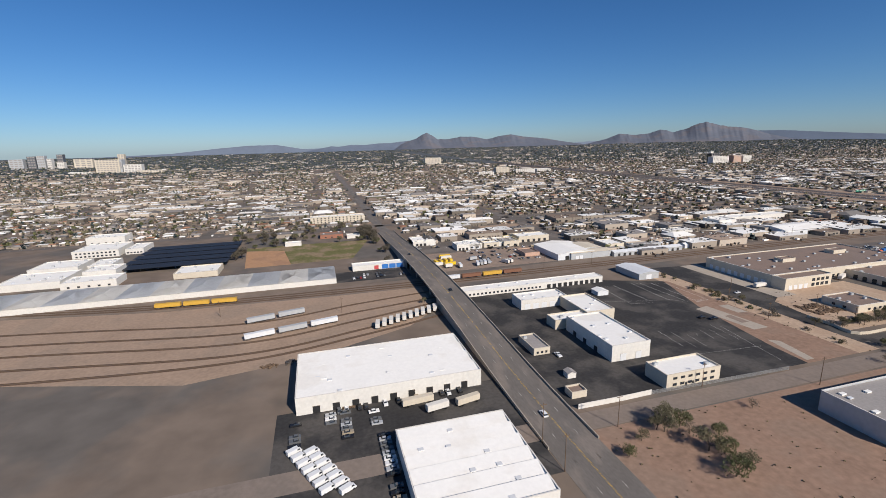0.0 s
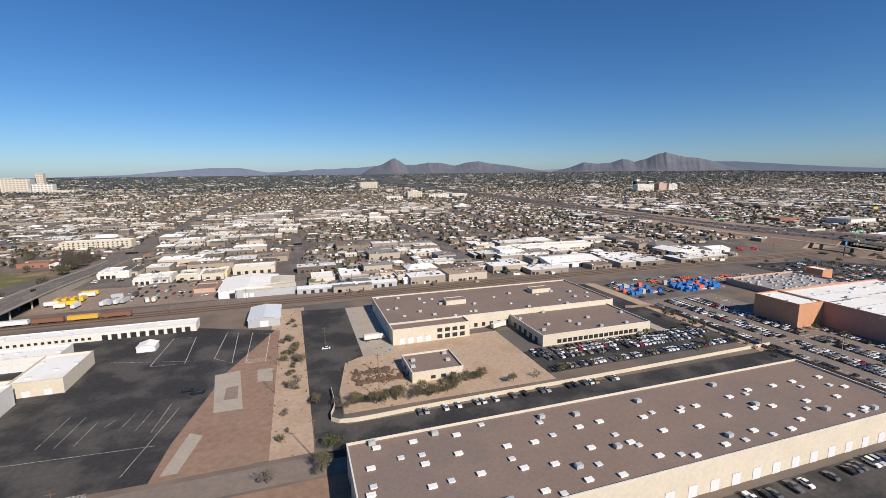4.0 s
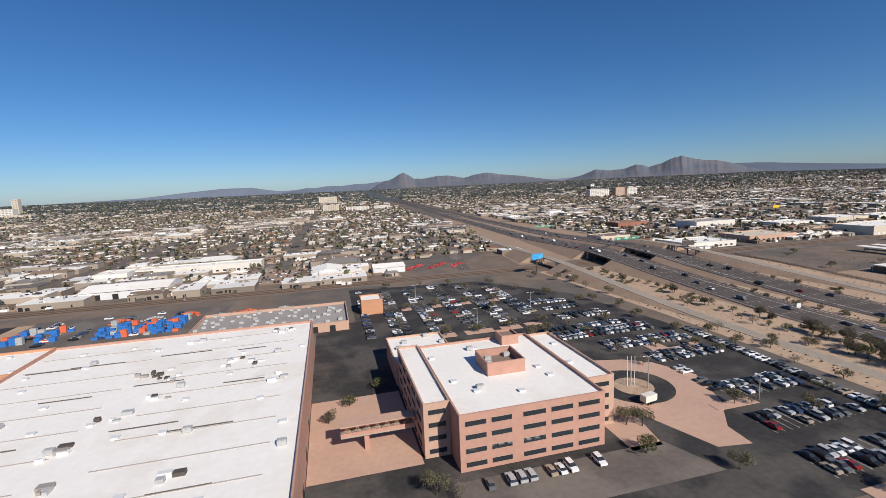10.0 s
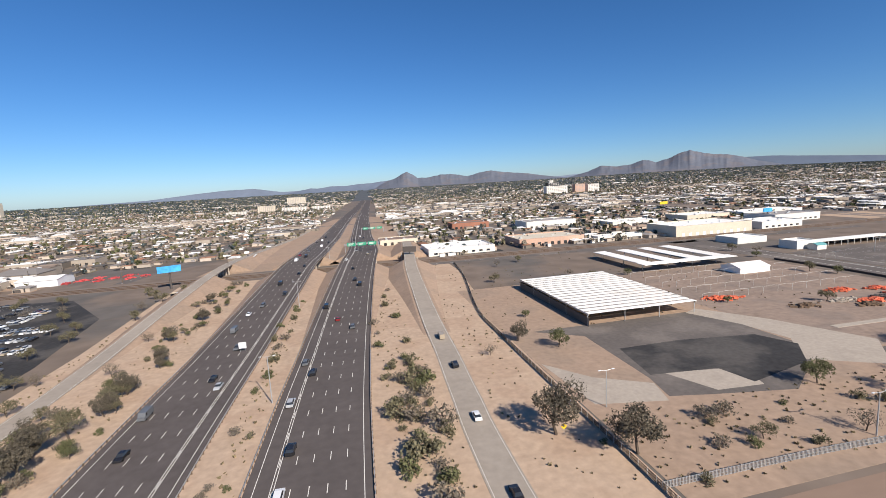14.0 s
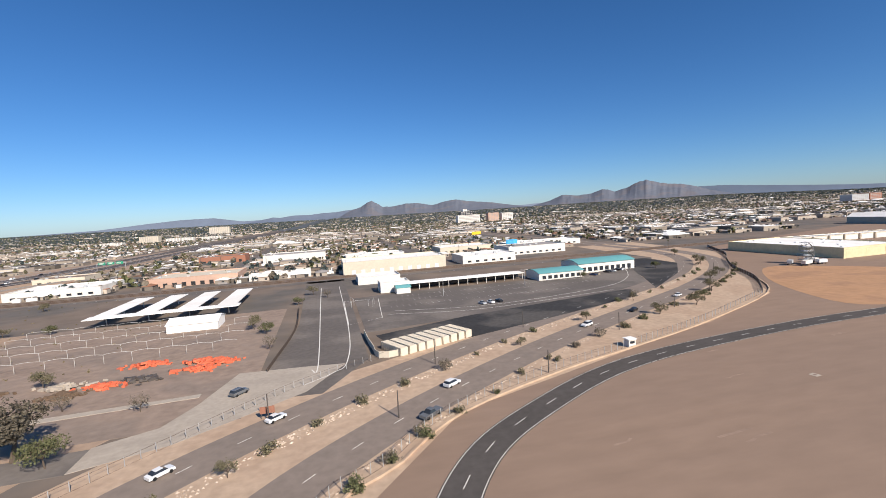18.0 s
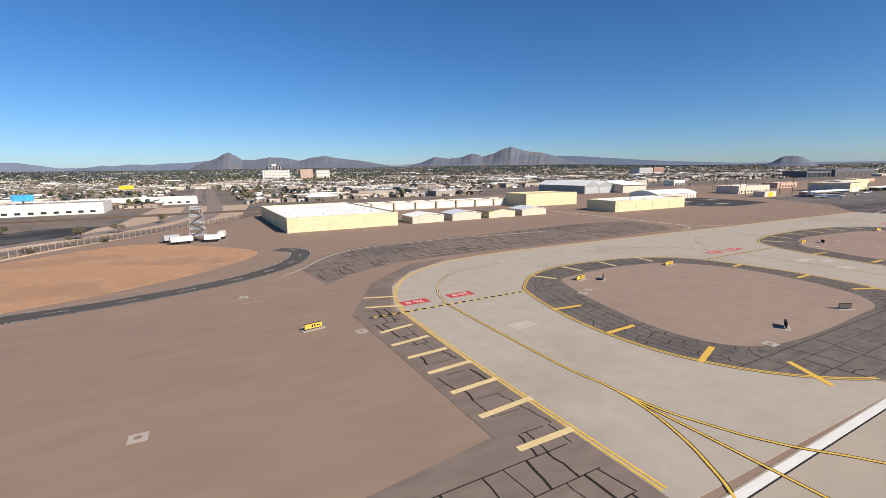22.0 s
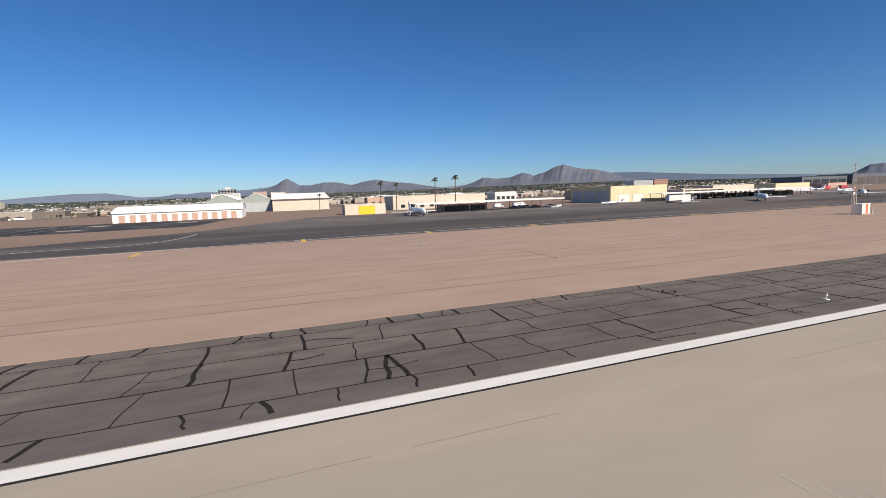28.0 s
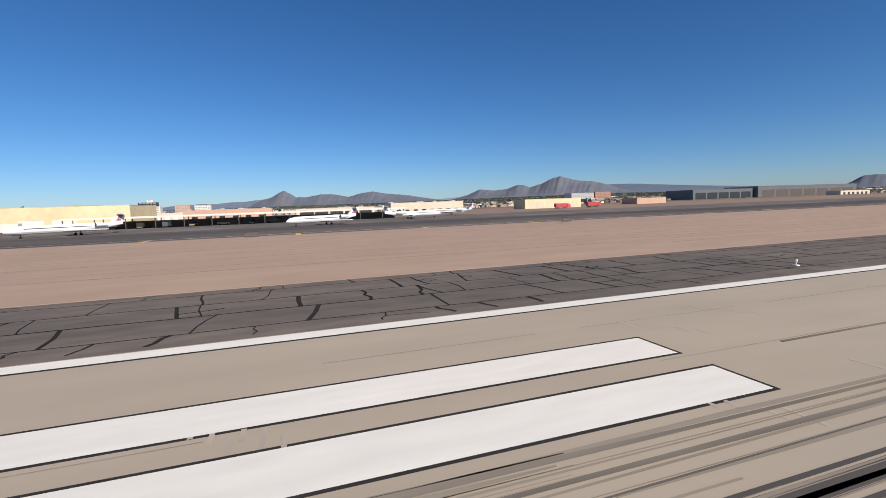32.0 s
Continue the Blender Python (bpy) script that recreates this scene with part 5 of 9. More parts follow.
tower_block(690, 1650, 745, 1680, 24, M_CREAM, "tan seven-storey apartment slab", 7, 8)
tower_block(770, 1640, 850, 1665, 14, M_WHITEWALL, "white four-storey city block", 4, 8)
tower_block(870, 1660, 930, 1690, 12, M_WHITEWALL, "white four-storey city block", 4, 6)
tower_block(600, 1600, 660, 1625, 11, M_WHITEWALL, "white low city block", 3, 6)
tower_block(660, 2700, 760, 2740, 40, M_CREAM, "pale slab block far off", 8, 10)
tower_block(1776, 1690, 1866, 1720, 33, M_WHITEWALL, "broad white hospital block with windows", 6, 10)
tower_block(1796, 1722, 1850, 1745, 47, M_GLASS, "dark glass hospital tower above the white block", 7, 5)
tower_block(1816, 1746, 1832, 1756, 56, M_WHITEWALL, "white lift tower of the hospital", 8, 1)
tower_block(1906, 1700, 1950, 1725, 36, M_PINKPALE, "salmon hospital tower with windows", 7, 6)
tower_block(1964, 1700, 2012, 1725, 33, M_WHITEWALL, "white hospital office block", 6, 6)
tower_block(3080, 1180, 3160, 1220, 28, M_GREYMETAL, "dark glass city office block", 6, 8)
tower_block(3165, 1180, 3225, 1220, 30, M_BRICK, "red-brown city office block", 6, 6)

# ---- airfield ----
patch("airfield", [(1043, -400), (1043, 60), (1200, 62), (1262, 54), (1297, 95), (1360, 116), (1400, 130), (1460, 157), (1512, 220), (1562, 275), (1600, 330), (1900, 420), (2300, 420), (4200, 420), (4200, -400)], 0.035, M_AIRDIRT, "bare brown raked airfield dirt", "ground")
patch("runway", rect(1545, -24, 4200, 19.0), 0.09, M_RUNWAY, "pale concrete runway with tyre marks", "runway")
patch("blast_pad", rect(1500, -34, 1545, 22), 0.07, M_BROWNPAVE, "brown-grey asphalt blast pad", "runway")
patch("taxiway_parallel", [(1590, 20), (1590, 60), (1591, 84), (1597, 100), (1608, 113), (1624, 121), (1650, 124), (1700, 123), (1908, 118), (1908, 84), (1866, 84), (1836, 82), (1735, 82), (1694, 84), (1660, 90), (1638, 86), (1626, 74), (1624, 50), (1634, 18.9)], 0.08, M_CONCRETE, "pale concrete taxiway", "taxiway")
patch("taxiway_connector", [(1676, 18.9), (1756, 18.9), (1742, 40), (1738, 60), (1742, 94), (1680, 94), (1686, 60), (1684, 38)], 0.084, M_CONCRETE, "pale concrete runway exit", "taxiway")
patch("taxiway_connector", [(1808, 18.9), (1896, 18.9), (1884, 34), (1878, 50), (1880, 94), (1822, 94), (1828, 50), (1824, 36)], 0.084, M_CONCRETE, "pale concrete runway exit", "taxiway")
patch("taxiway_asphalt", [(1908, 84), (1935, 100), (2040, 100), (4200, 100), (4200, 150), (1960, 150), (1908, 119)], 0.07, M_TAXIWAY, "dark asphalt taxiway", "taxiway")
patch("shoulder_west", [(1504, 19.6), (1590, 19.6), (1590, 84), (1600, 106), (1625, 124), (1612, 122), (1594, 106), (1582, 84), (1582, 36), (1566, 34), (1508, 33)], 0.075, M_BROWNPAVE, "dark cracked asphalt shoulder", "shoulder")
OLD_APRON = [(1584, 110), (1592, 118), (1606, 125), (1625, 127), (1656, 127), (1707, 127), (1747, 129), (1756, 139), (1758, 161), (1729, 167), (1675, 163), (1625, 161), (1604, 158), (1591, 147), (1582, 133)]
patch("taxiway_far", OLD_APRON, 0.06, M_BROWNPAVE, "worn brown-grey apron", "apron")
patch("apron", [(1872, 254), (1875, 204), (1882, 190), (1897, 183), (1930, 184), (1956, 188), (1964, 252)], 0.075, M_ASPHALT, "black asphalt apron patch", "apron")
patch("apron_east", [(1960, 150), (4200, 150), (4200, 215), (2000, 215)], 0.06, M_OLDASPHALT, "grey apron beside the hangars", "apron")


def rounded(points, n=6):
    """A closed smooth outline through points."""
    p = [Vector((*q, 0)) for q in points]
    out, m = [], len(points)
    for i in range(m):
        a, b, c, d = p[i - 1], p[i], p[(i + 1) % m], p[(i + 2) % m]
        for k in range(n):
            t = k / n
            v = 0.5 * (2 * b + (c - a) * t + (2 * a - 5 * b + 4 * c - d) * t * t + (3 * b - a - 3 * c + d) * t ** 3)
            out.append((v.x, v.y))
    return out


OUTER_WEST = [(1621.8, 79.8), (1617.8, 66.2), (1616.1, 54.5), (1616.6, 44.1), (1618.5, 37.3), (1622, 31), (1627, 25.5), (1634, 21), (1644, 18.95), (1660, 18.95), (1675, 19.2), (1684, 24.5), (1690, 32.5), (1693, 39.5), (1694.8, 47), (1695.6, 56), (1695.3, 62), (1694, 72), (1691, 82), (1686, 88), (1678, 93), (1664, 96), (1648, 96.5), (1634.5, 92.4), (1626, 85.5)]
INNER_WEST = [(1636.2, 82.9), (1631.6, 72), (1628.2, 60.2), (1626.3, 48.7), (1627.4, 40.6), (1631.7, 35.7), (1640, 33.7), (1651.7, 33.4), (1665, 34), (1674, 34.5), (1680, 38), (1684, 44), (1687.1, 54.7), (1687.6, 66), (1684.5, 75), (1677.5, 82.7), (1665, 86.5), (1652, 86.6), (1643, 85.3)]
OUTER_EAST = [(1731.3, 76.6), (1727, 62), (1725.3, 50.6), (1725.5, 41.6), (1727.2, 34.8), (1730.1, 30.3), (1736, 24.5), (1742, 21), (1752, 18.95), (1780, 18.95), (1808, 18.95), (1820, 20.5), (1827.2, 25.5), (1830.5, 31.5), (1833.8, 41.4), (1836.8, 52), (1836.3, 62.5), (1833.5, 74), (1829.7, 83), (1820, 91), (1806, 95), (1788, 97), (1770, 96.5), (1752, 94), (1741, 89.6), (1734.5, 82)]
INNER_EAST = [(1742.2, 73.5), (1737.7, 63), (1735.8, 54.3), (1735.2, 45.6), (1737, 38), (1741.1, 34.5), (1752.6, 32.8), (1780, 33), (1797, 33.2), (1813, 32.8), (1818.8, 33.4), (1821, 39), (1823.5, 47), (1825.3, 54), (1827, 62), (1824, 70), (1816, 77), (1805, 81.5), (1789, 84), (1768, 85.5), (1753.7, 82.1), (1746.5, 78.5)]
ISLANDS = ((OUTER_WEST, INNER_WEST), (OUTER_EAST, INNER_EAST))
for outer, inner in ISLANDS:
    patch("island_shoulder", rounded(outer, 4), 0.1, M_SHOULDER, "dark cracked asphalt shoulder round the island", "shoulder")
    patch("island", rounded(inner, 4), 0.125, M_ISLAND, "smooth brown dirt island between taxiways", "ground")
patch("island_shoulder", [(1870.7, 72.4), (1868.1, 63.4), (1867.4, 53.7), (1868.5, 41.8), (1870.9, 32.8), (1873.3, 27.8), (1878.2, 22.3), (1886, 18.9), (4200, 18.9), (4200, 100), (1935, 100), (1908, 88), (1884.4, 85.9), (1875.4, 79.4)], 0.1, M_SHOULDER, "dark cracked asphalt runway shoulder", "shoulder")
patch("infield", [(1879.4, 66), (1875.5, 57), (1874, 50), (1874.7, 42.4), (1877.7, 36.7), (1881.8, 33.3), (1887, 32), (1912, 32), (4200, 32), (4200, 98), (1935, 98), (1900, 81), (1886, 76)], 0.125, M_INFIELD, "long raked brown dirt infield", "ground")


def paint(name, rows, z, material, label, category="marking"):
    """Painted quads: rows of four corners."""
    bm = bmesh.new()
    for q in rows:
        bm.faces.new([bm.verts.new((*p, z)) for p in q])
    bmesh.ops.recalc_face_normals(bm, faces=bm.faces[:])
    if bm.faces and bm.faces[:][0].normal.z < 0:
        bmesh.ops.reverse_faces(bm, faces=bm.faces[:])
    return tagged(part(name, bm, material), label, category, kind="structure")


def stripe(name, pts, width, z, material, label, n=8, closed=False):
    bm = bmesh.new()
    ribbon(bm, spline(pts, n), width / 2, -width / 2, z)
    return tagged(part(name, bm, material), label, "marking", kind="structure")


paint("runway_edge_line", [rect(1560, 17.9, 4200, 18.8)], 0.094, M_WHITEPAINT, "white painted runway edge line")
paint("runway_edge_border", [rect(1560, 17.72, 4200, 17.9)], 0.094, M_BLACKPAINT, "thin black border of the edge line")
for y in (15.7, 13.2, 10.2, 7.7, 4.7, 2.2, -2.2, -4.7, -7.7, -10.2, -13.2, -15.7):
    paint("threshold_stripe", [rect(1852, y - .85, 1897, y + .85)], 0.094, M_WHITEPAINT, "long white threshold stripe on the runway")
for s in (1, -1):
    paint("aiming_border", [rect(2119.2, min(s * 7.75, s * 16.45), 2162.3, max(s * 7.75, s * 16.45))], 0.092, M_BLACKPAINT, "black border of the aiming block")
    paint("aiming_block", [rect(2119.5, min(s * 8.0, s * 16.2), 2162, max(s * 8.0, s * 16.2))], 0.096, M_WHITEPAINT, "big white aiming block painted on the runway")
    for a, b in ((10.8, 12.6), (7.7, 9.5)):
        paint("touchdown_border", [rect(2259.3, min(s * a, s * b) - .12, 2281.12, max(s * a, s * b) + .12)], 0.092, M_BLACKPAINT, "black border of the touchdown bar")
        paint("touchdown_bar", [rect(2259.5, min(s * a, s * b), 2281, max(s * a, s * b))], 0.096, M_WHITEPAINT, "long white touchdown bar on the runway")
rnd = random.Random(15)
quads = []
for k in range(90):
    x, y = rnd.uniform(2110, 2400), 5.0 - abs(rnd.gauss(0, 4.2))
    ln, w = rnd.uniform(25, 80), rnd.uniform(.15, .7)
    quads.append([(x, y), (x + ln * .3, y - w * .5), (x + ln, y - w * .3), (x + ln, y), (x + ln * .3, y + w * .5)])
for z, some in ((.0985, quads[::3]), (.0992, quads[1::3]), (.0999, quads[2::3])):
    paint("tyre_film", some, z, M_FILM, "dark film of tyre rubber along the runway middle")
rnd = random.Random(5)
for name, material, count, z in (("tyre_marks_faint", M_STREAK, 240, 0.101), ("tyre_marks", M_RUBBER, 80, 0.103)):
    quads = []
    for k in range(count):
        x, ln = rnd.uniform(2060, 2440), rnd.uniform(6, 42)
        y = 7.2 - abs(rnd.gauss(0, 3.4)) if x > 2180 else 6.6 - abs(rnd.gauss(0, 3.0))
        w, e = rnd.choice((.04, .06, .1, .2)), rnd.uniform(-.25, .25)
        quads.append([(x, y), (x + ln * .5, y + e * .5), (x + ln * .5, y + e * .5 + w), (x, y + w * .3)])
        quads.append([(x + ln * .5, y + e * .5), (x + ln, y + e), (x + ln, y + e + w * .3), (x + ln * .5, y + e * .5 + w)])
    paint(name, quads, z, material, "dark tyre rubber streaks along the runway")
quads = []
for x, y, ln, w in ((2190, 10.55, 17, .16), (2207, 10.5, 14, .08), (2224, 10.6, 38, .12), (2150, 6.3, 70, .22), (2205, 6.35, 60, .3), (2198, 8.65, 20, .06), (2160, 7.1, 45, .12), (2216, 7.2, 30, .16), (2236, 6.9, 50, .2), (2090, 6.4, 60, .07), (2285, 10.2, 60, .14)):
    quads.append([(x, y), (x + ln, y - .05), (x + ln, y + w * .4), (x, y + w)])
paint("tyre_marks_long", quads, 0.105, M_RUBBER, "long single tyre skid marks")
quads = []
for y in (14.6, 10.45, 6.3, 2.1, -2.1):
    for k in range(56):
        x = 1930 + k * 10
        if rnd.random() < .7:
            quads.append(rect(x, y - .025, x + 10 * rnd.uniform(.6, 1), y + .025))
paint("slab_joints", quads, 0.0945, mat("slab joint", (0.27, 0.225, 0.175), vary=0.3), "fine joints between the concrete slabs")
quads = []
for k in range(60):
    x, y = 1940 + rnd.uniform(0, 480), rnd.uniform(5, 17)
    for j in range(rnd.choice((2, 3, 5))):
        quads.append(rect(x + j * .45, y - j * .5, x + j * .45 + .12, y - j * .5 + rnd.uniform(.5, 1.0)))
paint("scuff_marks", quads, 0.0955, M_CONC2, "pale scuffs on the runway concrete")
bm = bmesh.new()
for k in range(17):
    y = 39.5 + k * 3.55
    for x0 in range(1890, 2520, 70):
        if rnd.random() < .6:
            ribbon(bm, [Vector((x0 + j * 7, y + .25 * math.sin(k + (x0 + j * 7) * .03), 0)) for j in range(11)], .16, -.08 - rnd.uniform(0, .2), 0.13)
for x, y0, y1 in ((2194.5, 41, 57), (2199, 37, 66), (2020, 50, 62)):
    ribbon(bm, [Vector((x + rnd.uniform(-.5, .5), y0 + (y1 - y0) * j / 9, 0)) for j in range(10)], .2, -.2, 0.13)
tagged(part("rake_lines", bm, M_RAKE), "thin dark furrows raked along the dirt infield", "furrows", kind="stuff")

# yellow bars on the shoulders
bars = []
BARS_PAD = [(1514, 31.2, 1522.6, 23), (1545, 31, 1553, 23), (1583, 33, 1590.5, 33), (1583, 40, 1591, 40.5), (1583, 46.5, 1590.5, 47), (1583, 53, 1590.5, 53.5), (1582.7, 59.2, 1589.7, 59.6), (1582.5, 65, 1589.7, 65.9), (1583, 71.4, 1589.8, 72.6), (1585.7, 86.8, 1593.1, 84.3), (1587.7, 93.8, 1594.7, 91.3)]
BARS_WEST = [(1618, 66.1, 1624.9, 65.2), (1617, 51.3, 1624, 51.6), (1619, 36.3, 1626.1, 38.8), (1630, 30, 1626.5, 23.5), (1633.1, 91.4, 1636.7, 85.3), (1648, 95.3, 1649, 88.5), (1662.3, 94.6, 1662, 88), (1677.5, 93.5, 1676.6, 86.4), (1688.9, 69.8, 1695, 70.7), (1688.8, 54.2, 1695.4, 54.3), (1687, 42.5, 1693, 40), (1682, 31, 1686.7, 27.1), (1673.5, 26.2, 1675.2, 20.9)]
BARS_EAST = [(1729.2, 67.1, 1735.8, 66.2), (1728, 52.3, 1734.5, 52.1), (1730, 37.5, 1736.7, 39.3), (1741.1, 30.5, 1736.8, 24.8), (1745.6, 90, 1748.4, 83.5), (1759.8, 94, 1760.5, 86.8), (1774.5, 95, 1774.4, 87.5), (1789, 95, 1788.2, 87), (1803.7, 93.5, 1802.2, 85.5), (1817.8, 90.4, 1816.2, 83.3), (1828.4, 67.6, 1835.1, 68.4), (1829.4, 54.8, 1836.2, 54.7), (1827.5, 41.6, 1834, 40.9), (1823, 30.7, 1828.2, 26.6), (1815.8, 26, 1817.8, 21)]
BARS_FAR = [(1871, 71, 1876.9, 69.8), (1868.3, 56.2, 1875, 56), (1869.1, 42.3, 1875.6, 43.3), (1873.7, 28.3, 1878.8, 32.4), (1887.5, 26, 1885.7, 19.3), (1878, 81.5, 1881.9, 77.5), (1890.5, 88, 1892.5, 83.4)]
for x0, y0, x1, y1 in BARS_PAD + BARS_WEST + BARS_EAST + BARS_FAR:
    d = Vector((x1 - x0, y1 - y0, 0)).normalized()
    w = Vector((-d.y, d.x, 0)) * .45
    bars.append([(x0 + w.x, y0 + w.y), (x1 + w.x, y1 + w.y), (x1 - w.x, y1 - w.y), (x0 - w.x, y0 - w.y)])
for q in bars:
    paint("shoulder_bar", [q], 0.112, M_FADEDYELLOW if q[0][0] < 1600 or q[0][1] > 80 else M_YELLOWPAINT, "yellow painted bar across the dark shoulder")

# taxiway centre lines, edge lines and holding marks
for cx, dx in ((1602, -1.1), (1712, -.8), (1852, 0)):
    branches = [[(cx + dx * .4, 82), (cx + .3 + dx, 70), (cx - .1 + dx, 46), (cx - .4, 38), (cx - 1, 31.7), (cx - 2.4, 27), (cx - 4.4, 22.7), (cx - 8, 17.5), (cx - 18, 8), (cx - 42, 1)], [(cx - .45, 35.5), (cx - .4, 25), (cx - .4, 17), (cx - .4, 2)], [(cx - .4, 36.5), (cx + .4, 30.5), (cx + 2.1, 25.7), (cx + 4, 21.7), (cx + 7.5, 17), (cx + 17, 8), (cx + 42, 1)], [(cx, 82), (cx + 2.4, 90), (cx + 8, 99), (cx + 18, 106), (cx + 34, 109)]]
    if cx > 1650:
        branches.append([(cx - .3, 83), (cx - 3, 90), (cx - 10, 100), (cx - 24, 107), (cx - 40, 109)])
    for k, pts in enumerate(branches):
        stripe("taxi_border", pts, 0.56, 0.093 + .0022 * k, M_BLACKPAINT, "black border of the taxi line")
        stripe("taxi_line", pts, 0.3, 0.1065 + .0022 * k, M_FADEDYELLOW if k > 2 else M_YELLOWPAINT, "curved yellow taxi line on concrete")
    q = []
    for k in range(20):
        q.append(rect(cx - 18 + k * 1.9, 79.6, cx - 17 + k * 1.9, 80.3))
    paint("holding_dashes", q, 0.108, M_BLACKPAINT, "row of black holding dashes")
    q = []
    for k in range(20):
        q.append(rect(cx - 17 + k * 1.9, 79.6, cx - 16.1 + k * 1.9, 80.3))
    paint("holding_dashes_yellow", q, 0.108, M_YELLOWPAINT, "row of yellow holding dashes")
    for dx in (-5.2, 5.2):
        top = thing("runway_mark", cx + dx * 1.1, 85.3, 0.106, "red painted mark with white number 26-8", "marking", "red runway marks")
        part("field", boxes((-3.2, -1.5, -.01, 3.2, 1.5, .004)), M_REDPAINT, top)
        fc = bpy.data.curves.new("number", "FONT")
        fc.body, fc.size, fc.align_x, fc.align_y = "26-8", 2.3, "CENTER", "CENTER"
        fc.materials.append(M_WHITEPAINT)
        t_ob = new("number", fc)
        t_ob.parent = top
        t_ob.matrix_local = pose(0, 0, .012, 0, 0, 180)
for outer, inner in ISLANDS:
    ring = [Vector((*p, 0)) for p in rounded(outer, 4) if p[1] > 20.5]
    low = max(range(len(ring)), key=lambda i: (ring[i] - ring[i - 1]).length)
    ring = ring[low:] + ring[:low]
    for off in (.35, .8):
        bm = bmesh.new()
        ribbon(bm, ring, off + .12, off - .12, 0.113)
        tagged(part("edge_line", bm, M_YELLOWPAINT), "yellow taxiway edge line round the island", "marking", kind="structure")
for off in (0, .55):
    stripe("edge_line", [(1590.3 + off, 22), (1590.3 + off, 60), (1592 + off, 84), (1599 + off, 101), (1611 + off, 113), (1630, 121 - off), (1660, 123 - off), (1800, 120.5 - off), (1905, 118 - off)], .28, 0.1, M_YELLOWPAINT, "yellow taxiway edge line")
    stripe("edge_line", [(1884.5, 19.8 - off), (1878, 22.6 - off), (1870.8 - off, 33), (1868.4 - off, 42), (1867.3 - off, 54), (1868 - off, 63.4), (1870.6 - off, 72.4), (1875.2 - off, 79.6), (1884.4, 86.2 + off), (1908, 88.3 + off)], .24, 0.113, M_YELLOWPAINT, "yellow taxiway edge line")


def cracks(name, x0, y0, x1, y1, seed, nx=14, ny=4, keep=None, bold=1.0):
    """Sealed cracks: straight long joints and angular cross cracks between them, some forked or looped."""
    rnd = random.Random(seed)
    bm = bmesh.new()
    ys = [y0 + (y1 - y0) * (k + .5) / ny + rnd.uniform(-.3, .3) for k in range(ny)]
    for y in ys:
        run = []
        for x in list(np.arange(x0, x1, 3.0)) + [None]:
            if x is not None and (not keep or keep(x, y)):
                run.append(Vector((x, y + rnd.uniform(-.05, .05), 0)))
            else:
                if len(run) > 1:
                    w = rnd.uniform(.045, .07) * bold
                    ribbon(bm, run, w, -w, 0)
                run = []

    def crack(pts, w):
        if not keep or all(keep(p.x, p.y) for p in pts):
            ribbon(bm, pts, w, -w, 0)

    lv = [y0] + ys + [y1]
    for a, b in zip(lv, lv[1:]):
        x = x0 + rnd.uniform(0, 6)
        while x < x1:
            lean, n = rnd.uniform(-.7, .7), rnd.choice((2, 3, 4))
            pts = [Vector((x + lean * k / n + (rnd.uniform(-.16, .16) if 0 < k < n else 0), a + (b - a) * k / n, 0)) for k in range(n + 1)]
            w = rnd.choice((.04, .05, .07, .1, .13)) * bold
            crack(pts, w)
            if rnd.random() < .1:
                q = pts[n // 2]
                crack([q, q + Vector((rnd.uniform(.6, 1.6), rnd.uniform(-.4, .4), 0)), q + Vector((rnd.uniform(1.8, 3.2), rnd.uniform(-.9, .9), 0))], w * .7)
            if rnd.random() < .03:
                q, s = pts[n // 2], rnd.uniform(.4, .8)
                crack([q, q + Vector((s, s * .8, 0)), q + Vector((2 * s, 0, 0)), q + Vector((s, -s * .8, 0)), q], w * .8)
            x += rnd.choice((1.2, 2.2, 3.4, 5.0, 7.5)) * rnd.uniform(.8, 1.2)
    for v in bm.verts:
        v.co.z = 0.108
    return tagged(part(name, bm, M_CRACK), "black sealed cracks across the asphalt", "cracks", kind="stuff")


cracks("cracks", 1895, 19.4, 2480, 31.9, 3, ny=4, bold=.95)


def inside(p, poly):
    x, y, c = p[0], p[1], False
    for (x0, y0), (x1, y1) in zip(poly, poly[1:] + poly[:1]):
        if (y0 > y) != (y1 > y) and x < (x1 - x0) * (y - y0) / (y1 - y0) + x0:
            c = not c
    return c


def reach(c, ang, poly):
    """Distance from c to a closed outline in one direction."""
    d, best = Vector((math.cos(ang), math.sin(ang))), 0.0
    for (x0, y0), (x1, y1) in zip(poly, poly[1:] + poly[:1]):
        ex, ey = x1 - x0, y1 - y0
        det = d.y * ex - d.x * ey
        if abs(det) > 1e-9:
            t = ((y0 - c[1]) * ex - (x0 - c[0]) * ey) / det
            u = ((y0 - c[1]) * d.x - (x0 - c[0]) * d.y) / det
            if 0 <= u <= 1 and t > best:
                best = t
    return best


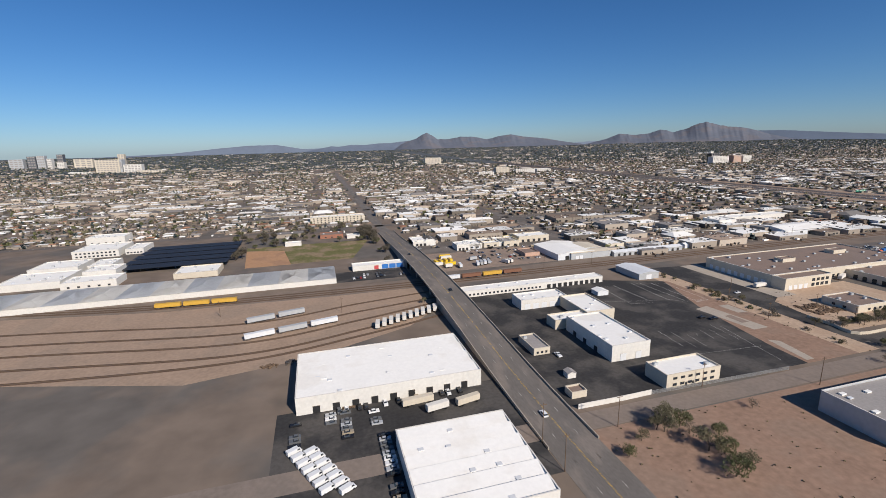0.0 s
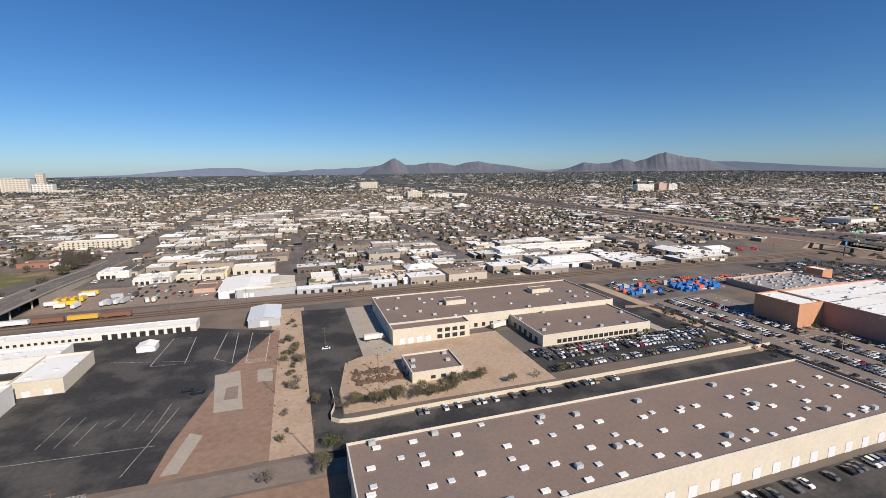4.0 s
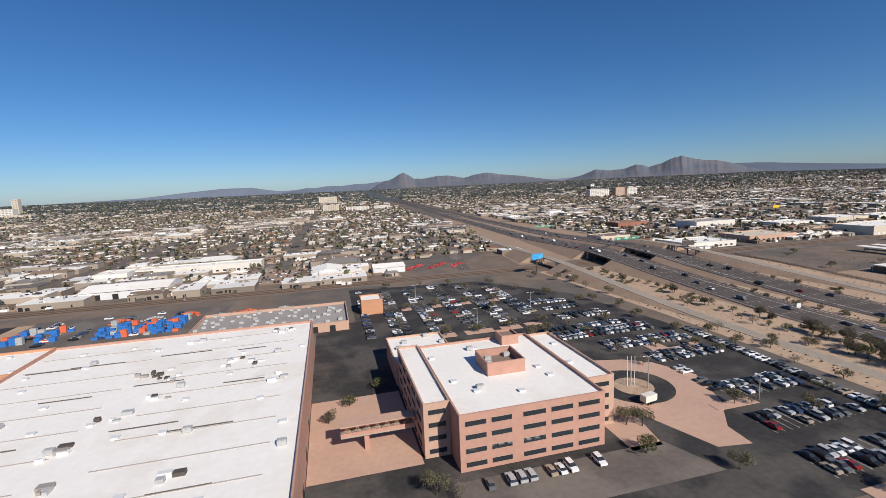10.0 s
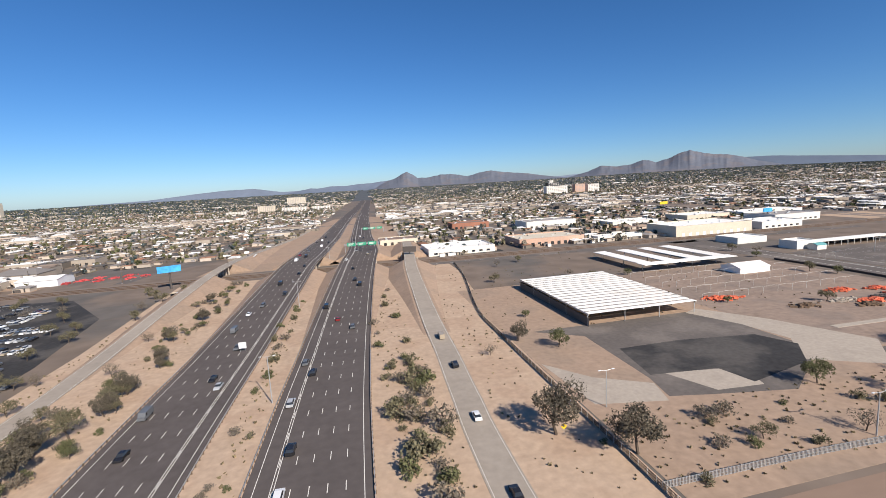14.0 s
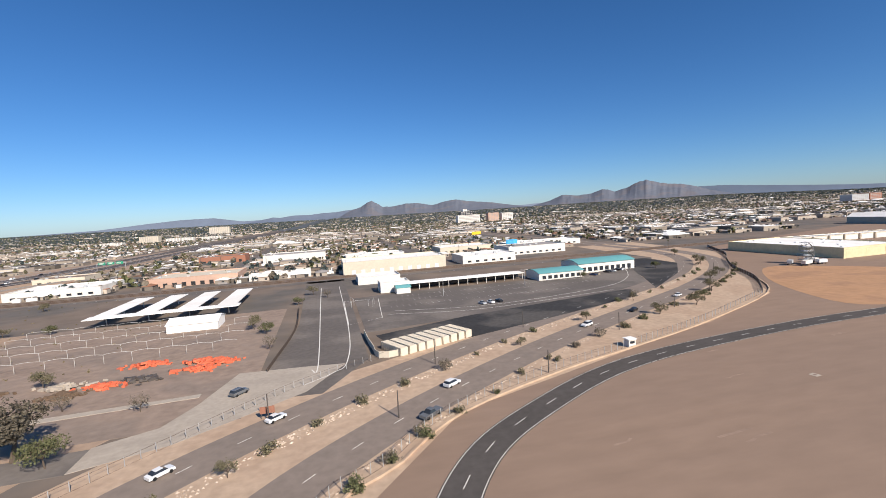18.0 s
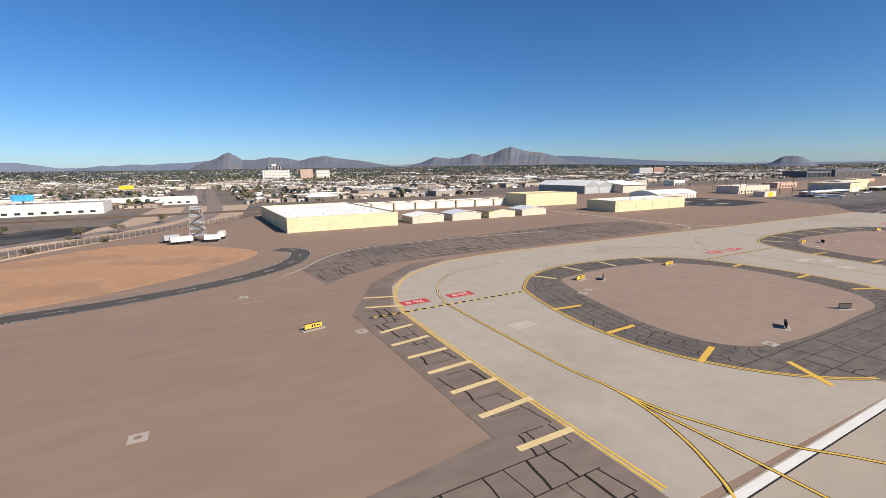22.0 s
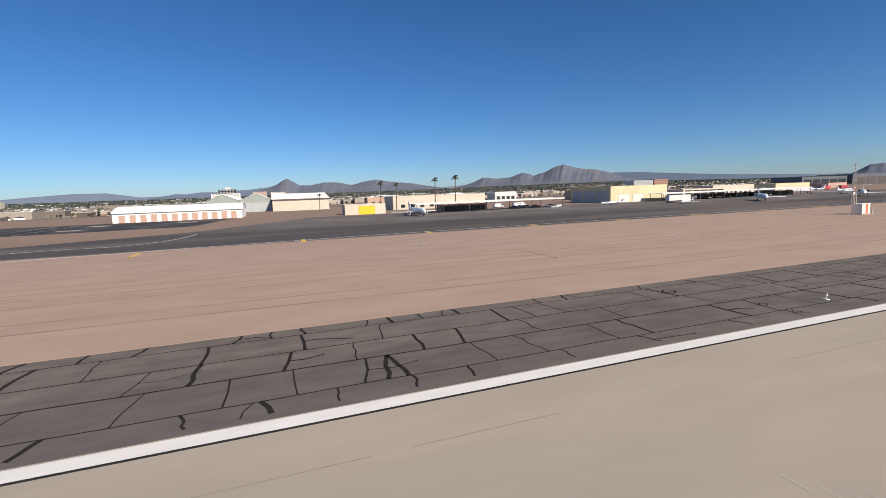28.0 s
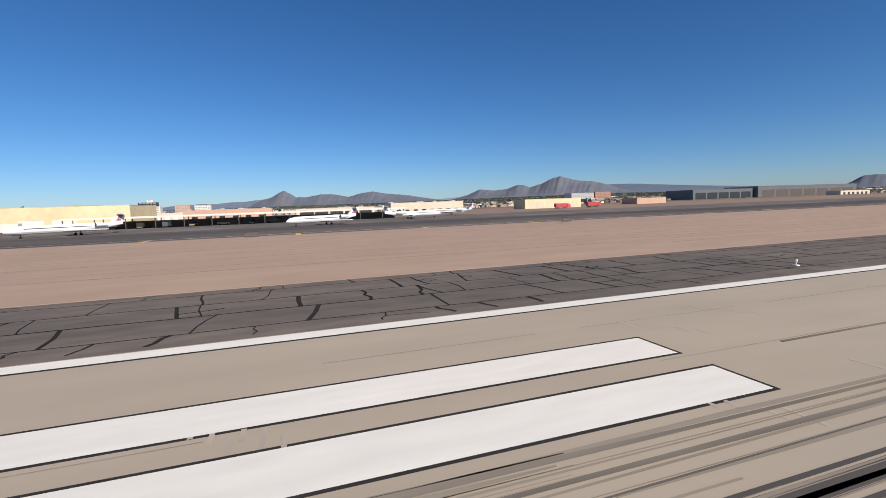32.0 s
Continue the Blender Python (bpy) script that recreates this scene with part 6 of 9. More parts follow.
def ring_cracks(outer, inner, seed):
    """Sealed joints that follow a ring of asphalt round an island, with cross cracks between them."""
    rk = random.Random(seed)
    ro, ri = rounded(outer, 5), rounded(inner, 5)
    c = (sum(p[0] for p in ri) / len(ri), sum(p[1] for p in ri) / len(ri))
    n = 150
    at = lambda k, f: Vector((c[0] + math.cos(6.2832 * k / n) * w_of(k, f), c[1] + math.sin(6.2832 * k / n) * w_of(k, f), 0))
    span = [(reach(c, 6.2832 * k / n, ri), reach(c, 6.2832 * k / n, ro)) for k in range(n)]
    w_of = lambda k, f: span[int(k) % n][0] * (1 - f) + span[int(k) % n][1] * f
    bm = bmesh.new()
    levels = [0.03, .2, .37, .55, .73, .9]
    for f in levels[1:-1]:
        for part_of in range(5):
            k0 = part_of * 30 + rk.randint(0, 4)
            w = rk.uniform(.04, .075)
            run = []
            for p in [at(k, f + rk.uniform(-.012, .012)) for k in range(k0, k0 + rk.randint(20, 31))] + [None]:
                if p is not None and p.y > 33.5:
                    run.append(p)
                else:
                    if len(run) > 1:
                        ribbon(bm, run, w, -w, 0)
                    run = []
    for f, g in zip(levels, levels[1:]):
        k = rk.uniform(0, 2)
        while k < n:
            a, b = at(k, f), at(k + rk.choice((0, 0, 1)), g)
            m = a.lerp(b, rk.uniform(.3, .7)) + Vector((rk.uniform(-.25, .25), rk.uniform(-.25, .25), 0))
            w = rk.choice((.03, .045, .06, .09))
            if min(a.y, m.y, b.y) > 33:
                ribbon(bm, [a, m, b], w, -w, 0)
            k += rk.choice((.9, 1.4, 2.2, 3.4))
    for v in bm.verts:
        v.co.z = 0.108
    return tagged(part("cracks", bm, M_CRACK), "black sealed cracks across the asphalt", "cracks", kind="stuff")


for k, (outer, inner) in enumerate(ISLANDS):
    ring_cracks(outer, inner, 40 + k)
    xs = [p[0] for p in outer]
    cracks("cracks", min(xs), 20.4, max(xs), 34.5, 44 + k, ny=4, bold=.95, keep=lambda x, y, o=rounded(outer, 4), i=rounded(inner, 4): inside((x, y), o) and not inside((x, y), i))
cracks("cracks", 1582, 112, 1760, 166, 52, ny=11, keep=lambda x, y: inside((x, y), OLD_APRON), bold=1.1)
bm = bmesh.new()
old_line = spline([(1575.6, 125.1), (1582.8, 132.6), (1592.3, 145.7), (1605.9, 155.9), (1624.8, 158.7), (1652.7, 159.4), (1695.5, 155.2)], 8)
ribbon(bm, old_line, .3, -.3, .125)
tagged(part("old_apron_line", bm, M_APRONLINE), "faded pale line curving across the old apron", "marking", kind="structure")
cracks("cracks", 1567, 21, 1590, 110, 50, ny=22, keep=lambda x, y: 1583 < x < 1589.5 and y < 84 or y < 33)

bm = bmesh.new()
for a, b in (((1760.5, 55.6), (1778.9, 56.4)), ((1778.9, 56.4), (1779, 52.7)), ((1779, 52.7), (1818.7, 52.8))):
    ribbon(bm, [Vector((*a, 0)), Vector((*b, 0))], .07, -.07, .131)
tagged(part("drain_slot", bm, M_CRACK), "narrow dark drain slot across the dirt island", "drain", kind="structure")
for x, y, w, d in ((1713, 53, 3.4, 1.7), (1721, 60, 2.8, 1.5), (1716, 64, 4.2, 1.2), (1842, 66, 3.2, 1.5), (1858, 57, 2.6, 2.0), (1607, 62, 2.6, 1.6)):
    patch("concrete_repair", [(x - w, y - d), (x + w, y - d * .8), (x + w * .9, y + d), (x - w * .9, y + d)], .0885, M_REPAIR, "paler repaired patch in the taxiway concrete", "paving")

# service road inside the fence
SERVICE = [(1276, 20), (1282, 50), (1296, 74), (1318, 90), (1345, 103), (1378, 110), (1430, 114.5), (1489, 114.5), (1530, 117), (1560, 126), (1580, 142), (1588, 162), (1582, 172)]
line = spline(SERVICE, 8)
top = tagged(new("service_road"), "dark narrow perimeter service road with white lines", "road", kind="structure")
bm = bmesh.new()
ribbon(bm, line, 3.6, -3.6, 0.07, 0.04)
part("carriageway", bm, M_SERVICE, top)
bm = bmesh.new()
ribbon(bm, line, -3.25, -3.38, 0.085)
ribbon(bm, line, 3.38, 3.25, 0.085)
part("edge_lines", bm, M_WHITEPAINT, top)
bm = bmesh.new()
dashes(bm, line, 0, 0.16, 4, 8, 0.085)
part("centre_dashes", bm, M_WHITEPAINT, top)
patch("dirt_patch", rounded([(1466, 128), (1478, 160), (1500, 190), (1531, 214), (1556, 198), (1575, 170), (1560, 146), (1538, 130), (1513, 120), (1484, 119)], 4), 0.06, M_ORANGEDIRT, "bare orange dirt patch", "ground")

# boulevard outside the fence
BV1 = [(1205, -60), (1212, 20), (1226, 68), (1262, 104), (1318, 141), (1384, 176), (1440, 204), (1490, 238), (1530, 285), (1550, 345), (1556, 430), (1560, 600), (1568, 900)]
BV2 = [(1228, -60), (1238, 20), (1252, 60), (1282, 92), (1336, 128), (1398, 160), (1452, 188), (1504, 224), (1545, 272), (1566, 340), (1572, 430), (1576, 600), (1584, 900)]
patch("boulevard_verge", [(1190, -60), (1240, -60), (1262, 52), (1298, 93), (1362, 116), (1402, 129), (1462, 156), (1514, 219), (1580, 300), (1600, 430), (1530, 430), (1518, 300), (1470, 240), (1380, 188), (1300, 142), (1240, 112), (1205, 70)], 0.05, M_PALEDIRT, "tan gravel verge and median with shrubs", "ground")
for pts in (BV1, BV2):
    road("boulevard", pts, 11, M_BOULEVARD, "curving grey boulevard carriageway", 0.075)
patch("drive_north", [(1250, 118), (1268, 116), (1282, 140), (1282, 340), (1256, 340), (1258, 200)], 0.06, M_OLDASPHALT, "grey asphalt drive", "drive")
patch("plaza", [(1222, 95), (1238, 100), (1264, 119), (1275, 138), (1263, 140), (1244, 142), (1238, 121), (1233, 110), (1222, 105)], 0.07, M_CONC2, "pale concrete forecourt", "paving")
patch("yard_road", [(1140, 95), (1192, 94.4), (1222, 94.8), (1222, 104.5), (1204, 104.2), (1185, 106), (1140, 107)], 0.062, M_OLDASPHALT, "worn asphalt lane in the yard", "lane")
patch("yard_kerb", [(1160, 124.6), (1204, 124), (1237, 126), (1237, 128.4), (1204, 126.8), (1160, 127.6)], 0.16, M_CONC2, "long pale concrete kerb strip", "paving")
patch("bus_lot_north", [(1284, 172), (1400, 190), (1432, 192), (1480, 282), (1430, 250), (1316, 256), (1284, 250)], 0.07, M_OLDASPHALT, "worn grey asphalt bus lot", "car park")
patch("bus_lot_dark", [(1287, 166), (1327, 180), (1402, 194), (1420, 197), (1412, 180), (1354, 160), (1318, 148), (1289, 157)], 0.085, M_ASPHALT, "fresh black asphalt strip", "car park")
patch("bus_lot_east", [(1432, 192), (1476, 226), (1508, 262), (1512, 300), (1482, 300), (1470, 262)], 0.08, M_ASPHALT, "dark asphalt car park", "car park")
patch("yard_south", [(1046, 62), (1200, 64), (1216, 96), (1246, 140), (1250, 240), (1046, 240)], 0.04, M_DIRT, "bare tan dirt yard with trees", "ground")
patch("old_car_park", [(1057, 160.5), (1073, 149), (1071.9, 110), (1069.6, 99), (1080.6, 96.5), (1103.6, 92), (1134.5, 112), (1134, 143), (1130.5, 161)], 0.06, M_OLDASPHALT, "worn brown-grey car park", "car park")
patch("old_car_park_black", [(1077.4, 133.5), (1073.5, 112), (1094.8, 109.7), (1097, 99), (1122.5, 105.2), (1133.6, 117.4), (1128.8, 129.5), (1101, 133.7)], 0.075, M_ASPHALT, "black asphalt remnant of a car park", "car park")
patch("old_slab", [(1126, 160), (1134, 164), (1148, 142), (1160, 112), (1142, 96), (1123, 107), (1136, 122), (1134, 140)], 0.065, M_CONC2, "pale concrete drive slab", "paving")
patch("old_slab", [(1047, 130), (1057, 116), (1071, 107), (1068, 97), (1049, 101)], 0.065, M_CONC2, "pale broken concrete slab", "paving")
patch("old_slab", [(1078, 112), (1102, 108), (1098, 97), (1084, 98)], 0.063, M_CONC2, "pale broken concrete slab", "paving")
patch("storage_yard", rect(1140, 108, 1250, 240), 0.055, M_YARD, "brown worn storage yard", "yard")

bm = bmesh.new()
for pts in ([(1266.4, 300), (1266.4, 242), (1266.6, 142), (1264.5, 136)], [(1277.8, 300), (1277.8, 181), (1275.3, 140), (1271, 131), (1263, 124)],
            [(1278.5, 243.6), (1278.2, 188.5), (1293, 195), (1296.5, 241.5), (1278.5, 243.6)], [(1300, 206), (1345, 196), (1408, 207), (1440, 226), (1466, 262)], [(1296, 200), (1340, 190), (1412, 199)]):
    ribbon(bm, [Vector((*p, 0)) for p in pts] if len(pts) == 5 and pts[0] == pts[-1] else spline(pts, 8), .16, -.16, .093)
tagged(part("lot_lines", bm, M_WHITEPAINT), "white painted lines of the bus lot and drive", "marking", kind="structure")
bm = bmesh.new()
for r, y0, a, b in ((0, 214, 1300, 1400), (1, 228, 1305, 1425), (2, 240, 1310, 1430)):
    for k in range(int((b - a) / 3)):
        ribbon(bm, [Vector((a + 3 * k, y0, 0)), Vector((a + 3 * k, y0 + 5, 0))], .05, -.05, .09)
tagged(part("bay_lines_bus_lot", bm, M_WHITEPAINT), "faint white bay lines of the bus lot", "marking", kind="structure")
bm = bmesh.new()
ribbon(bm, spline([(1767, 232), (1766.5, 180), (1766, 134)], 6), .35, -.35, .05)
ribbon(bm, spline([(1766, 136), (1760, 128), (1748, 124.5)], 6), .2, -.2, .05)
ribbon(bm, spline([(1766, 136), (1773, 128), (1786, 123.5)], 6), .2, -.2, .05)
tagged(part("old_taxi_line", bm, M_WHITEPAINT), "faded pale taxi line on the dirt apron", "marking", kind="structure")
bm = bmesh.new()
for pts in ([(1905.7, 93), (1936, 95.2), (1989, 100.4), (2040, 102), (2300, 103), (2700, 103)], [(1907, 109), (1942, 113.5), (1953, 114), (1961, 122), (1964.4, 138.8)]):
    ribbon(bm, spline(pts, 10), .22, -.22, .134)
tagged(part("taxi_edge_line", bm, M_WHITEPAINT), "white edge line of the asphalt taxiway", "marking", kind="structure")
for x in (1935, 1961.7):
    paint("edge_bar", [rect(x - .45, 88.5, x + .45, 95)], 0.13, M_YELLOWPAINT, "yellow painted bar at the taxiway edge")
for x in range(1990, 2560, 28):
    paint("edge_bar", [[(x, 96), (x + 1, 96), (x + 1, 102), (x, 102)]], 0.13, M_YELLOWPAINT, "yellow painted bar at the taxiway edge")
bm = bmesh.new()
for a, b in (((1893, 250), (1892, 187)), ((1904, 245), (1902, 189))):
    ribbon(bm, [Vector((*a, 0)), Vector((*b, 0))], .2, -.2, .08)
tagged(part("apron_lines", bm, M_WHITEPAINT), "white lines on the black apron", "marking", kind="structure")
for x, y in ((1913.6, 230), (1913.3, 201), (1947, 229)):
    patch("apron_slab", [(x - 4, y - 3), (x + 4, y - 4), (x + 4, y + 3), (x - 4, y + 4)], .082, M_CONC2, "pale concrete pad on the black apron", "paving")
bm = bmesh.new()
for k in range(7):
    y = 126 + k * 4
    ribbon(bm, spline([(1606 + k * 3, y), (1660, y + 3 + k * .6), (1735, y + 4 - k * .3)], 8), .5, -.2, .066)
tagged(part("apron_streaks", bm, M_RAKE), "dark worn streaks along the old apron", "streaks", kind="stuff")
rs = random.Random(61)
bm = bmesh.new()
for k in range(34):
    x, y = rs.uniform(1290, 1580), rs.uniform(-5, 105)
    ln = rs.uniform(2, 9)
    ribbon(bm, [Vector((x + ln * j / 4, y + rs.uniform(-.4, .4) + j * .25, 0)) for j in range(5)], rs.uniform(.15, .6), -rs.uniform(.1, .4), .04)
tagged(part("dirt_scars", bm, M_RAKE), "dark scuffed scars on the airfield dirt", "scars", kind="stuff")

# ---- vehicles ----
M_TYRE = mat("tyre", (0.02, 0.02, 0.02), rough=0.9)
PAINTS = {"white": (0.75, 0.75, 0.74), "silver": (0.42, 0.43, 0.44), "black": (0.02, 0.02, 0.022), "grey": (0.13, 0.135, 0.14), "red": (0.26, 0.025, 0.022), "blue": (0.035, 0.06, 0.13), "tan": (0.36, 0.3, 0.22), "yellow": (0.75, 0.5, 0.04)}
for k, c in PAINTS.items():
    mat("car paint " + k, c, rough=0.25, vary=0.04)
SHAPES = {  # length, width, body profile (x, z), cabin profile (x, z)
    "car": (4.6, 1.8, [(-2.3, .35), (-2.28, .85), (-1.5, 1.0), (1.0, 1.0), (2.2, .8), (2.3, .35)], [(-1.7, 1.0), (-1.1, 1.42), (.3, 1.42), (1.05, 1.0)]),
    "suv": (4.8, 1.95, [(-2.4, .4), (-2.4, 1.1), (-2.2, 1.15), (1.1, 1.12), (2.3, .95), (2.4, .4)], [(-2.25, 1.12), (-2.0, 1.72), (.4, 1.72), (1.15, 1.12)]),
    "pickup": (5.6, 2.0, [(-2.8, .5), (-2.8, 1.15), (-.4, 1.15), (1.5, 1.15), (2.7, 1.0), (2.8, .5)], [(-.6, 1.15), (-.4, 1.8), (.8, 1.8), (1.5, 1.15)]),
    "van": (5.6, 2.0, [(-2.8, .4), (-2.8, 2.2), (1.6, 2.2), (2.1, 1.2), (2.75, 1.0), (2.8, .4)], [(.9, 1.3), (1.0, 2.0), (1.68, 2.0), (2.05, 1.3)]),
}
CAR_MESH = {}


def extrude(bm, prof, w0, w1, mi=0):
    a = [bm.verts.new((x, -w0 if z < prof[0][1] + .1 or w0 == w1 else -w1, z)) for x, z in prof]
    b = [bm.verts.new((x, w0 if z < prof[0][1] + .1 or w0 == w1 else w1, z)) for x, z in prof]
    n = len(prof)
    bm.faces.new(a).material_index = mi
    bm.faces.new(b[::-1]).material_index = mi
    for i in range(n):
        j = (i + 1) % n
        bm.faces.new((a[j], a[i], b[i], b[j])).material_index = mi
    bmesh.ops.recalc_face_normals(bm, faces=bm.faces[:])


def car_meshes(kind, paint):
    if (kind, paint) not in CAR_MESH:
        ln, w, body, cabin = SHAPES[kind]
        out = {}
        bm = bmesh.new()
        extrude(bm, body, w / 2, w / 2)
        out["body"] = mesh_of(bm, "body", MATS["car paint " + paint])
        bm = bmesh.new()
        extrude(bm, cabin, w / 2 - .06 if kind != "van" else w / 2 + .01, w / 2 - .28 if kind != "van" else w / 2 + .01)
        out["cabin_glass"] = mesh_of(bm, "cabin_glass", M_GLASS)
        bm = bmesh.new()
        top = max(z for _, z in cabin)
        xs = [x for x, z in cabin if z == top]
        box(bm, min(xs), -w / 2 + .25, top - .02, max(xs), w / 2 - .25, top + .05)
        out["roof"] = mesh_of(bm, "roof", MATS["car paint " + paint])
        bm = bmesh.new()
        rod(bm, (0, -.11, 0), (0, .11, 0), .34, sides=10)
        out["wheel"] = CAR_MESH.setdefault("wheel", mesh_of(bm, "wheel", M_TYRE))
        CAR_MESH[(kind, paint)] = out
    return CAR_MESH[(kind, paint)]


def car(kind, paint, x, y, turn, where, group, z=0.1):
    ln, w, body, cabin = SHAPES[kind]
    top = thing(kind, x, y, z, f"{paint} {kind if kind != 'suv' else 'sport utility car'} {where}", "car" if kind in ("car", "suv") else kind, group, turn=turn)
    me = car_meshes(kind, paint)
    part("body", me["body"], None, top)
    part("cabin_glass", me["cabin_glass"], None, top, "dark cabin glass")
    if kind != "van":
        part("roof", me["roof"], None, top)
    for sx in (-.3, .31):
        for sy in (-1, 1):
            part("wheel", me["wheel"], None, top, loc=(sx * ln, sy * (w / 2 - .08), .34))
    return top


MIX = ["white"] * 9 + ["silver"] * 5 + ["black"] * 9 + ["grey"] * 7 + ["red"] + ["blue"] + ["tan"] * 2
rc = random.Random(77)
SPOTS = []


def bays(x0, y0, x1, y1, turn, fill=0.85, step=2.75):
    n = int(math.hypot(x1 - x0, y1 - y0) / step)
    for k in range(n):
        if rc.random() < fill:
            u = (k + .5) / n
            SPOTS.append((x0 + (x1 - x0) * u + rc.uniform(-.2, .2), y0 + (y1 - y0) * u + rc.uniform(-.2, .2), turn + rc.choice((0, 180)) + rc.uniform(-2, 2)))


for x in (532, 546.5, 551.8, 566.5, 571.8):
    bays(x, 88, x, 168, 0, .9)
    bays(x, 174, x, 256, 0, .88)
bays(587, 88, 587, 176, 0, .85)
for x in (724, 737.5, 742.8, 756.5, 761.8, 775.5, 780.8, 794.5, 799.8):
    bays(x, 216, x, 262, 0, .55)
    bays(x, 268, x, 322 - max(0, (x - 780) * .6), 0, .3)
for x, a, b in ((812, 224, 300), (817, 224, 296)):
    bays(x, a, x, b, 0, .5)
for y, a, b in ((76, 822, 862), (81.3, 822, 862), (95.5, 827, 862), (100.8, 827, 862), (115.6, 834, 864), (121, 834, 864), (148, 832, 864), (153.3, 832, 864), (166, 822, 864), (171.3, 822, 862), (184, 803, 862), (189.3, 803, 860), (197, 806, 858), (213, 824, 854), (218.3, 824, 852), (232, 824, 850), (246, 824, 846), (251.3, 824, 842)):
    bays(a, y, b, y, 90, .82)
bays(868, 70, 872, 180, 0, .95, 2.9)
bays(833, 118, 834.5, 140, 0, .75, 3.2)
bays(740, 96.5, 776, 96.5, 90, .35)
for y in (181.5, 192.5, 198, 203):
    bays(404, y, 520, y, 90, .72)
bays(330, 163, 430, 163, 90, .45)
for y in (68, 84):
    bays(310, y, 495, y, 90, .5)
for x in (-6, 8, 14, 26):
    bays(x, 158, x, 178, 0, .7)
bays(27.5, 118, 27.5, 158, 0, .9)
bays(-4, 178.6, 70, 178.6, 90, .55)
bays(88 - 60, 380, 80, 380, 90, .6)
bays(-8, 388, 60, 388, 90, .4)
for y in (392, 404, 416, 430, 440):
    bays(622, y, 690, y, 90, .6)
    bays(150, y, 224, y, 90, .3)
for x in (536, 545, 556, 570, 584, 600, 612):
    bays(x, 268, x, 318, 0, .42)
for y in (385, 396, 410):
    bays(376, y, 500, y, 90, .35)
bays(1430, 246, 1472, 262, 110, .8)
bays(1330, 198, 1352, 201, 100, .5, 4)
bays(1060, 430, 1130, 430, 90, .6)
bays(1150, 428, 1200, 428, 90, .5)
bays(1225, 396, 1275, 396, 90, .6, 4)
bays(2096, 204, 2124, 200, 0, .9, 4)
bays(2110, 188, 2118, 187, 0, .9, 4)
SPOTS.sort(key=lambda s: s[1])
KINDS = ["car"] * 6 + ["suv"] * 4 + ["pickup"] * 2
near = [s for s in SPOTS if s[1] < 178][:140]
for x, y, turn in near:
    car(rc.choice(KINDS), rc.choice(MIX), x, y, turn, "in a car park bay", "parked cars")
verts, faces, index = [], [], []
paints = list(PAINTS)
for x, y, turn in SPOTS[len(near):] if near == SPOTS[:len(near)] else [s for s in SPOTS if s not in near]:
    m = pose(x, y, .1, 0, 0, turn)
    pi = paints.index(rc.choice(MIX))
    for x0, x1, w, z0, z1, mi in ((-2.3, 2.3, .9, .25, .95, pi), (-1.5, .8, .75, .95, 1.45, 8)):
        n = len(verts)
        sh = .45 if mi == 8 else .05
        for zz, s in ((z0, 0), (z1, sh)):
            for px, py in ((x0 + s, -w + s * .4), (x1 - s, -w + s * .4), (x1 - s, w - s * .4), (x0 + s, w - s * .4)):
                verts.append(tuple(m @ Vector((px, py, zz))))
        faces.extend(((n, n + 1, n + 5, n + 4), (n + 1, n + 2, n + 6, n + 5), (n + 2, n + 3, n + 7, n + 6), (n + 3, n, n + 4, n + 7), (n + 4, n + 5, n + 6, n + 7)))
        index.extend((mi,) * 4 + (pi if mi == 8 else mi,))
stuff("parked_cars_far", verts, faces, [MATS["car paint " + k] for k in paints] + [M_GLASS], index, "hundreds of parked cars of many colours further off", "cars")
# traffic
for line, sgn, n, sd in ((FWL, -1, 26, 3), (FWR, 1, 22, 4)):
    rt = random.Random(sd)
    for k in range(n):
        y = 60 + 560 * (k / n) ** 1.3 + rt.uniform(-9, 9)
        p = min(line, key=lambda q: abs(q.y - y))
        q = min(line, key=lambda q2: abs(q2.y - y - 12))
        f = (y - p.y) / (q.y - p.y) if abs(q.y - p.y) > .1 else 0
        c = p.lerp(q, max(-1, min(1, f)))
        turn = math.degrees(math.atan2(q.y - p.y, q.x - p.x)) if q.y > p.y else 88
        car(rt.choice(("car", "car", "suv", "pickup", "van")), rt.choice(MIX), c.x + rt.choice((-9.2, -5.5, -1.8, 1.8, 5.5)), y, turn + (0 if sgn > 0 else 180), "driving on the freeway", "freeway traffic", c.z + .12)
for x, y, turn, kind, paint in ((1017.5, 104, 88, "car", "white"), (1020, 138, 88, "suv", "black"), (1021.5, 167, 88, "van", "tan"), (1016.5, 74, 88, "car", "black"), (1258, 104, 40, "car", "white"), (1240, 88, 45, "car", "white"), (1291, 93, 215, "pickup", "grey"), (1300, 108, 35, "suv", "white"), (1247, 124, 50, "suv", "grey"), (1361, 143, 205, "suv", "white"), (1196, 92, 20, "car", "black"), (1425, 170, 205, "car", "white"), (1390, 155, 208, "car", "black"), (93, 150, 90, "suv", "white"), (98, 300, -90, "car", "black"), (98, 240, -90, "car", "grey"), (92, 420, 90, "car", "black"), (243, 210, 0, "pickup", "black"), (238, 214, 0, "car", "black"), (126, 196, 90, "pickup", "white"), (300, 244, 180, "car", "white")):
    zz = .12 + (7.4 if 280 < y < 440 and x < 110 else 2.2 if x < 110 and y == 240 else 0)
    car(kind, paint, x, y, turn, "driving on the road", "road traffic", zz)


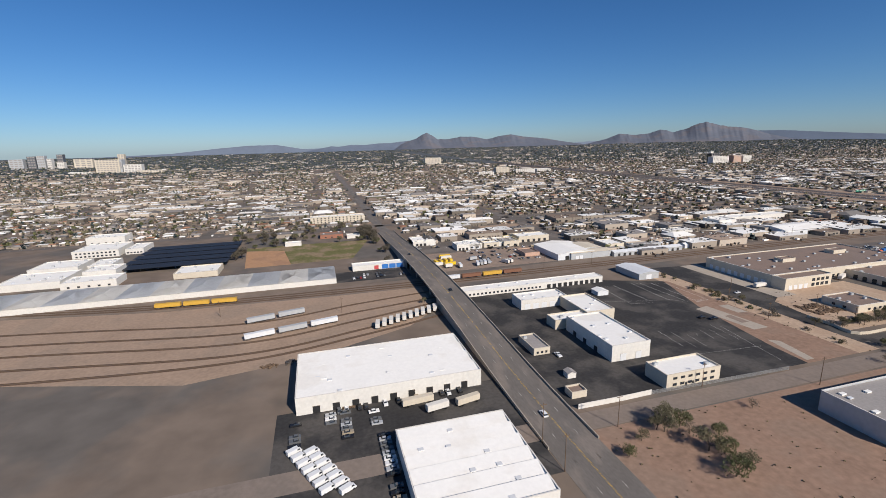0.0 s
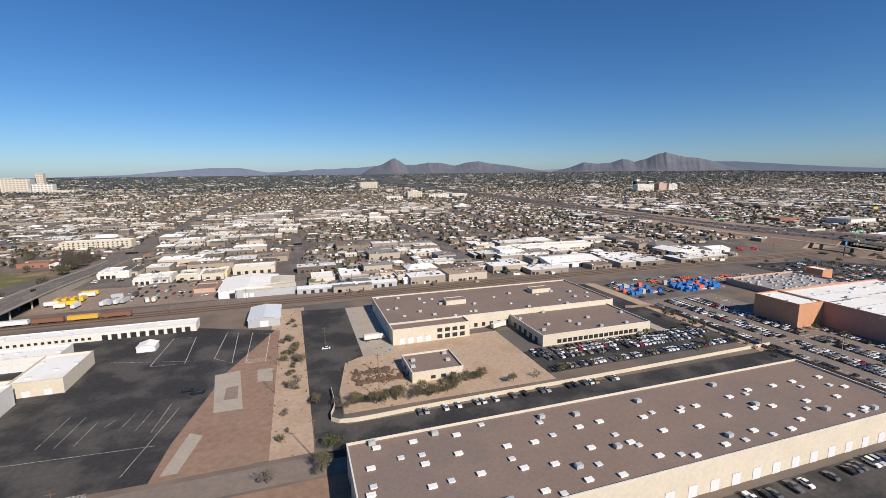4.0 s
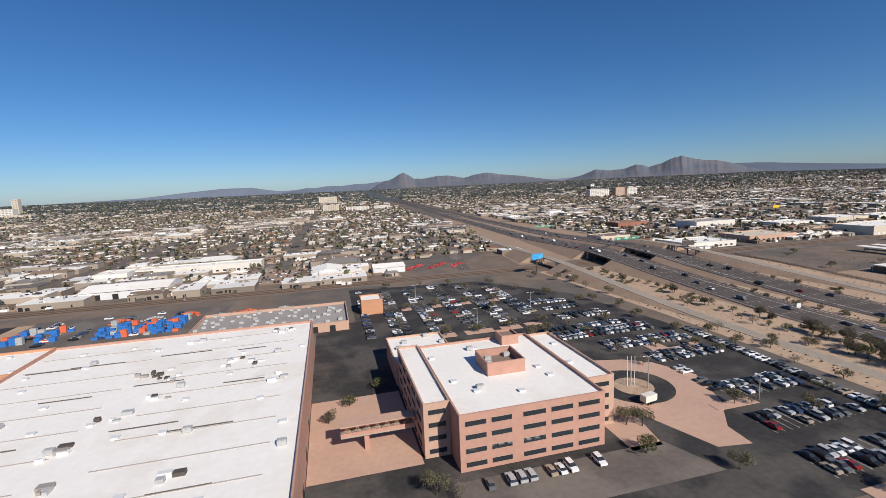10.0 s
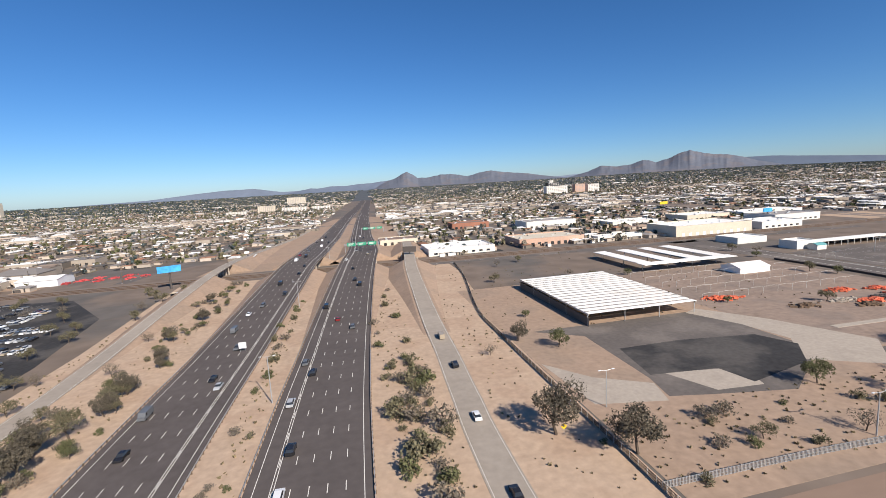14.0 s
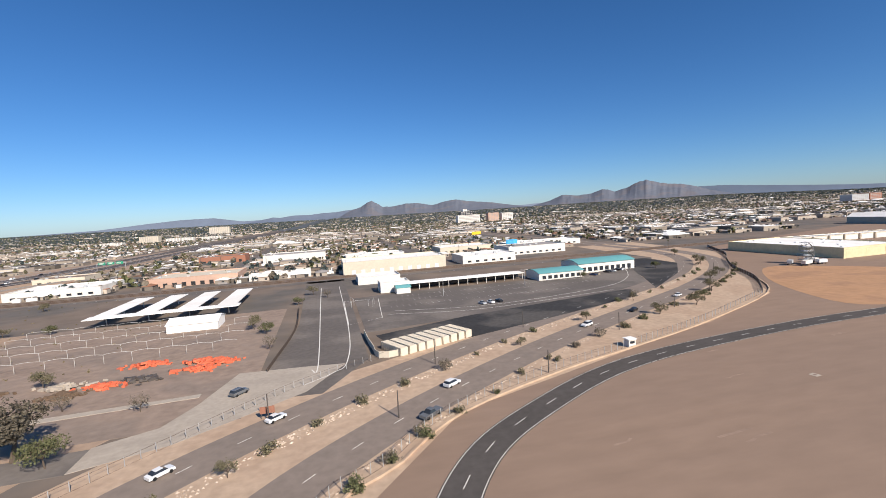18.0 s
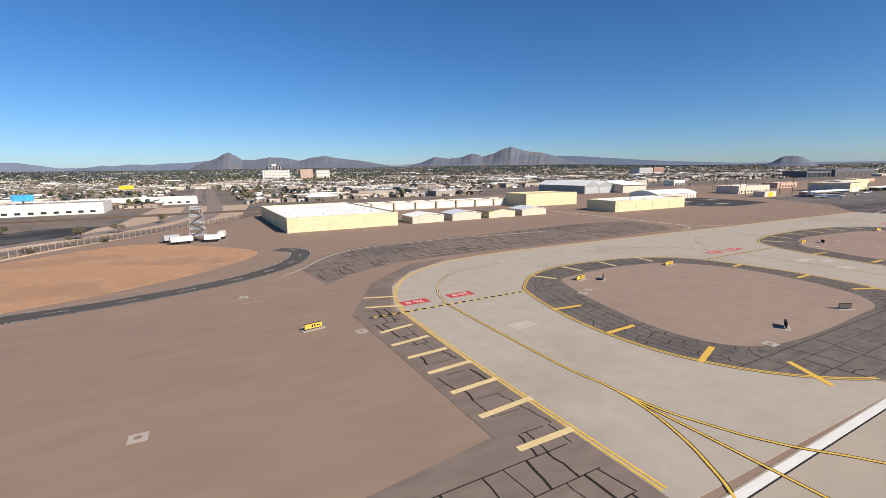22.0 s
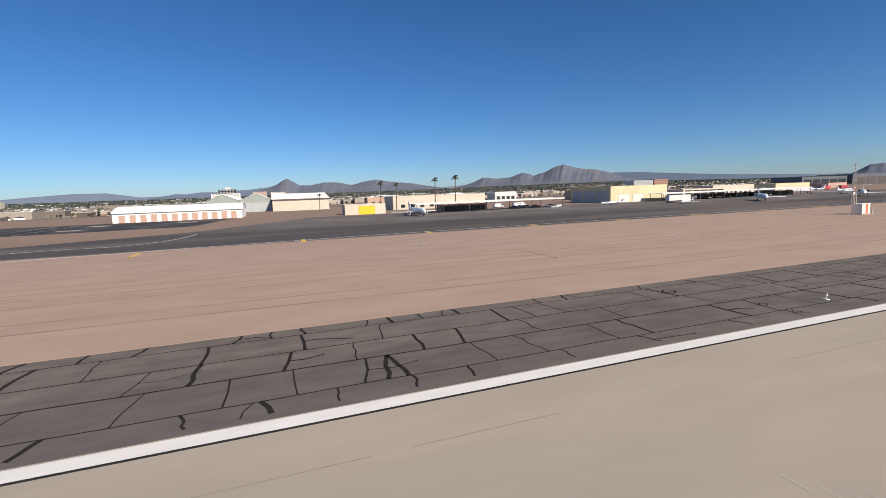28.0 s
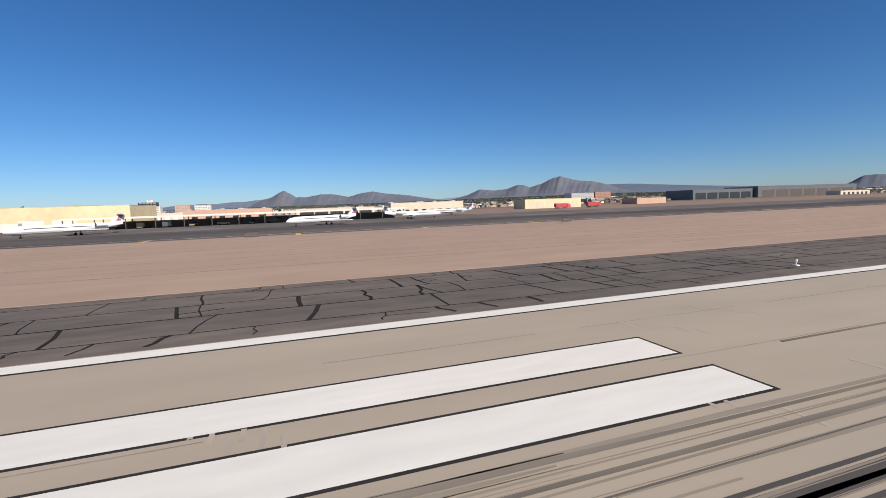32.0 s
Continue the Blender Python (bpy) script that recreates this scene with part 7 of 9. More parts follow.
def trailer(x, y, turn, color, label, ln=12.0, h=2.7, name="truck_trailer", cab=None):
    top = thing(name, x, y, .08, label, "trailer", turn=turn)
    part("box", boxes((-ln / 2, -1.25, 1.1, ln / 2, 1.25, 1.1 + h)), color, top)
    part("chassis", boxes((-ln / 2 + .2, -.5, .75, ln / 2 - .2, .5, 1.1)), M_DARKSTEEL, top)
    for sx in (-ln / 2 + 1.2, -ln / 2 + 2.4, ln / 2 - 1.5):
        for sy in (-1, 1):
            part("wheel", car_meshes("car", "white")["wheel"], None, top, loc=(sx, sy * 1.05, .42))
    if cab:
        part("cab", boxes((ln / 2 + .3, -1.2, .7, ln / 2 + 2.4, 1.2, 3.2), (ln / 2 + 2.4, -1.2, .7, ln / 2 + 3.0, 1.2, 1.9)), cab, top)


M_YELLOWTRUCK = mat("yellow truck paint", (0.8, 0.52, 0.03), rough=0.4)
for k in range(10):
    trailer(40 + k * 4.6, 266 + k * 1.9, 80, M_WHITEWALL, "white box trailer parked beside the rail yard", 8)
for k in range(4):
    trailer(114 + k * 5, 402 + k, 95, M_YELLOWTRUCK, "yellow rental truck in a dirt yard", 7.5, name="box_truck", cab=M_WHITEWALL)
for x, y, turn, m, ln in ((128, 422, 3, M_YELLOWTRUCK, 11), (128, 416.5, 3, M_WHITEWALL, 11), (114, 394, 8, M_WHITEWALL, 9), (125, 392, 8, M_YELLOWTRUCK, 11), (122, 386, 6, M_WHITEWALL, 7), (132.5, 384, 84, M_LIGHTMETAL, 9), (150, 385, 78, M_LIGHTMETAL, 9), (154, 386, 78, M_GREYMETAL, 9), (158, 387, 78, M_LIGHTMETAL, 9), (162, 388, 78, M_GREYMETAL, 9), (152, 404, 14, M_GREYMETAL, 8), (164, 406, 80, M_DARKSTEEL, 6)):
    trailer(x, y, turn, m, ("yellow" if m is M_YELLOWTRUCK else "dark grey" if m is M_DARKSTEEL else "pale grey" if m in (M_LIGHTMETAL, M_GREYMETAL) else "white") + " box trailer in the dirt truck yard", ln)
for x, y, turn in ((178, 382, 110), (182.5, 383, 96)):
    trailer(x, y, turn, M_WHITEWALL, "white box truck in the dirt yard", 6, name="box_truck", cab=M_WHITEWALL)
rv = random.Random(65)
for x, y in ((112, 480), (115, 475), (113, 470), (134, 470), (131, 474), (156, 441), (160, 440), (186, 446), (190, 450), (206, 446), (218, 447), (236, 464), (244, 465), (252, 463), (233, 438), (238, 432), (243, 436), (247, 429), (236, 424), (248, 420), (254, 436), (259, 430), (240, 414), (250, 410), (196, 408), (200, 426)):
    car(rv.choice(("car", "suv", "van")), rv.choice(("white", "black", "white", "tan")), x, y, rv.uniform(0, 180), "parked in a yard between sheds", "parked cars")
trailer(2180, 178, 2, M_WHITEWALL, "long white trailer before the yellow hangar", 15)
for x, y, turn in ((2113, 226, 8), (2119, 232, 12), (2100, 224, 5)):
    car("van", "white", x, y, turn, "parked on the apron edge", "parked cars")
for k in range(9):
    car(rv.choice(("car", "van", "suv")), "white", 2143 + k * 4.2, 328 + k * 1.2, rv.choice((80, 96)), "parked in a row beyond the apron", "parked cars")
for k in range(10):
    car(rv.choice(("car", "van", "suv")), rv.choice(("white", "black", "tan")), 2202 + k * 10.2 + rv.uniform(-2, 2), 206 + rv.uniform(-2, 2), rv.choice((0, 90, 84)), "parked below the apron canopy", "parked cars")
trailer(326, 249, 4, M_WHITEWALL, "white box truck at the loading dock", 9, name="box_truck", cab=M_WHITEWALL)
trailer(404, 244, 20, M_WHITEWALL, "white trailer beside the office wing", 11)
trailer(45, 174, 5, M_CREAM, "long cream container beside the warehouse", 14)
trailer(52, 167, 10, M_WHITEWALL, "white container beside the warehouse", 10)
trailer(66, 168, 12, M_CREAM, "cream container beside the warehouse", 11)
trailer(1222, 392, 0, M_WHITEWALL, "long white trailer in the depot yard", 16)
trailer(1250, 404, 0, M_WHITEWALL, "white trailer in the depot yard", 14)
trailer(805, 119, 10, M_WHITEWALL, "white delivery van in the forecourt", 5, 2.2, "delivery_van")
for k in range(14):
    car("van", "white", -6 + (k % 2) * 5.4 + k * .95, 156 - k * 1.9, 28, "parked in the yard beside others", "white vans in the yard")


def wagon(x, y, turn, color, label, tank=False):
    top = thing("rail_wagon", x, y, .3, label, "rail wagon", "rail wagons", turn=turn)
    if tank:
        bm = bmesh.new()
        rod(bm, (-8, 0, 2.3), (8, 0, 2.3), 1.35, sides=12)
        part("tank", bm, color, top)
    else:
        part("body", boxes((-8.5, -1.4, 1.0, 8.5, 1.4, 3.6), (-8.6, -1.45, 3.5, 8.6, 1.45, 3.7)), color, top)
    part("frame", boxes((-9, -.9, .75, 9, .9, 1.0)), M_DARKSTEEL, top)
    for sx in (-6.4, 6.4):
        part("bogie", boxes((sx - 1.3, -1.0, .05, sx + 1.3, 1.0, .75)), M_DARKSTEEL, top)


M_WAGONYELLOW = mat("weathered yellow wagon", (0.62, 0.36, 0.05), rough=0.7)
M_WAGONBROWN = mat("rust brown wagon", (0.22, 0.11, 0.07), rough=0.8)
for k in range(3):
    wagon(-30 + k * 19, 273.5 + k * 4.3, 13, M_GREYMETAL if k % 2 else M_LIGHTMETAL, "pale grey gondola wagon in the rail yard")
for k in range(2):
    wagon(-32 + k * 19, 301 + k * 5, 13, M_GREYMETAL, "grey boxcar in the rail yard")
for k in range(3):
    wagon(-100 + k * 19, 351.5 - k * 1.2, -3, M_WAGONYELLOW, "weathered yellow boxcar on the main line")
for k in range(4):
    wagon(112 + k * 19, 348.5 + k * .2, 1, (M_LIGHTMETAL, M_WAGONBROWN, M_WAGONYELLOW, M_WAGONBROWN)[k], "weathered freight wagon on the main line")

# ---- yards, clutter, poles ----


def heap(name, x, y, w, d, h, material, seed, label, category, n=40):
    """A loose pile of small pieces."""
    rh = random.Random(seed)
    bm = bmesh.new()
    for _ in range(n):
        a, b = rh.gauss(0, .4), rh.gauss(0, .4)
        hh = h * max(.15, 1 - math.hypot(a, b)) * rh.uniform(.5, 1)
        s = rh.uniform(.3, 1.1)
        v = box(bm, -s, -s * rh.uniform(.3, .9), 0, s, s * rh.uniform(.3, .9), rh.uniform(.25, .8))
        m = pose(a * w, b * d, max(0, hh - .4), rh.uniform(-14, 14), rh.uniform(-14, 14), rh.uniform(0, 180))
        for q in v:
            q.co = m @ q.co
    return tagged(part(name, bm, material, loc=(x, y, .05)), label, category, kind="stuff")


for k, (x, y) in enumerate(((1159, 171), (1154, 173), (1229, 160), (1236, 157), (1231, 152), (1212, 164))):
    heap("netting_heap", x, y, 7, 4, 1.4, M_ORANGETHING, 60 + k, "heap of bright orange plastic netting", "heap", 60)
for k, (x, y) in enumerate(((1200, 142), (1208, 146), (1196, 150), (1176, 150), (1215, 148))):
    heap("scrap_heap", x, y, 8, 4, 1.3, (M_WOOD, M_ORANGETHING, M_CONC2, M_WOOD, M_DARKSTEEL)[k], 70 + k, "heap of brown scrap and timber", "heap", 50)
CRATES = {}
for m in (M_BLUE, M_ORANGETHING, M_GREYMETAL):
    CRATES[m] = mesh_of(boxes((-1.4, -1.05, 0, 1.4, 1.05, .15), (-1.5, -1.15, .15, 1.5, 1.15, 1.2), (-1.55, -1.2, 1.2, 1.55, 1.2, 1.3)), "bin", m)
rk = random.Random(88)
for k in range(96):
    i, j = k % 12, k // 12
    x, y = (582 + i * 3.5, 272 + j * 4.6) if k < 72 else (534 + (k % 8) * 3.7, 278 + ((k - 72) // 8) * 9)
    if rk.random() < .2:
        continue
    m = rk.choice((M_BLUE, M_BLUE, M_BLUE, M_BLUE, M_ORANGETHING, M_GREYMETAL))
    top = thing("crate_stack", x + rk.uniform(-.4, .4), y + rk.uniform(-.8, .8), .06, "stack of large " + {M_BLUE: "blue", M_ORANGETHING: "orange", M_GREYMETAL: "grey"}[m] + " storage bins in the yard", "bins", "stacked storage bins", turn=rk.uniform(-5, 5))
    for level in range(rk.choice((1, 2, 2, 3))):
        part("bin", CRATES[m], None, top, loc=(rk.uniform(-.06, .06), 0, 1.3 * level))
for k, (x, y) in enumerate(((580, 306), (600, 304), (618, 308), (640, 296), (655, 300), (676, 298))):
    heap("scrap_heap", x, y, 9, 5, 2.0, M_GREYMETAL if k % 2 else M_ORANGETHING, 90 + k, "pile of mixed stores in the yard", "heap", 40)
for k in range(8):
    heap("red_trailers", 772 + k * 7.5, 396 + (k % 3) * 8, 5, 5, 1.6, M_REDTHING, 100 + k, "cluster of red painted steel frames", "frames", 30)
for k in range(6):
    heap("scrap_heap", -20 + k * 9, 205 - (k % 2) * 80 + (k % 3) * 7 - 30 if k > 3 else 232 + k * 2, 4, 3, 1.4, (M_WOOD, M_DARKSTEEL)[k % 2], 120 + k, "pile of pallets and scrap", "heap", 26)
for k in range(9):
    heap("rubble", 312 + k % 5 * 5, 198 + k // 5 * 9, 3, 5, .7, M_WOOD, 140 + k, "brown rubble in the dirt court", "rubble", 30)
for k in range(9):
    top = thing("container", 1290.5 + k * 3.1, 143.2 + k * 1.35, .08, "cream shipping container in a walled yard", "container", "row of cream containers", turn=24)
    part("box", boxes((-1.3, -6, 0, 1.3, 6, 2.5)), M_CREAM, top)
    part("ribs", boxes(*[(-1.36, -5.6 + j * 1.2, .1, 1.36, -5.4 + j * 1.2, 2.56) for j in range(10)]), M_CREAM, top)
# solar car park roof with slats
top = thing("carport", 1105, 194.5, 0, "large white slatted carport roof on steel posts", "carport")
for k in range(17):
    y = -36 + k * 4.3
    part("roof_slat", boxes((-25, y, 5.2, 25, y + 2.7, 5.35)), M_WHITEROOF, top)
    part("gutter", boxes((-25, y + 2.72, 5.0, 25, y + 4.28, 5.08)), M_GREYROOF, top, "grey gutter between the slats")
part("beam", boxes((-25, -36, 4.6, -24.6, 37, 5.2)), M_STEEL, top)
part("beam", boxes((24.6, -36, 4.6, 25, 37, 5.2)), M_STEEL, top)
part("beam", boxes((-.2, -36, 4.6, .2, 37, 5.2)), M_STEEL, top)
for x in (-24.8, -8, 8, 24.8):
    for y in (-35, -17, 0, 18, 36):
        bm = bmesh.new()
        rod(bm, (x, y, 0), (x, y, 4.7), .18)
        part("post", bm, M_STEEL, top)
part("side_wall", boxes((-24.9, -36, 0, -24.7, 37, 3.6), (-24.7, 36.6, 0, 24.7, 36.8, 3.6)), M_DARKSTEEL, top)
top = thing("canopy", 1196, 266, 0, "white canopy with four broad roof fingers", "canopy")
part("roof_spine", boxes((-34, -30, 4.6, 32, -22, 4.9)), M_WHITEROOF, top)
for k in range(4):
    part("roof_finger", boxes((-33 + k * 18, -22, 4.6, -24 + k * 18, 30, 4.9)), M_WHITEROOF, top)
    for y in (-20, 0, 26):
        bm = bmesh.new()
        rod(bm, (-28.5 + k * 18, y, 0), (-28.5 + k * 18, y, 4.6), .25)
        part("post", bm, M_WHITEWALL, top)
gable("marquee", 1204, 210, 1224, 224, 3.2, 2.0, "x", M_WHITEROOF, M_WHITEROOF, "white fabric marquee in the yard", "tent")
bm = bmesh.new()
rod(bm, (0, 0, 0), (0, 0, 3.1), .07)
POST = mesh_of(bm, "post", M_FRAMEGREY)
bm = bmesh.new()
pts = [(0, 0, 3.0), (1.0, 0, 3.2), (2.4, 0, 3.36), (4.1, 0, 3.42), (5.8, 0, 3.36), (7.2, 0, 3.2), (8.2, 0, 3.0)]
for a, b in zip(pts, pts[1:]):
    rod(bm, a, b, .06, sides=5)
ARCH = mesh_of(bm, "arch", M_FRAMEGREY)
for j in range(5):
    for i in range(11):
        x, y = 1146 + i * 8.4, 173 + j * 13.5
        if 1200 < x < 1228 and 200 < y < 228 or x > 1222 and y > 214:
            continue
        top = thing("frame_arch", x, y, .05, "bare white arched steel canopy frame in the yard", "steel frame", "rows of bare canopy frames")
        part("post", POST, None, top)
        part("arch", ARCH, None, top)
for x, y, turn in ((1281.5, 237, -80), (1281.5, 224, 0), (1291.5, 220, 80)):
    top = thing("frame_arch", x, y, .08, "white arched frame standing on the bus lot", "steel frame", "rows of bare canopy frames", turn=turn)
    part("post", POST, None, top)
    part("arch", ARCH, None, top)
    part("post", POST, None, top, loc=(8.2, 0, 0))
# bus station
building("station_hall", 1300, 258, 1317, 272, 6, M_WHITEWALL, M_WHITEROOF, "white station block with a flat roof", "station")
building("station_hall", 1290, 298, 1318, 320, 5, M_WHITEWALL, M_WHITEROOF, "white service building beside the drive", "station")
top = thing("bus_shelter", 1353, 263, 0, "long white bus shelter roof on posts", "shelter")
part("roof", boxes((-37, -5, 3.8, 37, 5, 4.2)), M_WHITEROOF, top)
part("back_wall", boxes((-37, 4.2, 0, 37, 4.5, 3.2)), M_GLASS, top)
for k in range(13):
    bm = bmesh.new()
    rod(bm, (-36 + k * 6, -4, 0), (-36 + k * 6, -4, 3.8), .2)
    part("post", bm, M_WHITEWALL, top)
gable("teal_hall", 1394, 246, 1424, 264, 4.2, 1.6, "x", M_WHITEWALL, M_TEAL, "white station hall with a curved teal roof", "station", arched=True, rows=[("S", 7, .05, .95, .8, 2.4, 2, W_, "window")])
gable("teal_hall", 1428, 258, 1470, 280, 6, 2.0, "x", M_WHITEWALL, M_TEAL, "tall white station hall with a curved teal roof", "station", arched=True, rows=[("S", 9, .05, .95, 1, 2.6, 2.6, W_, "window")])
gable("teal_kiosk", 1308, 250, 1316, 257, 3.2, 1.2, "x", M_WHITEWALL, M_TEAL, "small white kiosk with a teal roof", "kiosk", arched=True)

# hangars
building("hangar", 1593, 214, 1648, 300, 7, M_YELLOW, M_WHITEROOF, "long pale yellow hangar with a white roof", "hangar", vents=12, lip=.4, seed=41, rows=[("S", 3, .02, .98, .2, 16, 5.4, M_YELLOW, "hangar_door")])
building("hangar", 1791, 198, 1862, 222, 7.2, M_YELLOW, M_WHITEROOF, "long pale yellow hangar beside the apron", "hangar", vents=8, lip=.3, seed=42, rows=[("S", 4, .02, .98, .2, 16, 5.6, M_YELLOW, "hangar_door")])
building("hangar", 1773, 264, 1824, 290, 9.5, M_YELLOW, M_YELLOW, "tall yellow hangar with sliding doors", "hangar", lip=.4, rows=[("S", 3, .02, .98, .2, 15, 7.6, M_YELLOW, "hangar_door")])
for k in range(9):
    building("hangar_unit", 1632 + k * 16.2, 300 - k * 1.4, 1648 + k * 16.2, 316 - k * 1.4, 5.2, M_CREAM, M_WHITEROOF, "cream hangar unit with wide doors", "hangar", group="row of cream hangars", lip=.3, rows=[("S", 1, .03, .97, .2, 14, 4.2, M_WHITEWALL, "hangar_door")])
for k in range(4):
    gable("small_hangar", 1657 + k * 24.4, 215.5, 1676 + k * 24.4, 229, 3.6, 1.5, "x" if k < 0 else "y", (M_CREAM, M_CREAM, M_YELLOW, M_CREAM)[k], (M_WHITEROOF, M_LIGHTMETAL, M_TANROOF, M_LIGHTMETAL)[k], "small gabled metal hangar on the apron", "hangar", "small hangars", rows=[("S", 1, .1, .9, .1, 12, 3.2, M_CREAM, "hangar_door")])
gable("arched_hangar", 1911, 256, 1968, 284, 4.6, 3.0, "x", M_WHITEROOF, M_WHITEROOF, "white hangar with a curved roof and tan doors", "hangar", arched=True, rows=[("S", 12, .03, .97, 0, 2.6, 3.6, M_PINKPALE, "door")])
for k in range(2):
    gable("grey_hangar", 1937 + k * 22.3, 364, 1959 + k * 22.3, 440, 8.6, 5, "y", M_GREYGREEN, M_WHITEROOF, "grey-green metal hangar with a white gable roof", "hangar", rows=[("S", 3, .04, .96, 0, 6.6, 6.8, M_GREYMETAL, "hangar_door")])
gable("tan_hangar", 1982, 350, 2022, 420, 8.6, 4.2, "x", M_CREAM, M_WHITEROOF, "wide cream hangar beside the grey gables", "hangar", rows=[("S", 3, .05, .95, 0, 8, 5, M_CREAM, "hangar_door")])
building("orange_shed", 2016, 221, 2036, 231, 5, M_CREAM, M_WHITEROOF, "cream shed with an orange roller door", "shed", rows=[("S", 1, .36, .7, .1, 8, 4, M_YELLOWTRUCK, "roller_door")])
building("hangar", 2166, 212, 2208, 250, 9.5, M_YELLOW, M_WHITEROOF, "tall pale yellow hangar at the apron edge", "hangar", rows=[("W", 3, .05, .95, .1, 10, 7, M_GREYMETAL, "hangar_door"), ("S", 2, .1, .6, .1, 8, 4.5, M_WHITEWALL, "roller_door")])
building("terminal_block", 2050, 262, 2110, 285, 8, M_CREAM, M_WHITEROOF, "cream flat-roofed airfield building", "terminal", units=5, rows=[("S", 9, .05, .95, 1.2, 2.6, 1.8, W_, "window")])
building("low_store", 2128, 470, 2182, 490, 6.5, M_CREAM, M_WHITEROOF, "long low cream store beyond the apron", "shed", units=4, rows=[("S", 7, .05, .95, .1, 4, 3.4, M_LIGHTMETAL, "roller_door")])
building("low_store", 2206, 440, 2232, 458, 8, M_WHITEWALL, M_WHITEROOF, "white flat-roofed store beyond the apron", "shed", units=2, rows=[("S", 4, .05, .95, .1, 4, 3.4, D, "door")])
building("low_store", 2066, 430, 2110, 446, 7, M_PINKPALE, M_WHITEROOF, "pale salmon store beyond the apron", "shed", units=3, rows=[("S", 6, .05, .95, 1, 2.6, 2, W_, "window")])
building("dark_hangar", 2856, 537, 2982, 590, 15, M_DARKMETAL, M_WHITEROOF, "long dark grey modern hangar across the airfield", "hangar", rows=[("S", 5, .03, .97, .2, 21, 10, M_GLASS, "hangar_door")])
building("dark_hangar", 2984, 530, 3225, 590, 18, M_DARKMETAL, M_GREYROOF, "huge dark grey hangar across the airfield", "hangar", units=12, rows=[("S", 7, .03, .97, .2, 28, 12, M_DARKSTEEL, "hangar_door")])
building("pale_store", 3080, 470, 3150, 490, 6, M_CREAM, M_WHITEROOF, "low cream store before the dark hangars", "shed", rows=[("S", 6, .05, .95, 0, 5, 3.6, D, "door")])
building("salmon_block", 2209, 300, 2258, 318, 7, M_PINKPALE, M_WHITEROOF, "pale salmon flat building behind the canopy", "shed", units=5, rows=[("S", 6, .05, .95, 1, 3, 2.2, W_, "window")])
building("open_shed", 2272, 258, 2315, 275, 5.6, M_CREAM, M_GREYROOF, "open cream shed with dark bays", "shed", rows=[("S", 5, .03, .97, .1, 7, 4.6, D, "bay")])
building("cream_block", 2329, 280, 2378, 300, 7.4, M_CREAM, M_WHITEROOF, "cream flat building with vents", "shed", units=6, rows=[("S", 8, .05, .95, 1, 2.4, 2, W_, "window")])
building("fire_station", 2435, 300, 2484, 318, 7, M_YELLOW, M_WHITEROOF, "pale yellow airfield fire station", "fire station", rows=[("S", 6, .05, .95, .1, 5.5, 4.6, M_CREAM, "roller_door")])
building("tan_shed", 2565, 330, 2598, 350, 5.2, M_PINKPALE, M_WHITEROOF, "tan flat shed beside the apron", "shed")
for x0, x1, y, zc, gap in ((2044, 2122, 199, 4.35, 11.2), (2190, 2318, 203, 4.3, 9.2)):
    top = thing("apron_canopy", (x0 + x1) / 2, y, .06, "long thin white canopy roof on dark posts along the apron", "canopy", "apron canopies")
    L = (x1 - x0) / 2
    part("roof", boxes((-L, -5, zc, L, 5, zc + .22)), M_WHITEROOF, top)
    part("fascia", boxes((-L - .05, -5.12, zc - .25, L + .05, -5, zc + .42), (-L - .05, 5, zc - .25, L + .05, 5.12, zc + .42)), M_WHITEWALL, top)
    if x0 > 2150:
        # Added dark sheet stands in for the shade beneath this canopy.
        part("back_screen", boxes((-L * .78, 5.2, 0, L * .96, 5.3, 2.9)), M_DARKSTEEL, top, "added dark panel imitating the shade under the canopy")
    n = int((x1 - x0) / gap)
    for k in range(n + 1):
        for py in (-4.2, 4.2):
            bm = bmesh.new()
            rod(bm, (-L + .4 + (2 * L - .8) * k / n, py, 0), (-L + .4 + (2 * L - .8) * k / n, py, zc), .17)
            part("post", bm, M_DARKSTEEL, top)
building("store_row", 2060, 206, 2084, 213, 3.4, M_PINKPALE, M_WHITEROOF, "low salmon store row below the canopy", "shed", rows=[("S", 9, .02, .98, .3, 2.4, 2.4, D, "door")])


def lattice(name, x, y, h, w, label, material=M_WHITEWALL, second=None, thick=.06):
    top = thing(name, x, y, .1, label, "mast")
    for i, (sx, sy) in enumerate(((-1, -1), (1, -1), (1, 1), (-1, 1))):
        bm = bmesh.new()
        rod(bm, (sx * w, sy * w, 0), (sx * w * .7, sy * w * .7, h), thick, sides=5)
        part("leg", bm, material, top)
    bm = bmesh.new()
    n = int(h / 1.2)
    for k in range(n):
        z0, z1 = h * k / n, h * (k + 1) / n
        s = -1 if k % 2 else 1
        u = w * (1 - .3 * k / n)
        for sy in (-1, 1):
            rod(bm, (-u * s, sy * u, z0), (u * s, sy * u, z1), .035, sides=4)
            rod(bm, (sy * u, -u * s, z0), (sy * u, u * s, z1), .035, sides=4)
    part("bracing", bm, second or material, top)
    return top


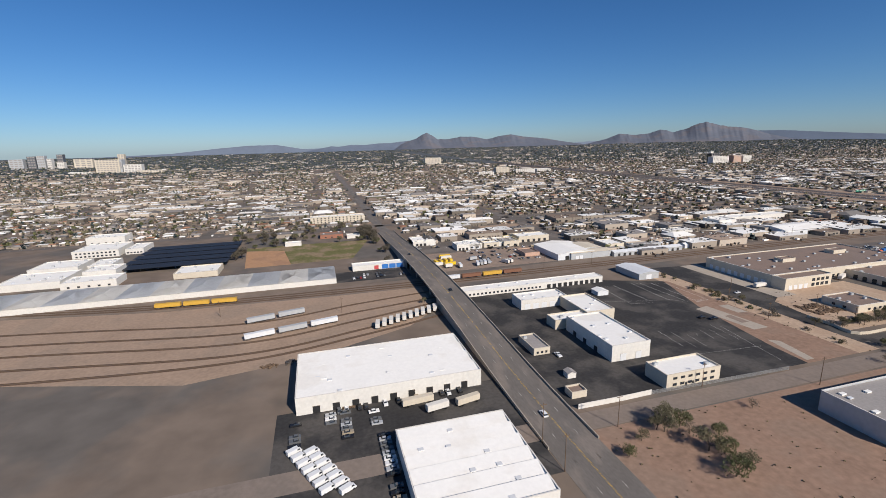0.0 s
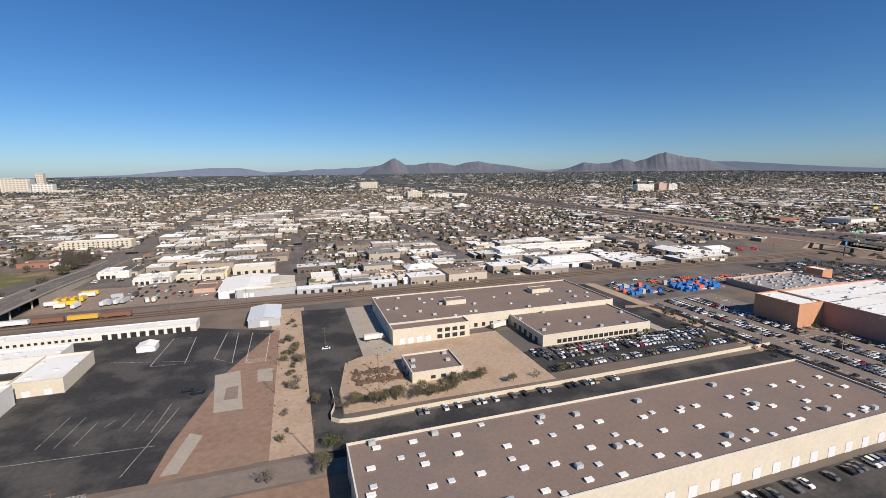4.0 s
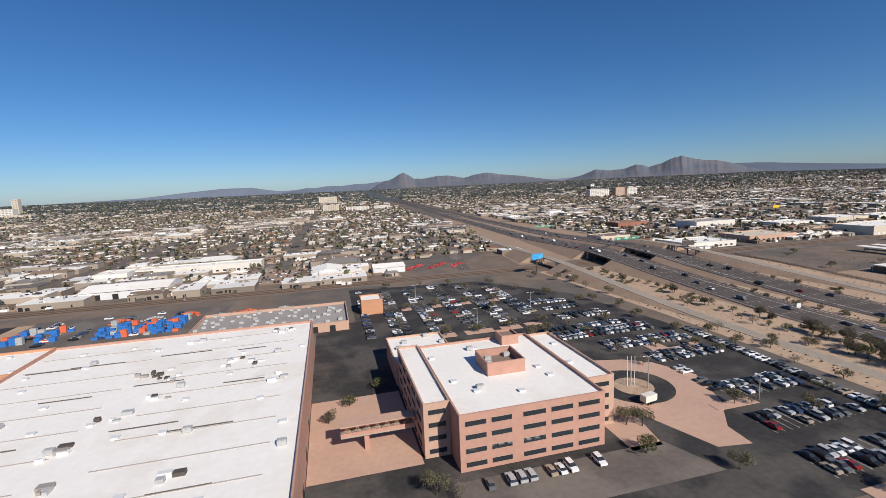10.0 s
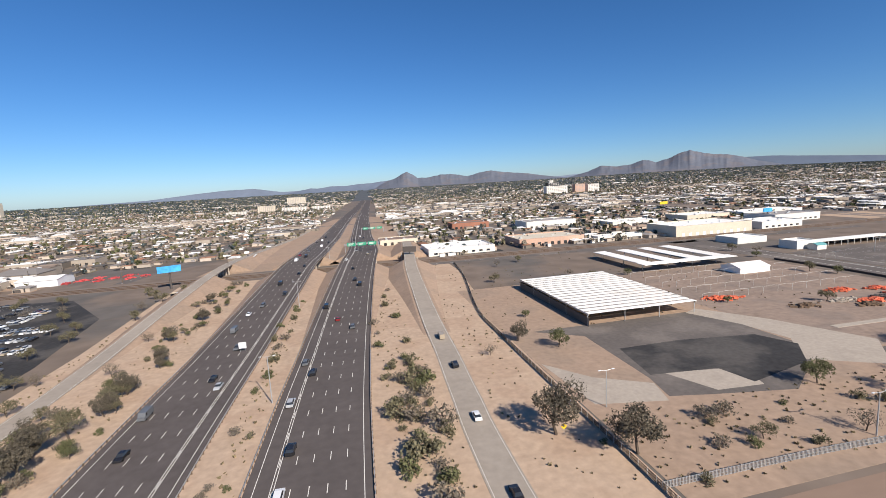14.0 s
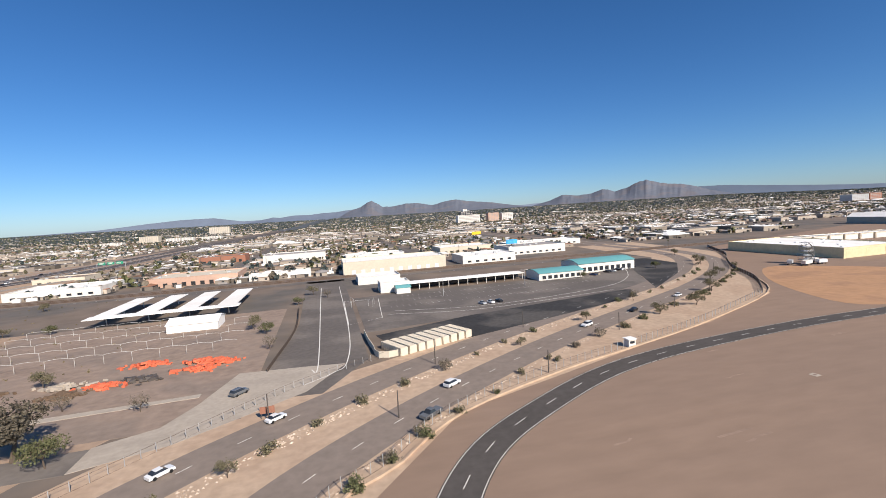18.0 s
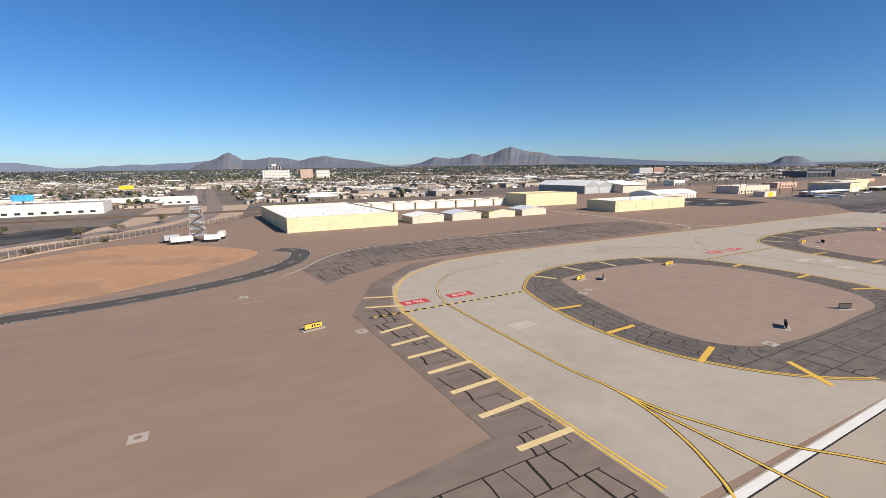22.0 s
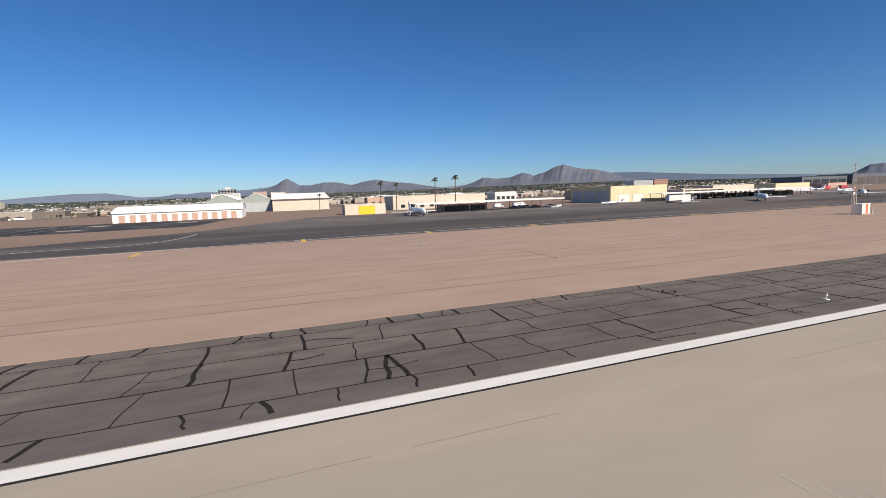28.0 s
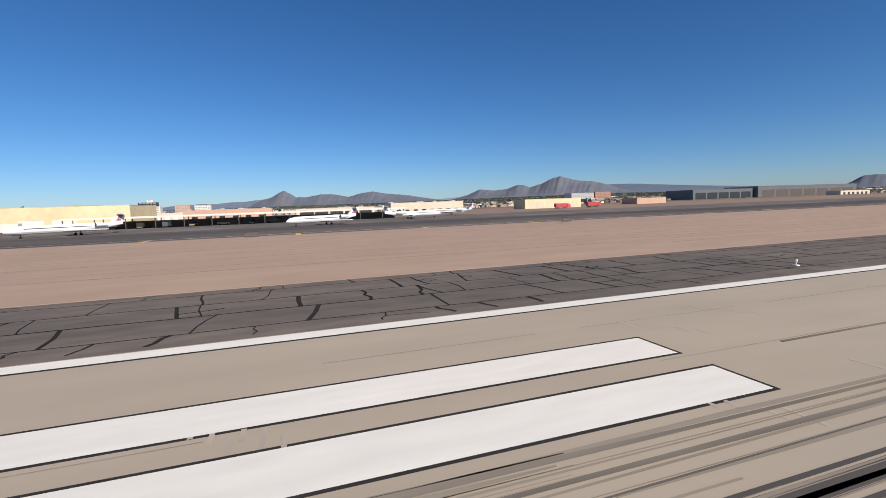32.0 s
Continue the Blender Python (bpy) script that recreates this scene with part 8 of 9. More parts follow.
mast = lattice("mast", 2120.8, 70.8, 5.2, .42, "white lattice mast with two slender antenna poles", M_WHITEWALL, M_PINKPALE, .045)
for px, h0, h1 in ((-.32, 5.2, 12.4), (.3, 5.2, 10.8)):
    bm = bmesh.new()
    rod(bm, (px, 0, h0 - .3), (px, 0, h1), .05, .035, 6)
    part("antenna_pole", bm, M_PINKPALE, mast)
for z in (6.8, 8.6):
    part("cross_bar", boxes((-.4, -.03, z, .4, .03, z + .07)), M_WHITEWALL, mast)
part("obstruction_lamp", boxes((-.42, -.1, 12.3, -.22, .1, 12.6)), M_REDPAINT, mast)
part("aerial_box", boxes((-.75, -.2, 4.9, -.15, .2, 5.7)), M_WHITEWALL, mast)
top = thing("marker_post", 2129.4, 71.2, .12, "short white marker post on a pad", "post")
bm = bmesh.new()
rod(bm, (0, 0, 0), (0, 0, 1.5), .16, sides=8)
part("post", bm, M_WHITEWALL, top)
part("pad", boxes((-.7, -.5, -.05, .5, .5, .04)), M_CONC2, top)
top = thing("equipment_shelter", 2124.4, 71.1, .12, "red and white striped equipment shelter", "shelter")
part("body", boxes((-1.6, -1.1, .2, 1.6, 1.1, 2.6)), M_WHITEWALL, top)
part("stripe", boxes((-.1, -1.13, .2, .75, 1.13, 2.63)), M_ORANGETHING, top)
part("roof", boxes((-1.7, -1.2, 2.6, 1.7, 1.2, 2.72)), M_WHITEWALL, top)
part("base", boxes((-1.7, -1.2, 0, 1.7, 1.2, .2)), M_CONC2, top)
tower = lattice("fire_training_tower", 1557, 211, 13.5, 3.3, "grey open steel training tower", M_GREYMETAL, M_DARKSTEEL)
for k, z in enumerate((2.6, 5.2, 7.8, 10.4, 13.2)):
    w = 3.1 * (1 - .3 * z / 13.5)
    part("platform", boxes((-w, -w, z, w, w, z + .15)), M_GREYMETAL, tower)
    part("railing", boxes((-w, -w, z + .9, w, -w + .06, z + 1.0), (-w, w - .06, z + .9, w, w, z + 1.0), (-w, -w, z + .5, w, -w + .06, z + .56)), M_LIGHTMETAL, tower)
    bm = bmesh.new()
    s = 1 if k % 2 else -1
    rod(bm, (-w * .8 * s, -w - .4, z - 2.5), (w * .8 * s, -w - .4, z), .22, sides=4)
    part("stair_flight", bm, M_DARKSTEEL, tower)
for x, y, ln, turn, mat_t, lab in ((1551, 206, 8, 12, M_WHITEWALL, "white trailer standing below the training tower"), (1562, 205.5, 6, -4, M_LIGHTMETAL, "pale trailer standing below the training tower"), (1566, 214, 7, 80, M_WHITEWALL, "white container beside the training tower"), (1547, 213, 6, 30, M_GREYMETAL, "grey container beside the training tower")):
    trailer(x, y, turn, mat_t, lab, ln, 1.9)
# airfield signs, pads and lamps


def sign(x, y, turn, material, label, w=3.0):
    top = thing("airfield_sign", x, y, .13, label, "airfield sign", "airfield signs", turn=turn)
    part("panel", boxes((-w / 2, -.12, .25, w / 2, .12, 1.15)), material, top)
    part("frame", boxes((-w / 2 - .06, -.15, .2, w / 2 + .06, .1, .25), (-w / 2 - .06, -.15, 1.15, w / 2 + .06, .1, 1.2)), M_BLACKPAINT, top)
    for s in (-1, 1):
        part("leg", boxes((s * w * .35 - .05, -.05, 0, s * w * .35 + .05, .05, .25)), M_STEEL, top)
    part("pad", boxes((-w / 2 - .5, -.7, -.05, w / 2 + .5, .7, .015)), M_CONC2, top)
    if material is M_YELLOWPAINT:
        part("bars", boxes((-w * .1, -.14, .45, -w * .02, -.12, .95), (w * .05, -.14, .45, w * .12, -.12, .95), (w * .2, -.14, .6, w * .36, -.12, .8)), M_BLACKPAINT, top, "black marks on the panel")


for x, y, tr, m in ((1640.8, 81, 10, M_YELLOWPAINT), (1675.5, 80.5, 0, M_YELLOWPAINT), (1750.5, 79, 4, M_YELLOWPAINT), (1814.7, 78.2, -4, M_YELLOWPAINT), (1890, 78, 0, M_YELLOWPAINT), (1573.3, 79.3, 10, M_YELLOWPAINT), (1645.8, 78.2, 40, M_BLACKPAINT), (1645.5, 37.4, 30, M_BLACKPAINT), (1667, 36.8, -30, M_DARKSTEEL), (1755.9, 36.5, 30, M_BLACKPAINT), (1896.5, 77.1, 10, M_DARKSTEEL), (1895.9, 36.2, 6, M_DARKSTEEL), (1756.5, 75.4, 40, M_BLACKPAINT), (1807.6, 36, -20, M_DARKSTEEL), (2262, 92, 0, M_DARKSTEEL), (2330, 90, 0, M_DARKSTEEL), (2440, 80, 0, M_YELLOWPAINT)):
    sign(x, y, tr, m, "yellow airfield sign with black marks" if m is M_YELLOWPAINT else "dark back of an airfield sign", 3.2 if m is M_YELLOWPAINT else 2.4)
for x, y in ((1434, 72), (1471, 69), (1451, 42), (1383, 80), (1549, 55), (1532, 34), (1564.6, 108.9), (1572.8, 80.7), (1580.5, 74), (1635.3, 73.1), (1635, 34.8), (1632, 71.6), (1745.9, 73.3), (1768, 75.4), (1783, 34.2), (1746, 34.6), (1817, 34.4), (1743.7, 52.2), (1742.9, 70.6), (1882.2, 71.7), (1760.7, 60.6), (1436, 75), (1915, 70), (2051, 60), (2010, 78), (2160, 58)):
    top = thing("drain_pad", x, y, .135 if x > 1620 else .045, "pale concrete pad with a drain cover", "drain pad", "drain pads", turn=(x * 7) % 30 - 15)
    part("slab", boxes((-.95, -.95, -.1, .95, .95, .02)), M_CONC2, top)
    bm = bmesh.new()
    rod(bm, (0, 0, .02), (0, 0, .05), .4, sides=12)
    part("cover", bm, M_TANROOF, top)
LAMP = boxes((-.16, -.16, 0, .16, .16, .06))
rod(LAMP, (0, 0, .06), (0, 0, .3), .045, .045, 8)
rod(LAMP, (0, 0, .3), (0, 0, .46), .1, .06, 8)
LAMP = mesh_of(LAMP, "edge_lamp", M_WHITEPAINT)
for k in range(12):
    ob = tagged(part("edge_lamp", LAMP, None, None, loc=(1913.2 + k * 55.6, 21.3, .11)), "small white runway edge lamp", "lamp", "runway edge lamps")
for x, y in ((2203.6, 34), (2203.8, 39), (2204, 43.5), (2204.3, 51)):
    top = thing("barricade", x, y, .13, "orange and white low barricade", "barricade", "barricades by the trench")
    part("board", boxes((-.6, -.04, .34, .6, .04, .5)), M_ORANGETHING, top)
    for s in (-.5, .5):
        part("leg", boxes((s - .04, -.2, 0, s + .04, .2, .34)), M_STEEL, top)
top = thing("light_boxes", 2206.2, 69.5, .13, "pair of white light housings on short legs", "approach light")
for s in (-.9, .9):
    part("housing", boxes((s - .42, -.4, .45, s + .42, .4, 1.15)), M_WHITEWALL, top)
    part("leg", boxes((s - .08, -.08, 0, s + .08, .08, .45)), M_STEEL, top)
top = thing("distance_post", 2210, 37.4, .13, "dark upright marker box on a pad", "marker")
part("panel", boxes((-.35, -.12, .1, .35, .12, 1.7)), M_DARKSTEEL, top)
part("base", boxes((-.8, -.5, -.05, .8, .5, .1)), M_CONC2, top)

# runway distance sign
top = thing("distance_sign", 1932.8, 38.9, .13, "black runway distance sign with white number 10", "airfield sign", turn=-8)
part("panel", boxes((-.75, -.14, .3, .75, .14, 1.75)), M_BLACKPAINT, top)
part("pad", boxes((-1.2, -.6, -.05, 1.2, .6, .015)), M_CONC2, top)
for s in (-.5, .5):
    part("leg", boxes((s - .05, -.05, 0, s + .05, .05, .3)), M_STEEL, top)
fc = bpy.data.curves.new("number", "FONT")
fc.body, fc.size, fc.align_x, fc.align_y = "10", 1.25, "CENTER", "CENTER"
fc.materials.append(M_WHITEPAINT)
t_ob = new("number", fc)
t_ob.parent = top
t_ob.matrix_local = pose(0, -.155, 1.02, 90, 0, 0)

# ---- aircraft ----
M_FUSE = mat("white aircraft paint", (0.74, 0.75, 0.76), rough=0.3, vary=0.03)
M_TAILRED = mat("red tail stripe", (0.5, 0.05, 0.06), rough=0.35)
M_TAILBLUE = mat("blue tail stripe", (0.03, 0.08, 0.3), rough=0.35)


def jet(x, y, turn, s, label, rear=True):
    """A small airliner: fuselage, wings, tail, engines, gear."""
    top = thing("aircraft", x, y, .1, label, "aircraft", "parked aircraft", turn=turn)
    bm = bmesh.new()
    prev = None
    prof = ((-16, .25, 3.2), (-12, .8, 2.9), (-8, 1.3, 2.6), (-2, 1.35, 2.5), (6, 1.35, 2.5), (12, 1.3, 2.45), (14.5, .95, 2.3), (16, .25, 2.0))
    for px, r, z in prof:
        ring = [bm.verts.new((px * s, r * s * math.cos(6.2832 * k / 14), z * s + r * s * math.sin(6.2832 * k / 14))) for k in range(14)]
        if prev:
            for k in range(14):
                bm.faces.new((prev[k], prev[(k + 1) % 14], ring[(k + 1) % 14], ring[k]))
        else:
            bm.faces.new(ring[::-1])
        prev = ring
    bm.faces.new(prev)
    bmesh.ops.recalc_face_normals(bm, faces=bm.faces[:])
    part("fuselage", bm, M_FUSE, top)
    for sy in (-1, 1):
        bm = bmesh.new()
        prism(bm, [(2 * s, sy * 1.2 * s), (-3 * s, sy * 1.2 * s), (-6.4 * s, sy * 11.5 * s), (-5 * s, sy * 11.5 * s)], 1.7 * s, 1.95 * s)
        part("wing", bm, M_FUSE, top)
        bm = bmesh.new()
        zt = 6.6 if rear else 3.2
        prism(bm, [(-13.6 * s, sy * .1), (-16.2 * s, sy * .1), (-17 * s, sy * 4.4 * s), (-15.8 * s, sy * 4.4 * s)], zt * s, (zt + .15) * s)
        part("tailplane", bm, M_FUSE, top)
        bm = bmesh.new()
        ex, ey, ez = (-8.6, 2.2, 3.2) if rear else (.6, 4.4, 1.3)
        rod(bm, ((ex + 1.8) * s, sy * ey * s, ez * s), ((ex - 1.8) * s, sy * ey * s, ez * s), .75 * s, .55 * s, 12)
        eng = part("engine", bm, M_FUSE, top)
        bm = bmesh.new()
        rod(bm, ((ex + 1.8) * s, sy * ey * s, ez * s), ((ex + 1.86) * s, sy * ey * s, ez * s), .62 * s, .62 * s, 12)
        part("intake", bm, M_DARK, eng, "dark intake")
        bm = bmesh.new()
        rod(bm, (-2.6 * s, sy * 1.7 * s, .42 * s), (-2.6 * s, sy * 2.1 * s, .42 * s), .42 * s, sides=10)
        rod(bm, (-2.6 * s, sy * 1.8 * s, .4 * s), (-2.6 * s, sy * 1.6 * s, 1.8 * s), .1 * s)
        part("main_gear", bm, M_TYRE, top)
    bm = bmesh.new()
    v = [bm.verts.new((a * s, w * s, b * s)) for w in (-.12, .12) for a, b in ((-11.5, 3.4), (-16, 3.3), (-17.2, 6.8), (-15, 6.8))]
    for f in ((0, 1, 2, 3), (7, 6, 5, 4), (0, 4, 5, 1), (1, 5, 6, 2), (2, 6, 7, 3), (3, 7, 4, 0)):
        bm.faces.new([v[i] for i in f])
    fin = part("fin", bm, M_FUSE, top, "tail fin with red and blue stripes")
    part("fin_stripe", boxes(*[((-15.6 - .35 * k) * s, -.14 * s, (4.2 + .7 * k) * s, (-14.0 - .35 * k) * s, .14 * s, (4.5 + .7 * k) * s) for k in range(3)]), M_TAILRED, fin)
    part("fin_stripe", boxes(*[((-15.5 - .35 * k) * s, -.14 * s, (4.55 + .7 * k) * s, (-14.2 - .35 * k) * s, .14 * s, (4.75 + .7 * k) * s) for k in range(3)]), M_TAILBLUE, fin)
    bm = bmesh.new()
    rod(bm, (12 * s, 0, .3 * s), (12 * s, 0, 1.4 * s), .1 * s)
    rod(bm, (12 * s, -.2 * s, .3 * s), (12 * s, .2 * s, .3 * s), .3 * s, sides=10)
    part("nose_gear", bm, M_TYRE, top)
    part("cockpit_windows", boxes((13.8 * s, -.7 * s, 2.75 * s, 14.5 * s, .7 * s, 3.0 * s)), M_GLASS, top)
    part("window_band", boxes((-6 * s, -1.37 * s, 2.75 * s, 11.5 * s, 1.37 * s, 2.95 * s)), M_GLASS, top)


jet(2209, 155, 222, .88, "white regional jet with a striped tail on the apron")
jet(2279, 150, 208, .8, "white regional jet standing on the apron")
jet(2317, 179, 12, .8, "pale blue and white jet parked by the canopy")
jet(2345, 218, 160, .8, "white jet parked behind the canopy")
jet(2041, 184, -92, .85, "white jet facing the runway on the apron", False)
jet(2173, 166, 200, .42, "small white private jet by the hangar")
jet(2150, 192, 170, .4, "small white private jet on the apron")
for k, (x, y) in enumerate(((2441, 262), (2466, 262))):
    trailer(x, y, 4, M_REDTHING, "red airport fire engine standing outside", 9, 2.4, "fire_engine", cab=M_REDTHING)

# ---- poles, signs, fences ----


def pole(x, y, h, label="tall wooden utility pole", material=M_WOOD, arm=True, lamp=False, name="utility_pole", z=.0):
    top = thing(name, x, y, z, label, "pole")
    bm = bmesh.new()
    rod(bm, (0, 0, 0), (0, 0, h), .18, .11, 8)
    part("shaft", bm, material, top)
    if arm and not lamp:
        part("crossarm", boxes((-1.3, -.08, h - 1.0, 1.3, .08, h - .8)), material, top)
    if lamp:
        bm = bmesh.new()
        rod(bm, (0, 0, h - .1), (-1.8, 0, h + .2), .06)
        rod(bm, (0, 0, h - .1), (1.8, 0, h + .2), .06)
        part("arm", bm, material, top)
        for s in (-1.9, 1.9):
            part("lamp_head", boxes((s - .35, -.15, h + .1, s + .35, .15, h + .28)), M_LIGHTMETAL, top)


for x, y, h in ((84, 134, 17), (84, 118, 15), (117, 134, 14), (223, 133, 14), (172, 148, 12), (290, 146, 15), (300, 250, 11), (276, 230, 11), (275, 200, 11), (318, 180, 10), (322, 205, 10), (528, 170, 12), (506, 130, 12), (400, 380, 12), (460, 376, 12), (520, 372, 12), (330, 376, 12), (250, 352, 12), (200, 350, 12), (20, 300, 11), (-60, 320, 11), (640, 378, 12), (740, 378, 12), (820, 376, 12)):
    pole(x, y, h)
for x, y, h in ((964, 130, 14), (961, 240, 14), (972, 380, 14), (958, 40, 14), (1051, 99, 10), (1098, 70, 10), (812, 128, 12), (780, 220, 9), (820, 240, 9), (840, 110, 9), (760, 290, 9), (1330, 230, 9), (1380, 236, 9), (440, 190, 8), (480, 190, 8), (560, 150, 9), (560, 220, 9)):
    pole(x, y, h, "slim grey steel street lamp", M_STEEL, lamp=True, name="street_lamp")


for x, y in ((1256.4, 104.6), (1284.2, 95), (1326.4, 106.6), (1368, 134), (1408, 153), (1450, 177), (1490, 214), (1340, 152), (1300, 126)):
    pole(x, y, 6.2, "slim brown steel pole beside the boulevard", M_DARKSTEEL, arm=False, name="post")


def billboard(x, y, h, turn, face, label, w=14):
    top = thing("billboard", x, y, 0, label, "billboard", turn=turn)
    bm = bmesh.new()
    rod(bm, (0, .6, 0), (0, .6, h - 4), .6, sides=10)
    part("post", bm, M_DARKSTEEL, top)
    part("panel", boxes((-w / 2, 0, h - 4.4, w / 2, .35, h)), face, top)
    part("back_frame", boxes((-w / 2 + .4, .35, h - 4.2, w / 2 - .4, 1.1, h - .4)), M_DARKSTEEL, top)
    part("catwalk", boxes((-w / 2, -.9, h - 4.7, w / 2, .1, h - 4.6)), M_DARKSTEEL, top)


M_BILLBLUE = mat("printed blue poster", (0.05, 0.35, 0.7), rough=0.4, vary=0.5, fine=0.5, coarse=0.2)
billboard(869, 331, 16, 25, M_BILLBLUE, "blue billboard on a dark steel post")
billboard(1035, 352, 13, -20, M_DARKSTEEL, "dark back of a billboard on a pale post", 11)
billboard(1452, 420, 14, 0, M_BILLBLUE, "blue billboard above the sheds", 12)
billboard(1490, 640, 14, 0, M_YELLOWTRUCK, "yellow billboard above low houses", 14)
for x0, x1, y, z in ((985, 1014, 395, 6.3), (1006, 1036, 620, .5)):
    top = thing("sign_gantry", (x0 + x1) / 2, y, z, "steel gantry with green freeway signs", "sign gantry")
    h = (x1 - x0) / 2
    for s in (-1, 1):
        bm = bmesh.new()
        rod(bm, (s * h, 0, 0), (s * h, 0, 7.5), .25)
        part("post", bm, M_STEEL, top)
    part("beam", boxes((-h, -.2, 6.4, h, .2, 6.8), (-h, -.2, 7.3, h, .2, 7.6)), M_STEEL, top)
    for k in (-.62, 0, .62):
        sg = part("sign_panel", boxes((k * h - 3.6, -.4, 5.4, k * h + 3.6, -.25, 8.4)), mat("green sign", (0.02, 0.28, 0.16), rough=0.4), top, "green road sign")
        part("bars", boxes((k * h - 2.6, -.44, 7.2, k * h + 2.2, -.4, 7.7), (k * h - 2.6, -.44, 6.3, k * h + 1.2, -.4, 6.8)), M_WHITEPAINT, sg, "white bars of lettering")
top = thing("road_sign", 946, 179, 0, "pale back of a road sign on two posts", "road sign")
part("panel", boxes((-1.4, -.05, 1.6, 1.4, .05, 4.0)), M_LIGHTMETAL, top)
for s in (-1, 1):
    part("post", boxes((s - .06, .05, 0, s + .06, .12, 3.9)), M_STEEL, top)
top = thing("road_sign", 1034.5, 90, 0, "yellow diamond warning sign on a post", "road sign")
part("panel", [boxes((-.55, -.03, -.55, .55, .03, .55))][0], M_YELLOWTRUCK, top).matrix_local = pose(0, 0, 2.4, 0, 45, 0)
part("post", boxes((-.04, .03, 0, .04, .09, 2.3)), M_STEEL, top)
top = thing("road_sign", 1256, 106, 0, "brown notice board beside the boulevard", "road sign")
part("panel", boxes((-1.6, -.05, 1.2, 1.6, .05, 2.8)), M_BRICK, top)
for s in (-1.3, 1.3):
    part("post", boxes((s - .07, .05, 0, s + .07, .15, 2.8)), M_DARKSTEEL, top)
top = thing("guard_booth", 1359.4, 117, .05, "small white guard booth at the fence", "booth")
part("wall", boxes((-1.2, -1.2, 0, 1.2, 1.2, 2.3)), M_WHITEWALL, top)
part("roof", boxes((-1.5, -1.5, 2.3, 1.5, 1.5, 2.55)), M_WHITEROOF, top)
part("window", boxes((-.8, -1.24, 1.1, .8, -1.2, 1.9)), M_GLASS, top)
gable("canopy_hut", 1126, 73, 1146, 78, 2.2, .6, "x", M_YARD, M_GREYROOF, "long low brown shelter with a grey roof", "shelter")
top = thing("utility_cabinets", 690, 88, 0, "row of green utility cabinets", "cabinet")
part("box", boxes((-3, -.6, 0, 3, .6, 1.5)), M_GRASS, top)


def fence(name, points, h, material, label, post=3.0, wall=False, n=4, thick=.1, z=.0, wire=False):
    """A solid low wall, or an open fence of posts, rails and thin slats."""
    line = spline(points, n)
    top = tagged(new(name), label, "fence" if not wall else "wall", kind="structure")
    if wall:
        bm = bmesh.new()
        ribbon(bm, line, thick, -thick, h + z, h)
        part("run", bm, material, top)
        return top
    for level in (.04, .97) if wire else (.12, .5, .97):
        bm = bmesh.new()
        ribbon(bm, line, .03, -.03, h * level, .04 if wire else .07)
        part("rail", bm, material, top)
    slats, posts, run = bmesh.new(), bmesh.new(), 0.0
    for a, b in zip(line, line[1:]):
        step, d = (b - a).length, (b - a).normalized()
        s = 0.0
        while s < step:
            p = a + d * s
            if int((run + s) / .32) % 9 == 0:
                box(posts, p.x - .06, p.y - .06, 0, p.x + .06, p.y + .06, h + .15)
            elif not wire:
                box(slats, p.x - .05, p.y - .05, .1, p.x + .05, p.y + .05, h)
            s += .32
        run += step
    if wire:
        slats.free()
    else:
        tagged(part("slats", slats, material, top), "thin upright slats", kind="stuff")
    tagged(part("posts", posts, M_STEEL, top), "slim steel posts", kind="stuff")
    return top


M_MESHDARK = mat("rusty fence slats", (0.10, 0.075, 0.06), rough=0.9, vary=0.2, fine=1)
fence("fence_wall", [(109, 149.5), (130, 149.4), (146, 149.8)], 2.4, M_WHITEWALL, "wavy white yard wall", wall=True)
fence("fence_yard", [(146, 149.8), (185, 148.8), (224, 148)], 1.8, M_STEEL, "grey chain-link yard fence")
fence("wall_court", [(299, 194), (299.4, 180), (300, 165.8), (340, 166), (420, 166.6), (533, 169)], 1.8, M_CREAM, "cream block wall along the lane", wall=True)
fence("wall_parking", [(527, 84), (527, 160), (527, 240), (506, 252)], 1.8, M_YARD, "brown block wall beside the car park", wall=True)
fence("fence_freeway", [(1043, -60), (1043.5, 70), (1044, 160), (1046, 200), (1060, 278), (1066, 330)], 1.5, M_MESHDARK, "dark slatted fence along the freeway")
fence("fence_south", [(1043.5, 68), (1088, 68), (1130, 66), (1200, 66)], 1.6, M_STEEL, "grey wire fence")
fence("fence_boulevard", [(1204, 58), (1212, 72), (1231, 93), (1270, 130), (1318, 151)], 1.8, M_MESHDARK, "thin wire fence beside the boulevard", wire=True)
fence("wall_containers", [(1283, 170), (1284, 150), (1288, 138), (1318, 150)], 2.0, M_CREAM, "cream wall round the container yard", wall=True)
fence("fence_airfield", [(1252, -60), (1262, 54), (1280, 78), (1297, 94), (1330, 108), (1362, 118), (1400, 131), (1460, 158)], 2.2, M_MESHDARK, "thin wire airfield perimeter fence", wire=True)
fence("fence_airfield_north", [(1460, 158), (1488, 186), (1512, 221), (1540, 252), (1566, 278), (1602, 330)], 2.3, M_MESHDARK, "dark airfield perimeter fence")
fence("kerb_airfield", [(1254, -60), (1264, 53), (1282, 77), (1299, 92.6), (1331, 106.6), (1363, 116.6), (1401, 129.6), (1461, 156.6), (1489.4, 185), (1513.4, 220)], .5, M_PALEDIRT, "low tan block wall below the fence", wall=True, thick=.25)
fence("wall_drive", [(1256, 236), (1257, 190), (1252, 140)], 1.2, M_MESHDARK, "dark low wall along the drive", wall=True)
